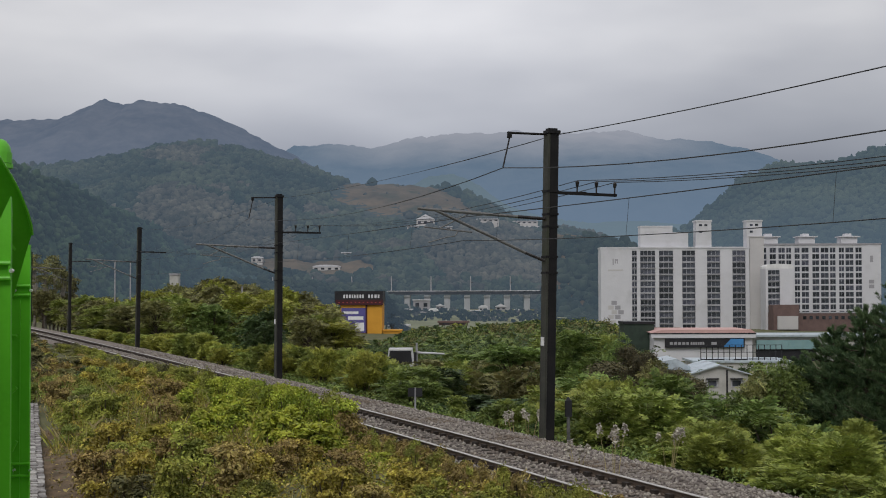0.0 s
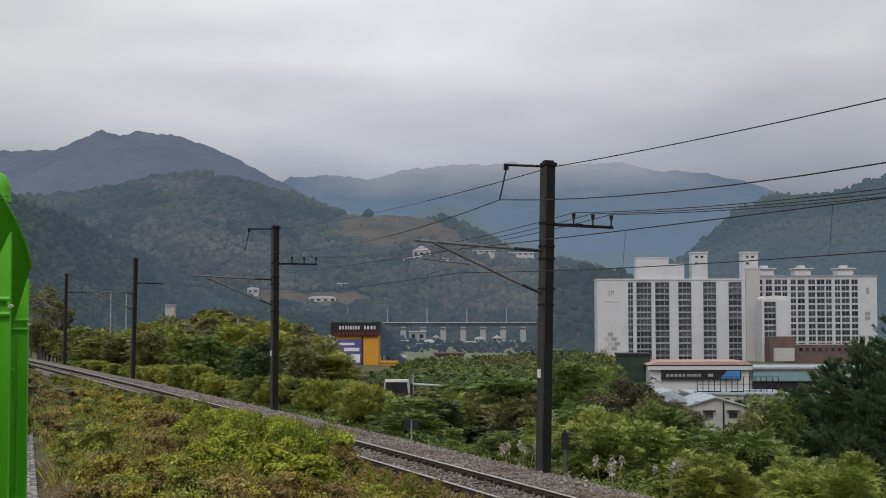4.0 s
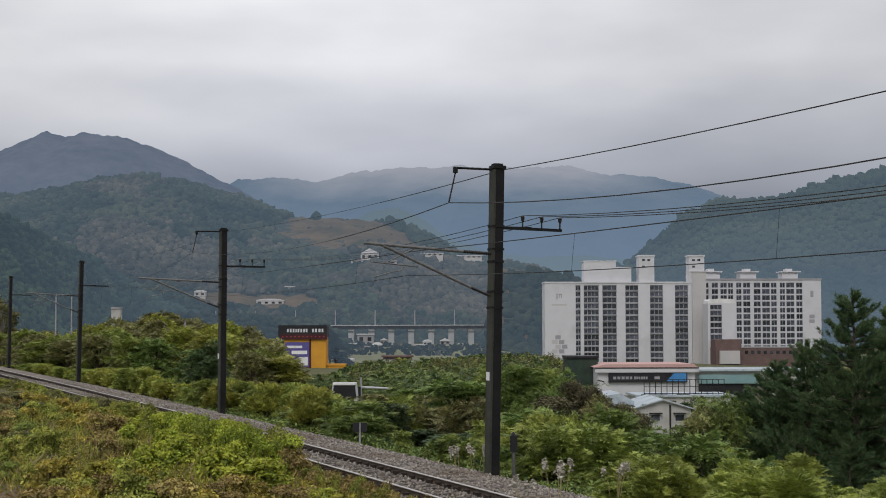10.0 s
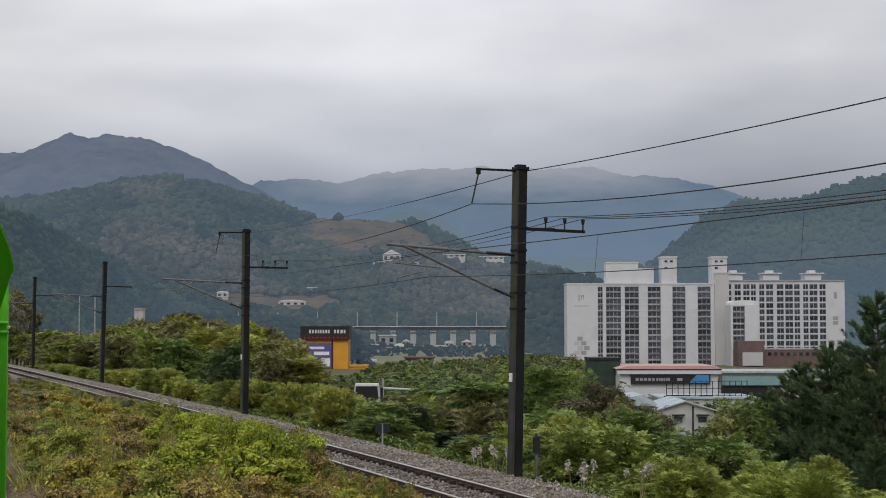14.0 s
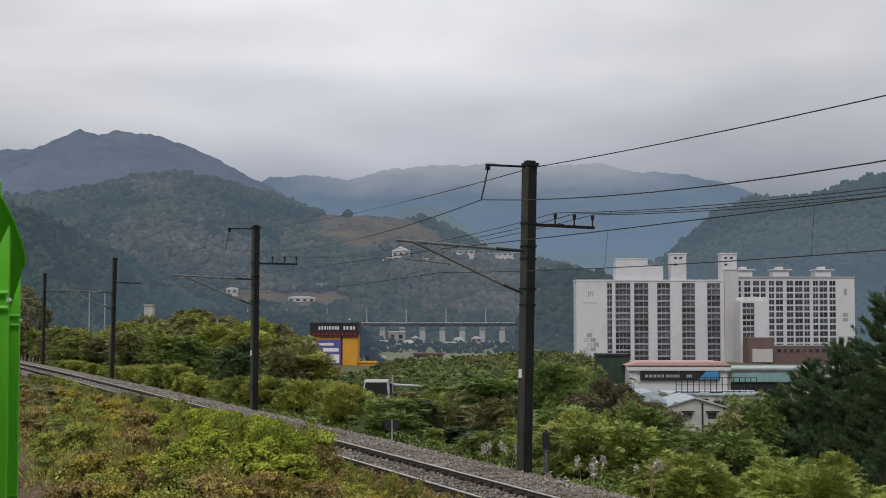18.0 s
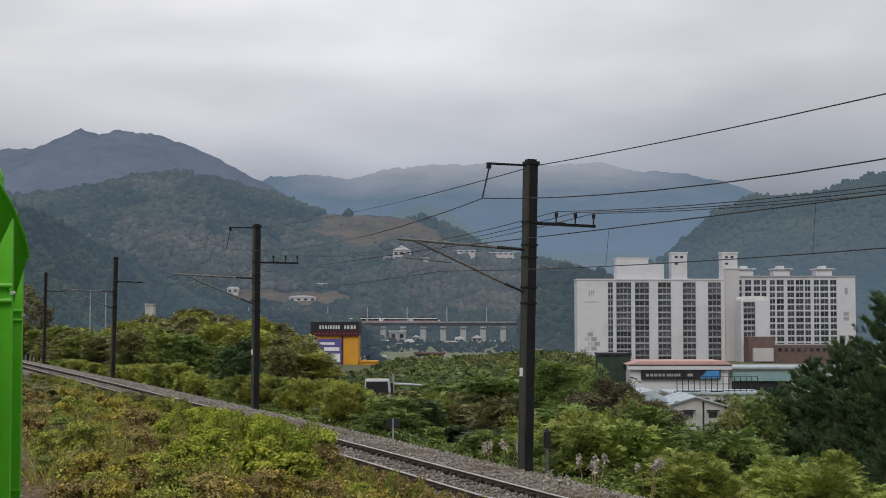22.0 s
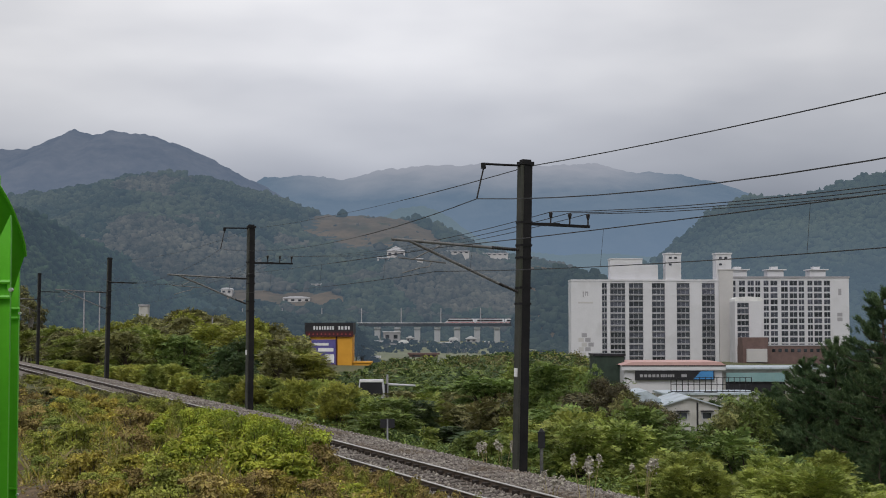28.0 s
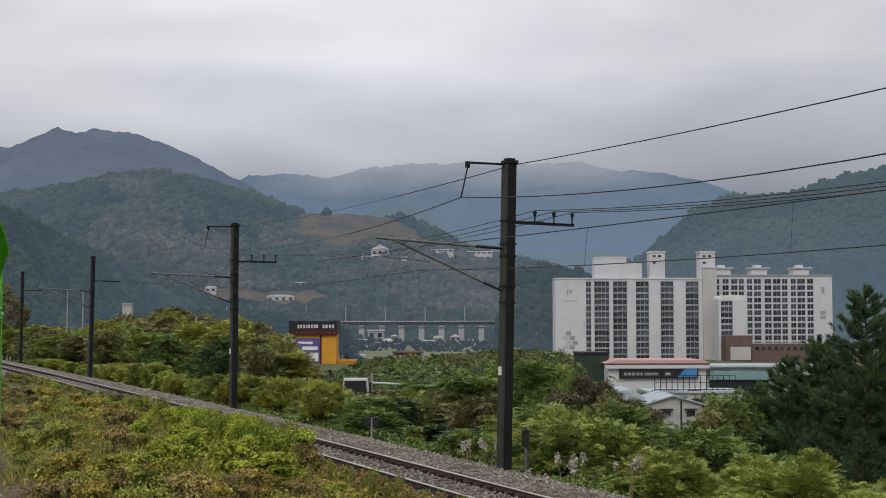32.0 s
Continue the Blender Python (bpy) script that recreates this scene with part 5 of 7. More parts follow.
def frond_arrays(rng, centres, outward, length, pairs=6, up=0.3):
    """Arching compound leaves: leaflets in two rows along a stalk that springs outward and droops."""
    n, m = len(centres), 2 * pairs + 1
    axis = outward * [1, 1, 0.4] + rng.normal(0, 0.35, (n, 3)) + [0, 0, up]
    axis /= np.linalg.norm(axis, axis=1)[:, None]
    nor = outward * 0.4 + rng.normal(0, 0.25, (n, 3)) + [0, 0, 1.0]
    side = np.cross(axis, nor)
    side /= np.linalg.norm(side, axis=1)[:, None]
    reach = length * rng.uniform(0.6, 1.35, n)
    t = (np.arange(m) // 2 + 0.7) / (pairs + 0.7)
    s = np.where(np.arange(m) % 2, 1.0, -1.0)
    s[-1] = 0.0
    base = centres[:, None] + axis[:, None] * (reach[:, None] * t)[..., None] - np.array([0, 0, 1.0]) * (0.4 * reach[:, None] * t ** 2)[..., None]
    way = axis[:, None] * np.where(s == 0, 1.0, 0.45)[None, :, None] + side[:, None] * (0.9 * s)[None, :, None] + np.array([0, 0, -0.28])
    way = way + rng.normal(0, 0.12, (n, m, 3))
    size = (reach[:, None] * (0.42 - 0.30 * np.abs(t - 0.4)))[..., None]
    across = np.cross(way, np.cross(axis, side)[:, None])
    across = across / (np.linalg.norm(across, axis=2)[..., None] + 1e-9) * size * 0.19
    V = np.stack([base, base + way * size * 0.45 + across, base + way * size, base + way * size * 0.45 - across], 2).reshape(-1, 3)
    k = np.arange(n * m)[:, None] * 4
    return V, np.concatenate([k + [0, 1, 2], k + [0, 2, 3]], 1).reshape(-1, 3)


def foliage(name, blobs, n, size, material, seed, long=1.7, up=0.75, loose=0.16, frond=0.0, rise=0.3):
    """Leaves all over a set of rounds; with frond, compound leaves of that length instead of single ones."""
    rng = np.random.default_rng(seed)
    p, d = crown_points(rng, blobs, n, loose)
    p[:, 2] = np.maximum(p[:, 2], 0.02)
    if frond:
        V, F = frond_arrays(rng, p, d, frond, up=rise)
    else:
        V, F = leaf_arrays(rng, p, d, size, long, up)
    return array_mesh(name, V, F, M[material])


def shrub(seed, material, size, leaves=900, leaf=0.085, label="leafy shrub", name="shrub", long=1.8, frond=0.0, rise=0.3):
    """A low bush about size metres across."""
    rng = random.Random(seed)
    ob = thing(name, (0, 0, 0))
    h = 0.75 * size
    blobs = []
    for k in range(rng.randint(11, 15)):
        w, r = rng.uniform(0, 6.28), size * 0.36 * rng.random() ** 0.6
        q = size * rng.uniform(0.10, 0.20)
        blobs.append((r * math.cos(w), r * math.sin(w), h * rng.uniform(0.3, 0.88), q, q, q * rng.uniform(0.5, 1.0)))
    blobs.append((0, 0, h * 0.3, size * 0.42, size * 0.42, h * 0.32))
    stems = Geo()
    for x, y, z, *_ in blobs[:-1]:
        stems.tube([(x * 0.2, y * 0.2, -0.15), (x * 0.7, y * 0.7, z * 0.6), (x, y, z * 1.1)], [0.018 * size, 0.012 * size, 0.004], 4)
    part("stem", stems, "bark", ob, "thin brown stems", kind="stuff")
    part("foliage", foliage("foliage", blobs, leaves, leaf, material, seed, long, frond=frond, rise=rise), material, ob)
    return grown(ob, seed, label + " beside the railway track", "shrub", max(q[2] + q[5] for q in blobs) * 1.06, size)


def tree(seed, material, height, width, leaves=3600, leaf=0.22, label="broad-leaved tree", trunk="bark", layered=False, frond=0.0):
    rng = random.Random(seed)
    ob = thing("tree", (0, 0, 0))
    g = Geo()
    lean = (rng.uniform(-0.3, 0.3), rng.uniform(-0.3, 0.3))
    g.tube([(0, 0, -0.4), (lean[0] * 0.4, lean[1] * 0.4, height * 0.35), (lean[0], lean[1], height * 0.85)], [0.028 * height, 0.02 * height, 0.006 * height], 7)
    blobs = []
    for k in range(rng.randint(36, 42) if layered else rng.randint(24, 30)):
        w = rng.uniform(0, 6.28)
        z = height * rng.uniform(0.28, 0.93)
        reach = width * 0.5 * rng.uniform(0.25, 0.85) * math.sin(min(1.0, (1.08 - z / height) * 1.5) * 1.57)
        q = width * (rng.uniform(0.10, 0.17) if layered else rng.uniform(0.12, 0.22))
        x, y = lean[0] * z / height + reach * math.cos(w), lean[1] * z / height + reach * math.sin(w)
        blobs.append((x, y, z, q, q, q * (0.36 if layered else rng.uniform(0.45, 0.75))))
        g.tube([(lean[0] * 0.4, lean[1] * 0.4, z * 0.55), (x * 0.6, y * 0.6, z * 0.85), (x, y, z)], [0.010 * height, 0.006 * height, 0.01], 5)
    part("trunk", g, trunk, ob)
    part("crown", foliage("crown", blobs, leaves, leaf, material, seed, loose=0.10 if layered else 0.2, up=1.3 if layered else 0.75, frond=frond), material, ob)
    return grown(ob, seed, label + " below the railway", "tree", max(q[2] + q[5] for q in blobs) * 1.04, width)


def pine(seed, height, width, blades=9000, label="dark green pine tree"):
    rng = np.random.default_rng(seed)
    ob = thing("pine_tree", (0, 0, 0))
    g = Geo()
    g.tube([(0, 0, -0.4), (0.1, 0.05, height * 0.5), (0, 0, height)], [0.02 * height, 0.014 * height, 0.008], 7)
    tips, dirs = [], []
    for k in range(72):
        z = height * (0.12 + 0.86 * k / 72)
        w = k * 2.4 + rng.uniform(-0.4, 0.4)
        reach = width * 0.5 * (1.03 - z / height) ** 0.9 * rng.uniform(0.55, 1.2)
        out = np.array([math.cos(w), math.sin(w), 0.18])
        side = np.array([-math.sin(w), math.cos(w), 0])
        g.tube([(0, 0, z), tuple(out * reach * 0.55 + [0, 0, z - 0.08]), tuple(out * reach + [0, 0, z + 0.12 * reach])], [0.035, 0.022, 0.008], 4)
        for j in range(8 + int(reach * 9)):
            t = rng.uniform(0.06, 1.0)
            fan = rng.uniform(-0.5, 0.5) * reach * 0.6 * t
            root = out * reach * t + side * fan + [0, 0, z + 0.12 * reach * t * t - 0.05]
            shoot = out * 0.7 + side * fan * 0.6 + [0, 0, rng.uniform(0.3, 1.0)]
            shoot = shoot / np.linalg.norm(shoot)
            for q in (0.0, 0.10, 0.20, 0.30):
                tips.append(root + shoot * q)
                dirs.append(shoot)
    for j in range(24):
        tips.append([0, 0, height * (0.90 + 0.0045 * j)])
        dirs.append([0, 0, 1])
    tips, dirs = np.array(tips), np.array(dirs)
    i = rng.integers(0, len(tips), blades)
    way = dirs[i] + rng.normal(0, 0.42, (blades, 3))
    way /= np.linalg.norm(way, axis=1)[:, None]
    p = tips[i] + rng.normal(0, 0.025, (blades, 3))
    ln = rng.uniform(0.10, 0.19, blades)[:, None]
    wd = np.cross(way, rng.normal(0, 1, (blades, 3)))
    wd = wd / np.linalg.norm(wd, axis=1)[:, None] * 0.013
    V = np.stack([p - wd, p + wd, p + way * ln + wd * 0.2, p + way * ln - wd * 0.2], 1).reshape(-1, 3)
    F = np.arange(blades * 4).reshape(-1, 4)
    part("trunk", g, "bark", ob)
    part("needles", array_mesh("needles", V, F, M["needle"]), "needle", ob)
    return grown(ob, seed, label + " below the railway", "pine tree", height, width * 0.12)


# sight lines that the growth keeps below: (bearing, rise for each metre away) from the eye
EYE_Z = 3.74
LINE_BUSHES = [(-0.341, -0.0160), (-0.295, -0.0199), (-0.279, -0.0327), (-0.260, -0.0362), (-0.221, -0.0463), (-0.171, -0.0563), (-0.144, -0.0633), (-0.117, -0.0702), (-0.087, -0.0772), (-0.071, -0.0848), (-0.062, -0.0978), (-0.025, -0.1086), (0.013, -0.1200), (0.051, -0.1315), (0.089, -0.1429), (0.161, -0.1619)]
LINE_TREES = [(-0.341, -0.0006), (-0.318, 0.0052), (-0.295, 0.0078), (-0.268, 0.0050), (-0.241, 0.0011), (-0.221, 0.0049), (-0.191, 0.0105), (-0.156, 0.0097), (-0.137, 0.0065), (-0.117, 0.0045), (-0.102, 0.0064), (-0.092, -0.0036), (-0.082, -0.0082), (-0.075, -0.0175), (-0.073, -0.0305), (-0.067, -0.0440), (-0.058, -0.0475), (-0.033, -0.0480), (-0.026, -0.0400), (-0.010, -0.0253), (0.009, -0.0227), (0.029, -0.0239), (0.048, -0.0201), (0.067, -0.0171), (0.086, -0.0179), (0.105, -0.0229), (0.124, -0.0287), (0.135, -0.0420), (0.145, -0.0500), (0.155, -0.0578), (0.164, -0.0632), (0.174, -0.0754), (0.178, -0.0747), (0.183, -0.0670), (0.193, -0.0613), (0.198, -0.0501), (0.211, -0.0482), (0.230, -0.0406), (0.238, -0.0320), (0.245, -0.0336), (0.257, -0.0252), (0.269, -0.0195), (0.281, -0.0024), (0.290, 0.0129), (0.298, 0.0216), (0.311, 0.0166), (0.334, 0.0089)]
LINE_BANK = [(-0.341, -0.026), (-0.283, -0.026), (-0.245, -0.024), (-0.2257, -0.0285), (-0.168, -0.0285), (-0.1528, -0.0385), (-0.130, -0.0323), (-0.1106, -0.0362), (-0.068, -0.0393)]
LINE_LIME = [(0.100, -0.105), (0.118, -0.095), (0.133, -0.082), (0.148, -0.0775), (0.160, -0.080), (0.175, -0.084), (0.187, -0.0877), (0.2136, -0.084), (0.233, -0.0793), (0.252, -0.082), (0.271, -0.086), (0.298, -0.0916), (0.316, -0.109)]
LINE_VALLEY = [(-0.341, 0.0072), (-0.202, 0.0106), (-0.102, 0.0083), (-0.092, -0.0051), (-0.087, -0.0328), (-0.048, -0.0329), (-0.040, -0.0283), (-0.025, -0.0237), (0.009, -0.0215), (0.052, -0.0193), (0.090, -0.0171), (0.124, -0.0268), (0.130, -0.0478), (0.250, -0.0481), (0.257, -0.0328), (0.334, -0.0178)]
LINE_FAR = [(-0.341, 0.0072), (-0.202, 0.0106), (-0.102, 0.0083), (-0.092, -0.0090), (-0.087, -0.0320), (-0.056, -0.0321), (-0.047, -0.0283), (-0.040, -0.0252), (-0.025, -0.0222), (0.009, -0.0207), (0.052, -0.0193), (0.090, -0.0171), (0.116, -0.0294), (0.250, -0.0313), (0.257, -0.0290), (0.333, -0.0254)]


def room(x, y, line, half=0.0):
    """Height free above the ground under a sight line, for a plant of that half width."""
    bs, es = zip(*line)
    return EYE_Z + float(min(np.interp([(x - half) / y, x / y, (x + half) / y], bs, es))) * y - float(land(x, y))


TALL, WIDE = {}, {}


def strew(kinds, places, seed, group, lo=0.8, hi=1.25, line=None, fill=False, lift=1.0, exact=False):
    """Copies of the kinds at the places, each turned and scaled a little; the kinds themselves take the first places.
    line: a sight line to keep below; fill: grow right up to it; exact: leave the first one's scale out of its copies."""
    rng = random.Random(seed)
    used = set()
    for x, y, k in places:
        k %= len(kinds)
        ob = kinds[k]
        s = rng.uniform(lo, hi)
        tall = s * rng.uniform(0.88, 1.12)
        if line:
            top = room(x, y, line, WIDE[ob["seed"]] * 0.35) / TALL[ob["seed"]] * rng.uniform(0.76, 0.98) * (lift(x, y) if callable(lift) else lift)
            if fill or top < tall:
                tall = top
            if tall < 0.25 * lo:
                continue
            s = min(max(s, tall * 0.8), tall * 1.9)
        m = pose(x, y, float(land(x, y)) - 0.05, 0, 0, rng.uniform(0, 360)) @ Matrix.Diagonal((s, s, tall, 1))
        if k in used:
            ob = copy_thing(ob, m @ Matrix.Diagonal((1 / ob.scale[0], 1 / ob.scale[1], 1 / ob.scale[2], 1)) if exact else m)
        else:
            used.add(k)
            ob.matrix_basis = m
        ob["group"] = group
    for k, ob in enumerate(kinds):
        if k not in used:
            for o in (*ob.children_recursive, ob):
                bpy.data.objects.remove(o)


def grown(ob, seed, label, category, height, width):
    TALL[seed], WIDE[seed] = height, width
    ob["seed"] = seed
    return tagged(ob, label, category)


def spots(seed, count, s0, s1, n0, n1, gap, keep=None):
    """Places scattered over a strip of the plan along the track, at least gap apart."""
    rng = random.Random(seed)
    got = []
    for _ in range(count * 12):
        s, n = rng.uniform(s0, s1), rng.uniform(n0, n1)
        x, y, _z = to_world(s, n)
        if keep and not keep(x, y, s, n):
            continue
        if all((x - a) ** 2 + (y - b) ** 2 > gap * gap for a, b, _k in got):
            got.append((x, y, rng.randint(0, 99)))
        if len(got) >= count:
            break
    return got


# the bushy strip between the two tracks
def weeds(seed, material, size, leaves, leaf, label):
    return shrub(seed, material, size, leaves, leaf, label, "weed_clump", 1.6)


FIELD_WEEDS = {
    "yellow": [weeds(11, "leaf_yellow", 1.4, 2600, 0.055, "yellowing leafy weed clump"), weeds(16, "leaf_olive", 1.3, 2800, 0.046, "olive-green leafy weed clump"), weeds(14, "leaf_yellow", 1.2, 2200, 0.052, "yellow withered weed clump")],
    "ochre": [weeds(12, "leaf_ochre", 1.3, 2600, 0.052, "ochre withered weed clump"), weeds(17, "leaf_ochre", 1.2, 2400, 0.048, "ochre withered weed clump"), weeds(13, "leaf_olive", 1.3, 2800, 0.044, "olive green tangled weed clump")],
    "brown": [weeds(15, "leaf_brown", 1.2, 2600, 0.046, "reddish-brown withered weed clump"), weeds(30, "leaf_ochre", 1.2, 2400, 0.048, "ochre tangled weed clump"), weeds(18, "leaf_olive", 1.2, 2400, 0.046, "olive tangled weed clump")],
    "dark": [weeds(19, "leaf_olive", 1.3, 2800, 0.044, "mid-green leafy weed clump"), weeds(24, "leaf_brown", 1.3, 2800, 0.044, "brownish leafy weed clump"), weeds(20, "leaf_fresh", 1.1, 2400, 0.046, "mid-green leafy weed clump")],
    "dusky": [weeds(64, "leaf_olive", 1.3, 2800, 0.05, "olive tangled weed clump"), weeds(65, "leaf_russet", 1.2, 2600, 0.045, "dark brown withered weed clump"), weeds(66, "leaf_dull", 1.2, 2600, 0.055, "dull olive leafy weed clump"), weeds(67, "leaf_brown", 1.2, 2600, 0.046, "brown withered weed clump")],
    "bright": [weeds(21, "leaf_bright", 1.5, 2000, 0.085, "bright green broad-leaved weed clump"), weeds(22, "leaf_bright", 1.4, 1900, 0.080, "bright green broad-leaved weed clump"), weeds(23, "leaf_bright", 1.4, 1900, 0.078, "bright yellow-green broad-leaved weed clump")],
}
near_dark = [shrub(31, "leaf_dull", 2.2, 3000, 0.085, "tall olive-brown shrub"), shrub(32, "leaf_brown", 2.0, 2600, 0.075, "tall withered brown shrub"), shrub(33, "leaf_dark", 2.0, 2400, 0.09, "tall dark green shrub"), shrub(34, "leaf_olive", 1.9, 2400, 0.085, "tall olive shrub")]


def patch(x, y, rng):
    """Which growth covers a spot of the strip between the tracks."""
    if 31.2 < y < 50 and abs(x + 4.6 + 0.23 * (y - 38)) < 2.5 + rng.uniform(-0.5, 0.5):
        return "bright"
    if y > 46 and -0.25 < x / y < -0.13:
        return rng.choice(("brown", "ochre", "ochre", "yellow"))
    if math.hypot(x + 5.3, y - 31) < 1.7:
        return "yellow"
    if y < 34 and x < trough_x(y) + 1.9:
        return rng.choice(("dusky", "brown"))
    if x / y < -0.215:
        return rng.choice(("dark", "dusky", "dusky", "dark", "ochre", "brown"))
    if y > 29.5 and abs(x + 7.2 + 0.33 * (y - 32)) < 0.9 + rng.uniform(-0.4, 0.4):
        return "dark"
    if x / y > -0.09:
        return rng.choice(("brown", "ochre", "ochre", "brown", "yellow"))
    return rng.choice(("yellow", "ochre", "brown", "brown", "dark", "ochre"))


def trough_x(y):
    return -7.85 - 0.2987 * (y - 27.1)


def field(x, y):
    return y > 47 or x > trough_x(y) + (1.1 if y < 33 else 0.7)


FIELD_RNG = random.Random(17)
FIELD_PLACES = {}
for spot_x, spot_y, spot_k in spots(1, 172, -8, 40, -16, -3.9, 0.86, lambda x, y, s, n: y > 22 and field(x, y)):
    FIELD_PLACES.setdefault(patch(spot_x, spot_y, FIELD_RNG), []).append((spot_x, spot_y, spot_k))
for look_of, places in FIELD_PLACES.items():
    strew(FIELD_WEEDS[look_of], places, 2 + len(look_of), look_of + " weeds between the tracks", 0.65, 1.1, LINE_BUSHES, exact=True)
edge = [weeds(25, "leaf_bright", 1.1, 3780, 0.032, "bright green weed clump by the ballast"), weeds(26, "leaf_olive", 1.1, 3780, 0.030, "olive weed clump by the ballast"), weeds(27, "leaf_bright", 1.2, 3780, 0.036, "bright green weed clump by the ballast")]


def edge_growth(x, y):
    """How far the weeds rise over the rail: right across it in one stretch."""
    return 1.55 if -0.181 < x / y < -0.085 else 1.0


strew(edge, [p for p in spots(41, 86, 9, 62, -4.6, -2.6, 0.7) if p[0] / p[1] > -0.185], 42, "weeds along the ballast", 0.7, 1.0, LINE_BUSHES, True, edge_growth, True)
strew([weeds(28, "leaf_olive", 0.8, 2160, 0.027, "low olive weed clump by the ballast"), weeds(29, "leaf_yellow", 0.8, 2160, 0.029, "low yellowing weed clump by the ballast")], spots(43, 40, 0, 12, -4.6, -2.5, 0.5, lambda x, y, s, n: y > 26), 44, "low weeds along the ballast", 0.35, 0.6, LINE_BUSHES)
faded_edge = [weeds(68, "leaf_olive", 1.1, 3000, 0.034, "olive weed clump by the ballast"), weeds(72, "leaf_dull", 1.1, 3000, 0.034, "dull olive weed clump by the ballast"), weeds(73, "leaf_olive", 1.1, 3000, 0.038, "olive broad-leaved weed clump by the ballast")]
strew(faded_edge, spots(74, 66, 9, 75, -4.6, -2.5, 0.65, lambda x, y, s, n: x / y <= -0.185), 75, "faded weeds along the ballast", 0.7, 1.0, LINE_BUSHES, True, 1.35, True)
tufts = [shrub(131, "leaf_ochre", 0.7, 1500, 0.020, "dry ochre grass and weed tuft", "dry_grass_clump", 3.2), shrub(132, "leaf_brown", 0.6, 1200, 0.018, "brown dry grass tuft", "dry_grass_clump", 3.2), shrub(133, "leaf_olive", 0.7, 1500, 0.022, "olive grass and weed tuft", "dry_grass_clump", 2.8)]
strew(tufts, spots(51, 84, -4, 12, -4.0, -2.45, 0.3), 52, "dry grass beside the ballast", 0.5, 0.8, LINE_BUSHES, True, 1.2)
strew(near_dark, spots(5, 80, 30, 120, -20, -4.0, 1.6, lambda x, y, s, n: field(x, y)), 6, "tall shrubs between the tracks", 0.65, 1.1, LINE_BUSHES)


def tall_weed(seed, material, label):
    """Upright stalks with long narrow leaves."""
    rng = np.random.default_rng(seed)
    ob = thing("tall_weed", (0, 0, 0))
    stalks, centres, ways = Geo(), [], []
    for k in range(9):
        foot, lean, h = rng.normal(0, 0.22, 2), rng.normal(0, 0.10, 2), rng.uniform(0.7, 1.15)
        stalks.tube([(foot[0], foot[1], -0.1), (foot[0] + lean[0] * 0.5, foot[1] + lean[1] * 0.5, h * 0.6), (foot[0] + lean[0], foot[1] + lean[1], h)], [0.012, 0.009, 0.004], 4)
        for j in range(26):
            t, w = rng.uniform(0.15, 1.0), rng.uniform(0, 6.28)
            out = np.array([math.cos(w), math.sin(w), 0.5])
            centres.append(np.array([foot[0] + lean[0] * t, foot[1] + lean[1] * t, h * t]) + out * 0.07)
            ways.append(np.array([math.cos(w) * 0.5, math.sin(w) * 0.5, 0.7]))
    part("stalk", stalks, "straw", ob, "thin pale stalks", kind="stuff")
    V, F = leaf_arrays(rng, np.array(centres), np.array(ways), 0.036, 3.4, 0.1)
    part("foliage", array_mesh("foliage", V, F, M[material]), material, ob)
    return grown(ob, seed, label + " beside the railway track", "weed", 1.1, 0.6)


tall_weeds = [tall_weed(141, "leaf_olive", "tall olive weed with narrow leaves"), tall_weed(142, "leaf_ochre", "tall yellowing weed with narrow leaves"), tall_weed(143, "leaf_brown", "tall withered brown weed"), tall_weed(144, "leaf_dull", "tall dull green weed")]
strew(tall_weeds, spots(145, 26, -6, 30, -15, -4.2, 1.3, lambda x, y, s, n: y > 24 and field(x, y) and x / y < -0.19), 146, "tall weeds between the tracks", 0.6, 0.95, LINE_BUSHES)

# the valley side of the track
def shaded_bank(x, y):
    """The stretch of the bank where dark trees come close to the track."""
    return -0.035 < x / y < 0.058 and y < 75


far_bright = [shrub(41, "leaf_lime", 2.6, 2600, 0, "bright green rounded shrub", frond=0.28, rise=0.8), shrub(42, "leaf_lime", 2.2, 2200, 0, "bright green rounded shrub", frond=0.27, rise=0.8), shrub(43, "leaf_lime", 2.4, 2400, 0, "fresh green leafy shrub", frond=0.28, rise=0.8)]
far_green = [shrub(51, "leaf_green", 2.6, 900, 0, "mid-green leafy shrub", frond=0.40), shrub(52, "leaf_fresh", 2.4, 850, 0, "pale green shrub", frond=0.36), shrub(53, "leaf_lime", 2.4, 850, 0, "yellow-green leafy shrub", frond=0.40), shrub(54, "leaf_fresh", 2.6, 850, 0, "pale green shrub", frond=0.42), shrub(55, "leaf_fresh", 2.4, 850, 0, "fresh green shrub", frond=0.38)]
strew(far_bright, spots(7, 60, -9, 16, 4.6, 9.5, 1.0, lambda x, y, s, n: x / y > 0.115), 8, "bright shrubs below the track", 0.8, 1.2, LINE_LIME, True, 0.93)
strew(far_green, spots(9, 100, 14, 140, 4.9, 13, 1.7, lambda x, y, s, n: x / y > -0.07 and not shaded_bank(x, y)), 10, "shrubs along the valley side", 0.8, 1.25, LINE_TREES)
bank = [shrub(35, "leaf_lime", 2.0, 1500, 0, "low yellow-green bush", frond=0.27, rise=0.8, name="low_bush"), shrub(36, "leaf_olive", 2.0, 1500, 0, "low olive bush", frond=0.25, rise=0.8, name="low_bush"), shrub(37, "leaf_fresh", 2.0, 1400, 0, "low pale green bush", frond=0.28, rise=0.8, name="low_bush")]
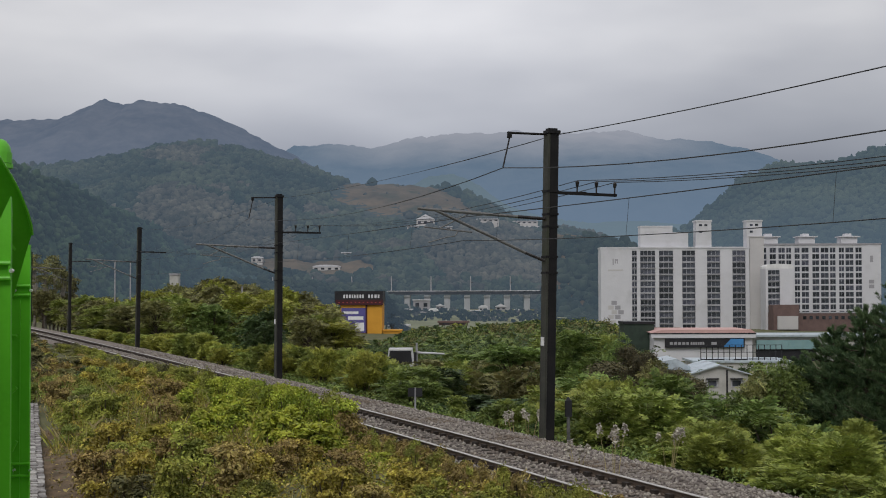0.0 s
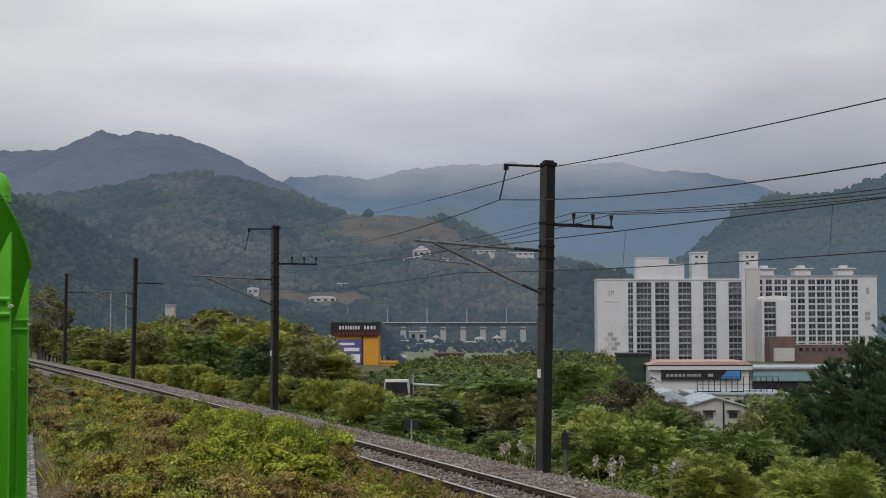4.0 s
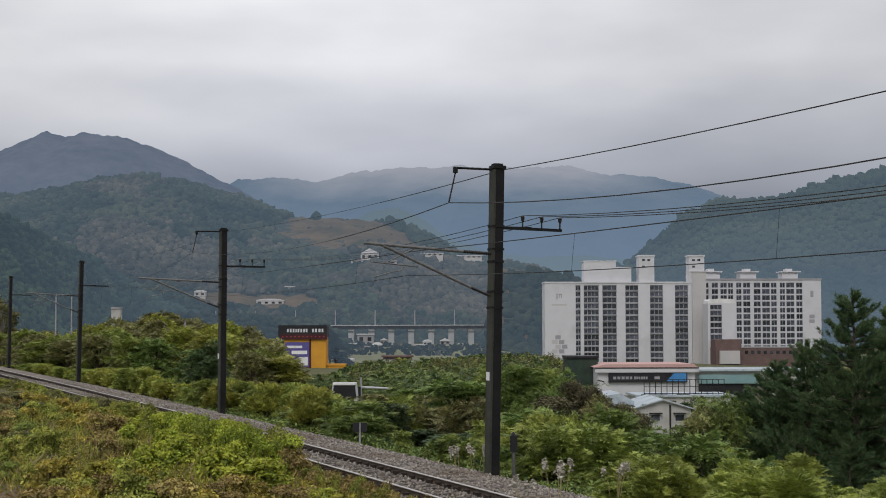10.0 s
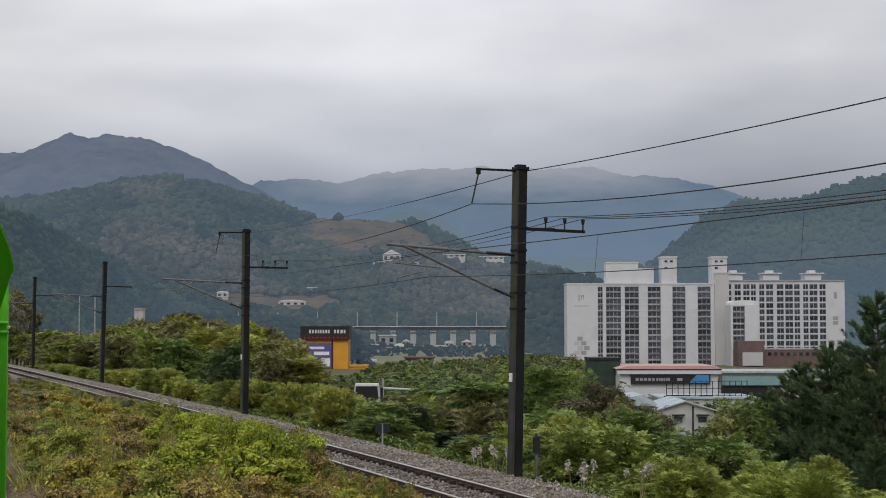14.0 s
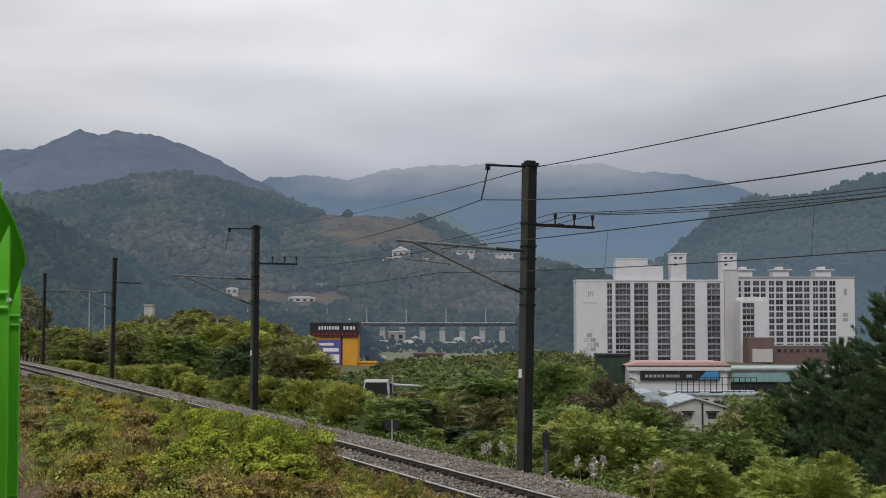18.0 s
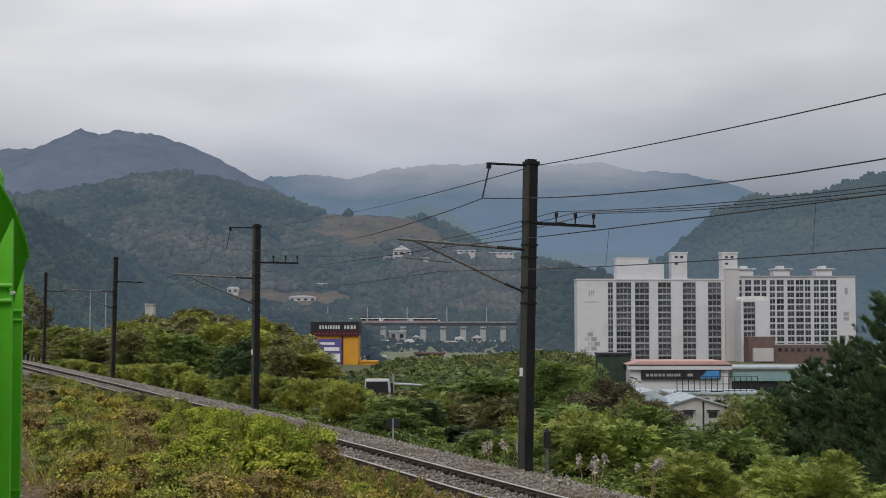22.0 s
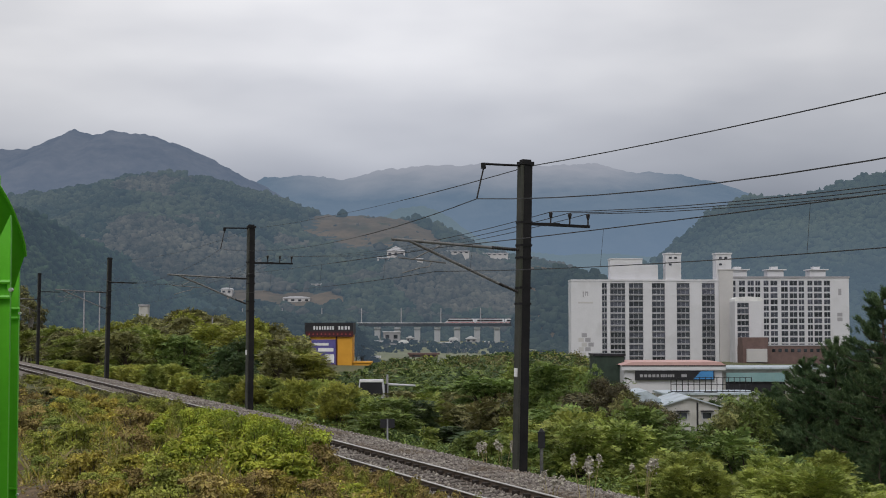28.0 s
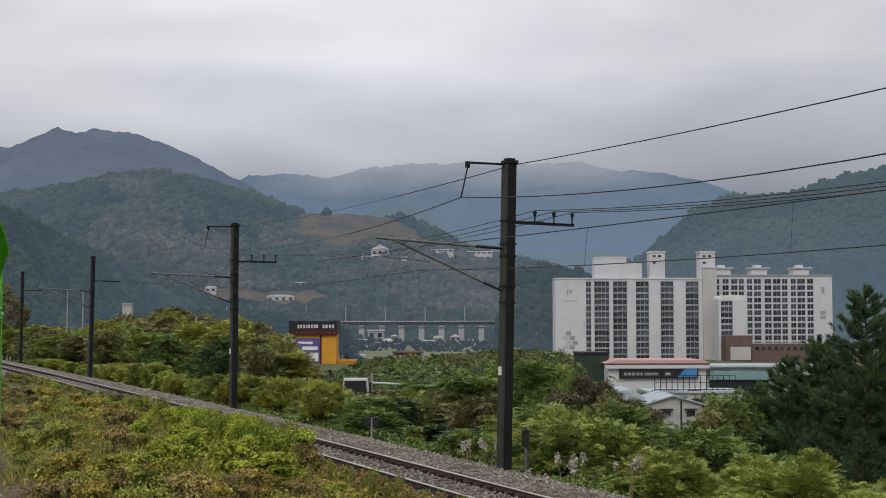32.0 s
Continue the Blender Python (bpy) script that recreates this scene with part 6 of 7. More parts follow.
strew(bank, spots(38, 112, 14, 175, 4.7, 8.6, 1.45, lambda x, y, s, n: x / y < -0.066), 39, "low shrubs along the valley side", 0.8, 1.2, LINE_BANK, True, 1.08, True)
low_bank = [shrub(46, "leaf_fresh", 2.4, 850, 0, "pale green low shrub", frond=0.32), shrub(47, "leaf_green", 2.4, 850, 0, "mid-green low shrub", frond=0.32), shrub(48, "leaf_dark", 2.4, 850, 0, "dark green low shrub", frond=0.34)]
strew(low_bank, spots(11, 34, 14, 60, 4.4, 11, 1.3, lambda x, y, s, n: shaded_bank(x, y)), 13, "low shrubs before the trees", 0.4, 0.62, LINE_TREES)
strew([shrub(58, "leaf_fresh", 1.7, 800, 0, "low pale green shrub", frond=0.25), shrub(59, "leaf_green", 1.8, 800, 0, "low mid-green shrub", frond=0.27), shrub(60, "leaf_fresh", 1.6, 800, 0, "low fresh green shrub", frond=0.25)], spots(47, 46, 2, 22, 4.6, 13, 1.0, lambda x, y, s, n: x / y < 0.17), 48, "low shrubs below the track", 0.6, 1.0, LINE_TREES)
strew([shrub(56, "leaf_dull", 2.6, 900, 0, "dull green leafy shrub", frond=0.42), shrub(57, "leaf_dull", 2.4, 850, 0, "dull olive shrub", frond=0.42)], spots(10, 50, 16, 90, 13, 26, 2.3, lambda x, y, s, n: x / y < 0.165), 12, "shrubs along the valley side", 0.9, 1.4, LINE_TREES)

oaks = [tree(61, "leaf_green", 7.0, 6.0, 2300, 0, "mid-green broad-leaved tree with feathered leaves", layered=True, frond=0.60), tree(62, "leaf_dark", 6.8, 5.8, 2300, 0, "dark green broad-leaved tree", layered=True, frond=0.55), tree(63, "leaf_green", 6.2, 5.6, 2200, 0, "mid-green broad-leaved tree with feathered leaves", layered=True, frond=0.58)]
strew(oaks, [(-1.2, 73, 1), (0.8, 69, 1), (3.2, 73, 1), (5.2, 68, 2), (7.2, 72, 1), (2.6, 80, 0), (9.2, 75, 2), (-0.6, 84, 1), (6.2, 84, 0), (10.6, 82, 1), (4.4, 62, 1), (1.6, 61, 1), (8.3, 66, 0), (-2, 96, 0), (1, 98, 1), (4, 97, 2), (7, 99, 1), (10, 97, 0), (-3, 108, 1), (0, 112, 2), (3, 110, 0), (6.5, 112, 1), (10, 110, 2), (13, 108, 0), (-1, 125, 2), (4, 126, 0), (9, 124, 1), (13, 122, 2), (11.5, 90, 1), (13.5, 93, 0)], 14, "trees below the track", 0.8, 1.1, LINE_TREES, True)
# half-bare trees: (x, y, height of the top)
BARE_TOPS = ((5.37, 54, 1.2), (6.1, 54.6, 1.6), (6.83, 54, 1.85), (7.55, 54.8, 1.75), (8.28, 54, 1.4), (8.7, 53.2, 0.9))
bare = [tree(71, "leaf_russet", 6.4, 4.4, 9000, 0.12, "reddish-brown half-bare tree")]
for n, (x, y, top) in enumerate(BARE_TOPS):
    foot = float(land(x, y))
    m = pose(x, y, foot - 0.05, 0, 0, 70 * n) @ Matrix.Diagonal((0.7, 0.7, (top - foot) / 6.2, 1))
    if n:
        copy_thing(bare[0], m)["group"] = "half-bare trees"
    else:
        bare[0].matrix_basis = m
        bare[0]["group"] = "half-bare trees"
screen = [tree(64, "leaf_dull", 5.5, 3.6, 1300, 0, "dull olive bushy tree", frond=0.36), tree(65, "leaf_green", 5.5, 3.6, 1300, 0, "dark green bushy tree", frond=0.36), tree(66, "leaf_russet", 5.5, 3.6, 9000, 0.075, "brown half-withered tree")]
# (bearing from the eye, distance, kind, rise of the top for each metre away)
SCREEN = ((0.104, 62, 1, -0.027), (0.110, 60, 2, -0.033), (0.117, 56, 2, -0.037), (0.123, 58, 2, -0.041), (0.129, 55, 0, -0.044), (0.136, 57, 2, -0.047), (0.142, 55, 2, -0.049), (0.148, 57, 0, -0.052), (0.154, 55, 2, -0.0565), (0.160, 56, 1, -0.061), (0.166, 54, 1, -0.067), (0.1715, 55, 0, -0.0735),
          (0.185, 55, 1, -0.066), (0.191, 57, 1, -0.061), (0.198, 55, 0, -0.052), (0.205, 57, 1, -0.048), (0.212, 55, 1, -0.047), (0.220, 57, 1, -0.043))
screen_used = set()
for n, (b, d, k, rise) in enumerate(SCREEN):
    foot = float(land(b * d, d))
    m = pose(b * d, d, foot - 0.05, 0, 0, 73 * n) @ Matrix.Diagonal((0.5, 0.5, (EYE_Z + rise * d - foot) / TALL[64 + k], 1))
    ob = copy_thing(screen[k], m) if k in screen_used else screen[k]
    screen_used.add(k)
    ob.matrix_basis = m
    ob["group"] = "bushy trees before the white house"
pines = [pine(81, 9.0, 9.6, 110000), pine(82, 7.6, 7.6, 70000), pine(83, 6.2, 6.0, 52000, "young dark green pine tree")]
for n, (x, y, k, top) in enumerate([(16.65, 55, 0, 5.05), (18.7, 56.5, 1, 4.4), (20.6, 54, 0, 4.8), (15.3, 56.5, 1, 2.7), (14.2, 57, 1, 2.0), (13.2, 58, 2, 1.2), (12.2, 59, 2, 0.6), (15.6, 52, 2, 1.2), (17.6, 51, 2, 2.0), (13.9, 54, 2, 0.2), (12.6, 56, 2, -0.4), (11.4, 60, 2, 0.0), (14.6, 54.5, 2, 0.9)]):
    rise = (top - float(land(x, y))) / (9.0, 7.6, 6.2)[k]
    m = pose(x, y, float(land(x, y)) - 0.05, 0, 0, 77 * n) @ Matrix.Diagonal((max(rise, 0.75), max(rise, 0.75), rise, 1))
    if n in (0, 1, 5):
        pines[k].matrix_basis = m
        pines[k]["group"] = "pines below the track"
    else:
        copy_thing(pines[k], m)["group"] = "pines below the track"
left_trees2 = [tree(88, "leaf_dull", 7.0, 5.0, 1600, 0, "thin olive-brown autumn tree", frond=0.5), tree(89, "leaf_olive", 7.0, 4.6, 1600, 0, "thin olive autumn tree", frond=0.5), tree(90, "leaf_dull", 7.0, 5.6, 1500, 0, "dull olive broad-leaved tree", layered=True, frond=0.6)]
left_trees = [tree(91, "leaf_dull", 7.0, 6.0, 1600, 0, "olive-brown autumn tree", frond=0.5), tree(92, "leaf_green", 6.4, 6.0, 1500, 0, "mid-green broad-leaved tree", layered=True, frond=0.65), tree(93, "leaf_fresh", 5.6, 5.2, 1300, 0, "yellow-green broad-leaved tree", layered=True, frond=0.6), tree(94, "leaf_dark", 6.4, 5.5, 5400, 0.18, "dark green broad-leaved tree"), tree(95, "leaf_olive", 6.0, 5.4, 1600, 0, "olive autumn tree", frond=0.5)]
strew(left_trees, spots(18, 80, 50, 200, 10, 44, 3.6, lambda x, y, s, n: not (abs(x / y + 0.046) < 0.024 and y < 143)), 19, "trees along the valley side", 0.7, 1.15, LINE_TREES)
# trees before the yellow building: (x, y, height of the top, breadth)
SHOP_TREES = ((-10.35, 110.0, 2.3, 0.8), (-11.2, 104.0, 1.9, 0.75), (-8.9, 108.0, 1.2, 0.65))
shade_tree = tree(87, "leaf_dull", 6.5, 4.6, 1600, 0, "dull olive bushy tree", frond=0.5)
for n, (x, y, top, wide) in enumerate(SHOP_TREES):
    foot = float(land(x, y))
    m = pose(x, y, foot - 0.05, 0, 0, 80 * n) @ Matrix.Diagonal((wide, wide, (top - foot) / 6.3, 1))
    ob = copy_thing(shade_tree, m) if n else shade_tree
    ob.matrix_basis = m
    ob["group"] = "bushy trees before the yellow building"
# foot_tree veils these trees in haze painted as emission
hazy = tree(70, "foot_tree", 7.0, 5.0, 1300, 0, "dark bluish-green tree beside the yellow building", frond=0.7)
for n, (b, d, rise) in enumerate(((-0.0590, 446, 0.000), (-0.0545, 450, -0.004), (-0.0505, 446, -0.011), (-0.0465, 452, -0.018), (-0.0425, 448, -0.024))):
    x, foot = b * d, float(land(b * d, d))
    m = pose(x, d, foot - 0.1, 0, 0, 66 * n) @ Matrix.Diagonal((1.3, 1.3, (3.7 + rise * d - foot) / 6.8, 1))
    ob = copy_thing(hazy, m) if n else hazy
    ob.matrix_basis = m
    ob["group"] = "trees beside the yellow building"
hedge = tree(69, "leaf_dark", 7.0, 5.0, 1300, 0, "dark green tree below the yellow building", frond=0.8)
for n in range(13):
    b, d = -0.094 + 0.0045 * n, 392 + 9 * (n % 3)
    foot = float(land(b * d, d))
    m = pose(b * d, d, foot - 0.1, 0, 0, 58 * n) @ Matrix.Diagonal((0.9, 0.9, (3.7 - (0.0305 + 0.0012 * (n % 4)) * d - foot) / 6.8, 1))
    ob = copy_thing(hedge, m) if n else hedge
    ob.matrix_basis = m
    ob["group"] = "trees below the yellow building"
strew(left_trees2, spots(28, 64, 56, 190, 14, 46, 3.8, lambda x, y, s, n: x / y < -0.085), 29, "taller trees along the valley side", 0.8, 1.3, LINE_TREES, True, 1.03, True)
# dark trees close to the track: (x, y, height of the top, breadth)
dusk = tree(86, "leaf_dark", 6.0, 4.8, 1700, 0, "dark green dense tree", layered=True, frond=0.5)
for n, (x, y, top, wide) in enumerate(((-12.5, 87.0, 2.3, 0.5), (-12.0, 88.0, 2.8, 0.55), (-11.5, 85.0, 2.0, 0.5))):
    foot = float(land(x, y))
    m = pose(x, y, foot - 0.05, 0, 0, 73 * n) @ Matrix.Diagonal((wide, wide, (top - foot) / 5.8, 1))
    ob = copy_thing(dusk, m) if n else dusk
    ob.matrix_basis = m
    ob["group"] = "dark trees beside the track"
strew([tree(98, "leaf_dull", 6.0, 5.0, 1600, 0, "olive-brown autumn tree", frond=0.5), tree(99, "leaf_fresh", 5.6, 5.0, 1300, 0, "yellow-green broad-leaved tree", layered=True, frond=0.6)], spots(48, 60, 70, 240, 7.5, 30, 3.4, lambda x, y, s, n: x / y < -0.185), 49, "trees beside the far bend", 0.8, 1.2, LINE_TREES, True, 0.9, True)
birches = [tree(96, "leaf_dull", 8.5, 4.0, 2600, 0.15, "thin half-bare tree with pale trunk", "pale_bark"), tree(97, "leaf_dull", 8.0, 4.0, 2800, 0.15, "thin half-bare tree with pale trunk", "pale_bark")]
birch_copies = [copy_thing(birches[n % 2], Matrix()) for n in range(8)]
for n, (b, d, rise) in enumerate(((-0.322, 214, 0.017), (-0.311, 222, 0.022), (-0.302, 212, 0.027), (-0.294, 224, 0.029), (-0.287, 214, 0.026), (-0.281, 226, 0.028), (-0.275, 216, 0.021), (-0.268, 224, 0.012))):
    foot = float(land(b * d, d))
    birch_copies[n].matrix_basis = pose(b * d, d, foot - 0.1, 0, 0, 61 * n) @ Matrix.Diagonal((1.1, 1.1, (EYE_Z + rise * d - foot) / TALL[96 + n % 2], 1))
    birch_copies[n]["group"] = "tall pale-trunked trees at the far bend"
strew(birches, spots(20, 18, 140, 240, -12, 14, 4.0, lambda x, y, s, n: n > 7 or n < -6), 21, "pale-trunked trees beside the track", 0.9, 1.2, LINE_TREES)


def valley_woods():
    """Trees of the valley floor, too far off to pick apart."""
    rng = np.random.default_rng(35)
    # foot_tree and hill_tree_autumn bring their painted haze, as emission, to the farthest trees
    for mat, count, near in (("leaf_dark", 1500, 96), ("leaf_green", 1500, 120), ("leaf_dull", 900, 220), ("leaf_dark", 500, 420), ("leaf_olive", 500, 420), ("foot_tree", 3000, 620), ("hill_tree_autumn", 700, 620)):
        pts, ways, sizes, fronds = [], [], [], []
        for _ in range(count):
            y = near * (940 / near) ** rng.random()
            x = y * rng.uniform(-0.34, 0.34)
            if to_track(x, y)[1] < 30 or (120 < y < 165 and 12 < x < 32) or (190 < y < 270 and 24 < x < 78) or (415 < y < 436 and -40 < x < -16) or (622 < y < 700 and 55 < x < 200) or (y < 143 and -0.075 < x / y < -0.022) or (y < 100 and 0.14 < x / y < 0.21):
                continue
            if y < 145 and rng.random() < 0.6:
                continue
            if y > 560 and -0.066 < x / y < 0.06 and (mat.startswith("leaf") or rng.random() < 0.5):
                continue
            h = min(rng.uniform(2.5, 7.5) if y > 262 else rng.uniform(3.0, 8.5), room(x, y, LINE_TREES if y < 145 else LINE_VALLEY if y < 262 else LINE_FAR if y < 450 else [(-1, -0.0155), (-0.075, -0.0155), (-0.06, -0.027), (0.0, -0.026), (0.04, -0.0185), (0.08, -0.018), (0.085, -0.030), (1, -0.030)]) * rng.uniform(0.6, 1.0))
            if y > 560 and -0.066 < x / y < 0.06:
                h = rng.uniform(0.9, 2.8)
            if h < 0.9:
                continue
            z = float(land(x, y))
            r = h * rng.uniform(0.4, 0.6)
            k = (42 if y < 170 else 24) if y < 270 else 110
            lobes = [(x, y, z + h * 0.32, r, r, h * 0.3)]
            for _k in range(6):
                w, q = rng.uniform(0, 6.28), r * rng.uniform(0.3, 0.5)
                lobes.append((x + r * 0.7 * math.cos(w), y + r * 0.7 * math.sin(w), z + h * rng.uniform(0.4, 0.82), q, q, q * 0.75))
            p, d = crown_points(rng, lobes, k)
            if y < 270:
                V, F = frond_arrays(rng, p, d, 0.65 if y < 170 else 1.0)
                fronds.append(V)
                continue
            pts.append(p)
            ways.append(d)
            sizes.append(np.full(k, 0.06 + 0.0009 * y))
        p, d, s = np.concatenate(pts), np.concatenate(ways), np.concatenate(sizes)
        V, F = leaf_arrays(rng, p, d, s, 1.4)
        if fronds:
            more = np.concatenate(fronds)
            k = len(V) + np.arange(len(more) // 4)[:, None] * 4
            V, F = np.concatenate([V, more]), np.concatenate([F, np.concatenate([k + [0, 1, 2], k + [0, 2, 3]], 1).reshape(-1, 3)])
        solid("valley_trees", array_mesh("valley_trees", V, F, M[mat]), "", label="trees and thickets on the valley floor", kind="stuff", category="woods")


valley_woods()


# low growth over the strip, as one mesh
def low_growth():
    rng = np.random.default_rng(77)
    out = []
    for mat, count, s0, s1, n0, n1, size in (("leaf_olive", 17000, -10, 50, -14, -2.2, 0.05), ("leaf_yellow", 15000, -10, 40, -14, -2.2, 0.05), ("leaf_ochre", 17000, -10, 50, -14, -2.2, 0.05), ("leaf_brown", 14000, -10, 40, -14, -2.7, 0.05), ("leaf_green", 26000, -8, 60, 3.7, 9, 0.07)):
        s = s0 + (s1 - s0) * rng.random(count) ** 1.3
        n = rng.uniform(n0, n1, count)
        x, y, _ = to_world(s, n)
        ok = x > -7.85 - 0.2987 * (y - 27.1) + np.where(y < 38, 0.25 if mat == "leaf_brown" else 1.3, 0.5)
        x, y, n = x[ok], y[ok], n[ok]
        count = len(x)
        z = land(x, y) + rng.random(count) ** 1.6 * (0.12 + 0.35 * vnoise(x * 0.8, y * 0.8, 3)) * np.clip((np.abs(n + 0.75) - 1.4) * 0.55, 0.15, 1)
        V, F = leaf_arrays(rng, np.stack([x, y, z], -1), np.tile([0, 0, 0.6], (count, 1)), size, 2.0)
        solid("low_growth", array_mesh("low_growth", V, F, M[mat]), "", label="tangled low weeds and grass", kind="stuff", category="weeds")


low_growth()


def grass_blades():
    """Upright blades and thin stems among the weeds."""
    rng = np.random.default_rng(91)
    for mat, count, tall in (("leaf_olive", 22000, 0.75), ("straw", 12000, 0.85), ("leaf_ochre", 14000, 0.75), ("leaf_yellow", 14000, 0.7)):
        s = -8 + 56 * rng.random(count) ** 1.3
        n = rng.uniform(-14, -2.7, count)
        x, y, _ = to_world(s, n)
        clump = vnoise(x * 1.3, y * 1.3, 8)
        ok = (x > -7.85 - 0.2987 * (y - 27.1) + np.where(y < 33, 1.0, 0.4)) & (clump > 0.35) & (y > 21)
        x, y, n, clump = x[ok], y[ok], n[ok], clump[ok]
        k = len(x)
        h = tall * rng.uniform(0.4, 1.1, k) * clump * np.clip((y - 23) / 13, 0.2, 1) * np.clip((-n - 2.0) * 0.5, 0.2, 1)
        p = np.stack([x, y, land(x, y)], -1)
        lean = rng.normal(0, 0.25, (k, 3)) * h[:, None]
        lean[:, 2] = h
        w = rng.normal(0, 1, (k, 3)) * [1, 1, 0]
        w = w / np.linalg.norm(w, axis=1)[:, None] * 0.006
        V = np.stack([p - w, p + w, p + lean * 0.6 + w, p + lean * [1.3, 1.3, 1]], 1).reshape(-1, 3)
        q = np.arange(k)[:, None] * 4
        F = np.concatenate([q + [0, 1, 2], q + [0, 2, 3]], 1).reshape(-1, 3)
        solid("grass", array_mesh("grass", V, F, M[mat]), "", label="upright grass blades and thin stems", kind="stuff", category="grass")


grass_blades()


def dry_stalks():
    """Pale dead weed stalks that stand up beside the ballast."""
    rng = random.Random(5)
    for x, y, h in ((3.1, 30.6, 1.5), (2.55, 33.2, 0.9), (1.9, 42.6, 0.9), (1.5, 43.0, 0.8), (4.9, 35.2, 1.1)):
        ob = thing("dry_weed", (x, y, float(land(x, y)) + 0.02), label="pale dead weed stalks by the ballast", category="weed", group="dead weeds")
        for k in range(5):
            dx, dy, top = rng.uniform(-0.2, 0.2), rng.uniform(-0.2, 0.2), h * rng.uniform(0.8, 1.0)
            part("stalk", Geo().tube([(dx * 0.3, dy * 0.3, -0.1), (dx, dy, h * 0.6), (dx * 1.6, dy * 1.5, top)], [0.009, 0.007, 0.004], 4), "straw", ob)
            part("seed_head", foliage("seed_head", [(dx * 1.5, dy * 1.4, top * 0.93, 0.07, 0.07, 0.16)], 40, 0.05, "plume", int(h * 100) + k), "plume", ob, kind="stuff")


dry_stalks()


# ---- trackside signs and the cable trough ----
def trackside():
    a = thing("trackside_sign", (-1.79, 53.6, -0.5), label="small black two-part board on a white post", category="sign")
    part("post", Geo().tube([(0, 0, -0.2), (0, 0, 0.74)], 0.032, 8), "apt_grey", a)
    for x in (-0.26, 0.03):
        part("board", Geo().box(x, x + 0.23, -0.06, -0.03, 0.42, 0.74), "black", a)
    b = thing("trackside_marker", (2.98, 42.2, -0.55), label="dark marker lamp head on a grey post", category="sign")
    part("post", Geo().tube([(0, 0, -0.2), (0, 0, 0.75)], 0.05, 8), "arm", b)
    part("head", Geo().box(-0.1, 0.1, -0.08, 0.08, 0.70, 1.16, 0.02).tube([(0, 0, 1.16), (0, 0, 1.26)], [0.08, 0.02], 8), "black", b)
    c = thing("cable_trough", (-7.83, 27.1, 0.05), math.degrees(math.atan2(0.958, -0.2862)) - 90, label="pale concrete cable trough with separate lids", category="cable trough")
    part("channel", Geo().box(-0.135, 0.135, -16, 30, -0.2, 0.09), "trough", c)
    rng = random.Random(8)
    lids = []
    for k in range(6):
        g = Geo().box(-0.062, 0.062, -0.115, 0.115, 0.08, 0.125 + 0.012 * (k % 3), 0.014)
        lids.append(g.mesh("lid", M["trough"]))
    for k in range(148):
        for x in (-0.068, 0.068):
            part("lid", rng.choice(lids), "trough", c, at=(x + rng.uniform(-0.014, 0.014), -5 + k * 0.245, rng.uniform(-0.015, 0.012), rng.uniform(-3, 3), rng.uniform(-4, 4), rng.uniform(-6, 6)))
    gx, gy = np.meshgrid(np.linspace(0.16, 1.9, 26), np.linspace(16, 39, 190))
    px = trough_x(gy) + gx
    pz = land(px, gy) + 0.07 * fbm(px * 3, gy * 3, 4) + 0.03 * vnoise(px * 11, gy * 11, 6) - 0.02 - 0.10 * np.clip((gx - 1.4) / 0.5, 0, 1)
    i = np.arange(25)[None, :] + np.arange(189)[:, None] * 26
    f = np.stack([i, i + 1, i + 27, i + 26], -1).reshape(-1, 4)
    solid("soil_path", array_mesh("soil_path", np.stack([px, gy, pz], -1).reshape(-1, 3), f, M["path"], True), "", label="bare brown soil beside the trough", kind="structure")


trackside()


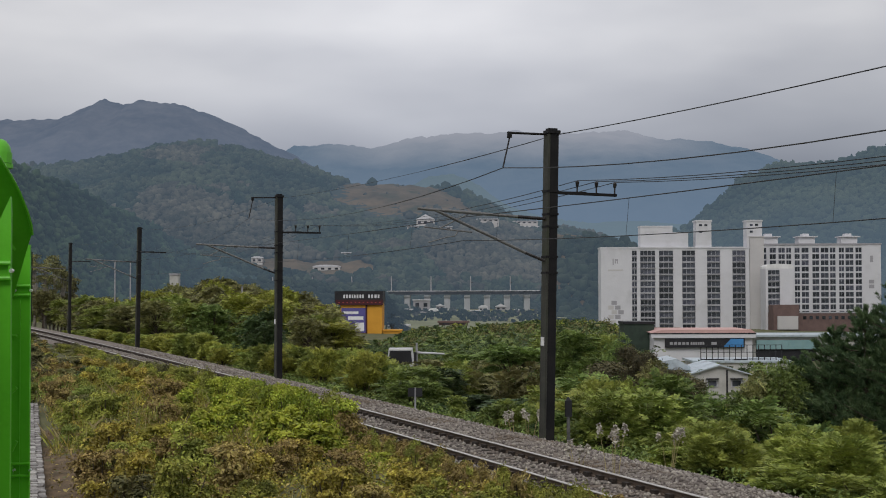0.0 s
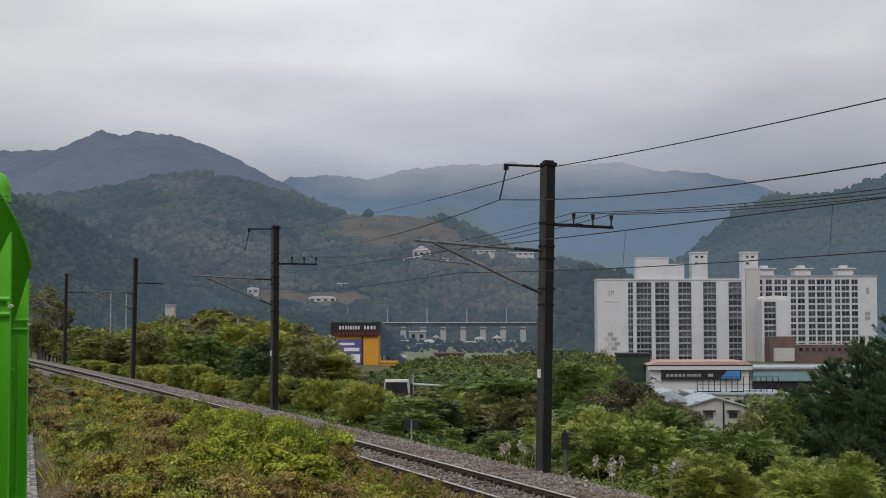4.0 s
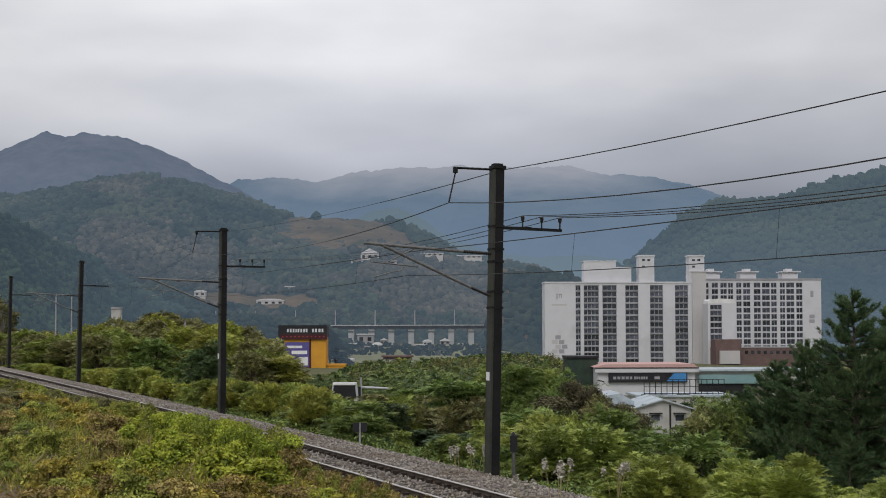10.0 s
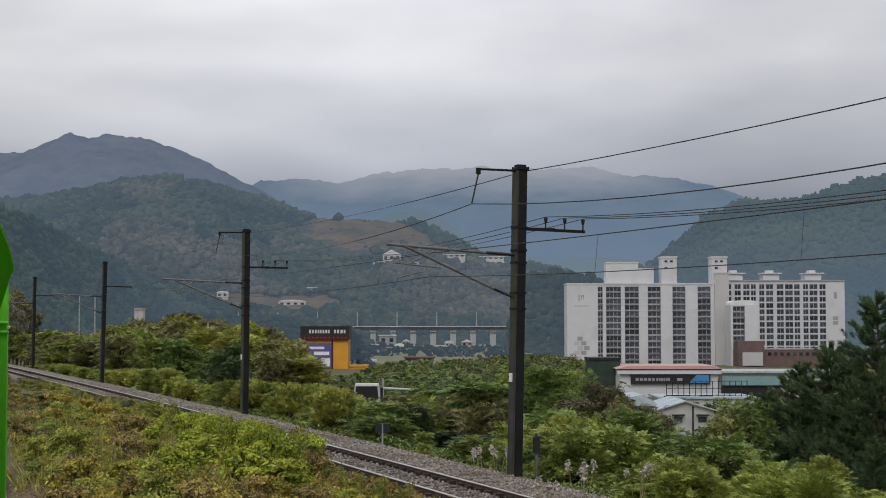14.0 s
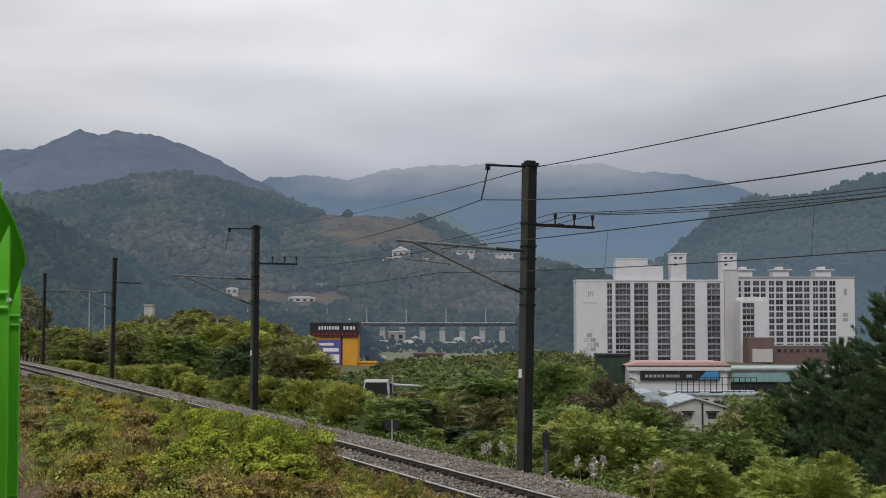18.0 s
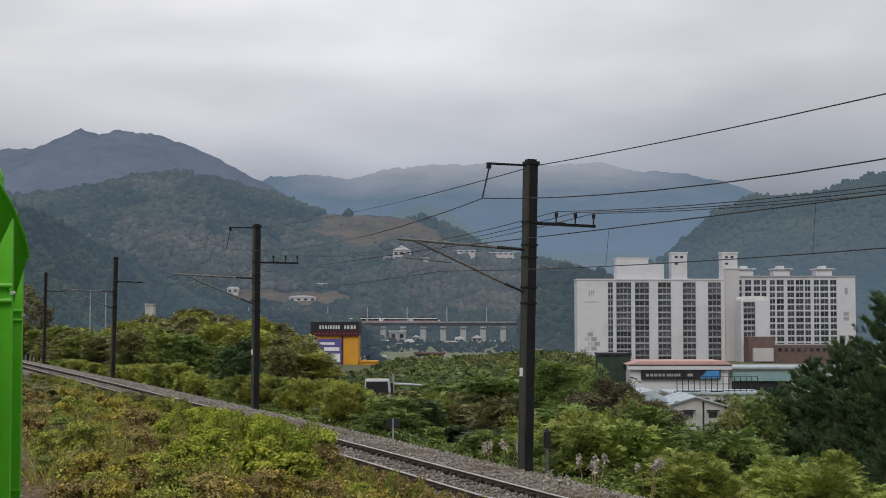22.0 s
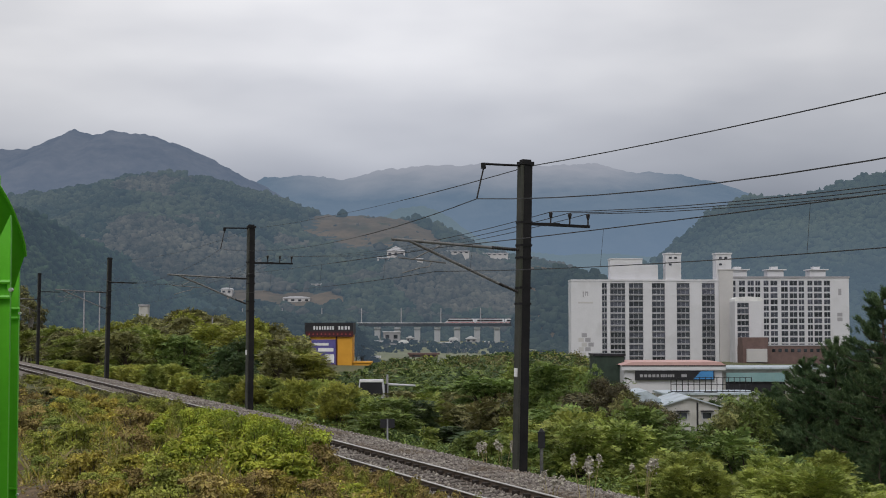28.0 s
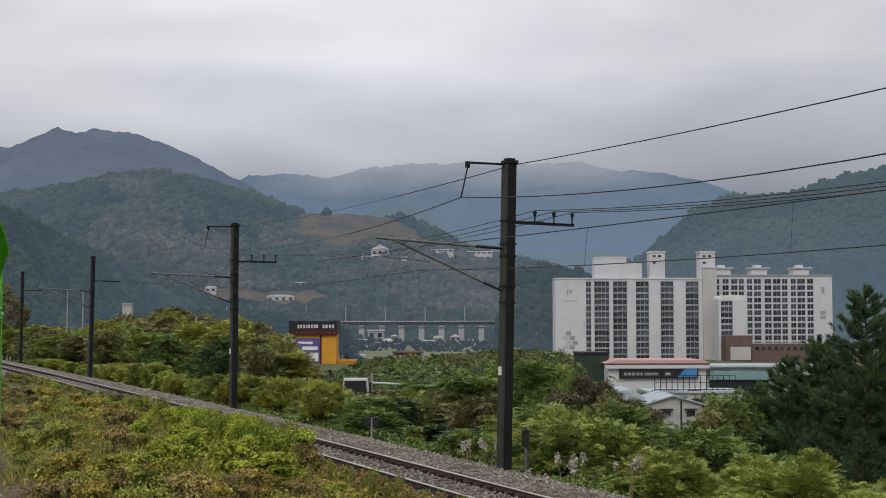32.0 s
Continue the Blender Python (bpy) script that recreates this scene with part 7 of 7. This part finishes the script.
# ---- the green wagon at the camera's side ----
def green_wagon():
    """Its posts stand out from the side wall towards the field; the wall itself runs back past the camera."""
    w = thing("freight_wagon", (0, 0, 0), label="bright green painted steel wagon with posts and clamps", category="train wagon")

    def wall_x(y):
        return -1.30 - 0.2755 * (y - 4.4)
    g = Geo()
    g.add([(wall_x(y) - off, y, z) for y, off in ((2.0, 0.32), (6.9, 0.10), (6.9, 0.18), (2.0, 0.40)) for z in (0.9, 4.0)],
          [(0, 2, 3, 1), (2, 4, 5, 3), (4, 6, 7, 5), (6, 0, 1, 7), (1, 3, 5, 7), (0, 6, 4, 2)])
    part("side_wall", g, "green", w)
    a = part("post", Geo().prism([(-1.75, 0.9), (-1.289, 0.9), (-1.289, 3.98), (-1.291, 4.024), (-1.325, 3.95), (-1.354, 3.892), (-1.40, 3.80), (-1.75, 3.1)], 4.4, 4.415), "green", w)
    part("fold", Geo().box(-1.335, -1.331, 4.392, 4.402, 0.9, 3.75), "green", a)
    b = part("post", Geo().box(-2.05, -1.880, 6.58, 6.60, 0.9, 3.95), "green", w)
    part("fold", Geo().box(-1.925, -1.921, 6.573, 6.585, 0.9, 3.7), "green", b)
    def lean(x, z, y0=5.6):
        """A point of the gusset's outline, on a plate that leans over at its top."""
        y = y0 - 1.1 * (z - 3.9)
        return (x * y / 5.6, y, 3.72 + (z - 3.72) * y / 5.6)
    outline = [(-2.1, 3.7), (-1.66, 3.7), (-1.60, 3.90), (-1.582, 3.957), (-1.585, 3.993), (-1.60, 4.048), (-1.63, 4.124), (-1.656, 4.175), (-1.722, 4.283), (-1.766, 4.338), (-1.86, 4.44), (-2.1, 4.6)]
    k = len(outline)
    g = Geo().add([lean(x, z) for x, z in outline] + [lean(x, z, 5.63) for x, z in outline], [tuple(range(k)), tuple(range(2 * k - 1, k - 1, -1))] + [((i + 1) % k, i, i + k, (i + 1) % k + k) for i in range(k)])
    hood = part("gusset", g, "green", w, "curved green gusset plate")
    part("rim", Geo().tube([lean(x + 0.002, z, 5.595) for x, z in outline[3:-1]], 0.006, 6), "green", hood)
    part("brace", Geo().tube([lean(-1.70, 3.99, 5.59), lean(-1.65, 3.90, 5.59)], 0.008, 6), "green", hood)
    pipe = part("vent_pipe", Geo().tube([(-2.155, 7.0, 2.0), (-2.155, 7.0, 4.40)], 0.048, 14).tube([(-2.155, 7.0, 4.355), (-2.155, 7.0, 4.405)], 0.060, 14), "green", w)
    part("collar", Geo().tube([(-2.155, 7.0, 4.33), (-2.155, 7.0, 4.352)], 0.064, 14), "green", pipe)
    part("dome_cap", Geo().dome(-2.155, 7.0, 4.405, 0.056, 0.068, 14, 5), "green", pipe, smooth=True)
    for post, x0, x1, y, pairs in ((a, -1.42, -1.284, 4.4, ((3.823, 3.778), (2.3, 2.25))), (b, -1.955, -1.872, 6.58, ((3.766, 3.724), (2.97, 2.917), (2.1, 2.05)))):
        for z1, z0 in pairs:
            for z in (z0, z1):
                c = part("clamp", Geo().tube([(x0, y - 0.012, z), (x1, y - 0.012, z)], 0.0075, 8), "green", post)
            m = (z0 + z1) / 2
            for ex in (x0, x1 - 0.008):
                part("clamp_end", Geo().box(ex, ex + 0.006, y - 0.016, y, z0 + 0.006, z1 - 0.006), "green", c)
            for bx in (x0 + 0.012, x1 + 0.002):
                part("bolt", Geo().tube([(bx, y - 0.022, m), (bx, y - 0.004, m)], 0.006, 8), "zinc", c)
    for x, y, z, dz in ((-1.943, 6.575, 3.542, 0.0), (-1.943, 6.575, 3.30, 0.012), (-1.942, 6.575, 3.049, 0.024), (-1.344, 4.395, 3.591, 0.002), (-1.342, 4.395, 3.348, 0.012)):
        part("stud", Geo().tube([(x - 0.012, y - 0.015, z - dz), (x + 0.012, y - 0.015, z + dz)], 0.007, 6), "green", w)
    def block(z0, z1, near, far, y0=2.0, y1=6.85):
        """A block of the wagon's body behind its side wall, near to far metres from the wall's line."""
        plan = [(wall_x(y0) - near, y0), (wall_x(y1) - near, y1), (wall_x(y1) - far, y1), (wall_x(y0) - far, y0)]
        return Geo().add([(x, y, z) for z in (z0, z1) for x, y in plan], [(3, 2, 1, 0), (4, 5, 6, 7), (0, 1, 5, 4), (1, 2, 6, 5), (2, 3, 7, 6), (3, 0, 4, 7)])
    part("body", block(0.96, 3.85, 0.42, 2.9), "green", w)
    part("roof", block(3.85, 3.98, 0.42, 2.95), "green", w)
    part("underframe", block(0.62, 0.95, 0.45, 2.85), "black", w)
    for y in (3.0, 5.8):
        for off in (0.85, 2.3):
            x = wall_x(y) - off
            part("wheel", Geo().tube([(x - 0.06, y, 0.40), (x + 0.06, y, 0.40)], 0.43, 16), "tyre", w)


green_wagon()


def motions():
    # the train keeps a steady pace along the viaduct
    for car, off in TRAIN:
        walk(car, [(0.0, pose(-45.3 + 14.6 * (0 - 19) + off, 1000, 3.12)), (32.0, pose(-45.3 + 14.6 * (32 - 19) + off, 1000, 3.12))])


motions()
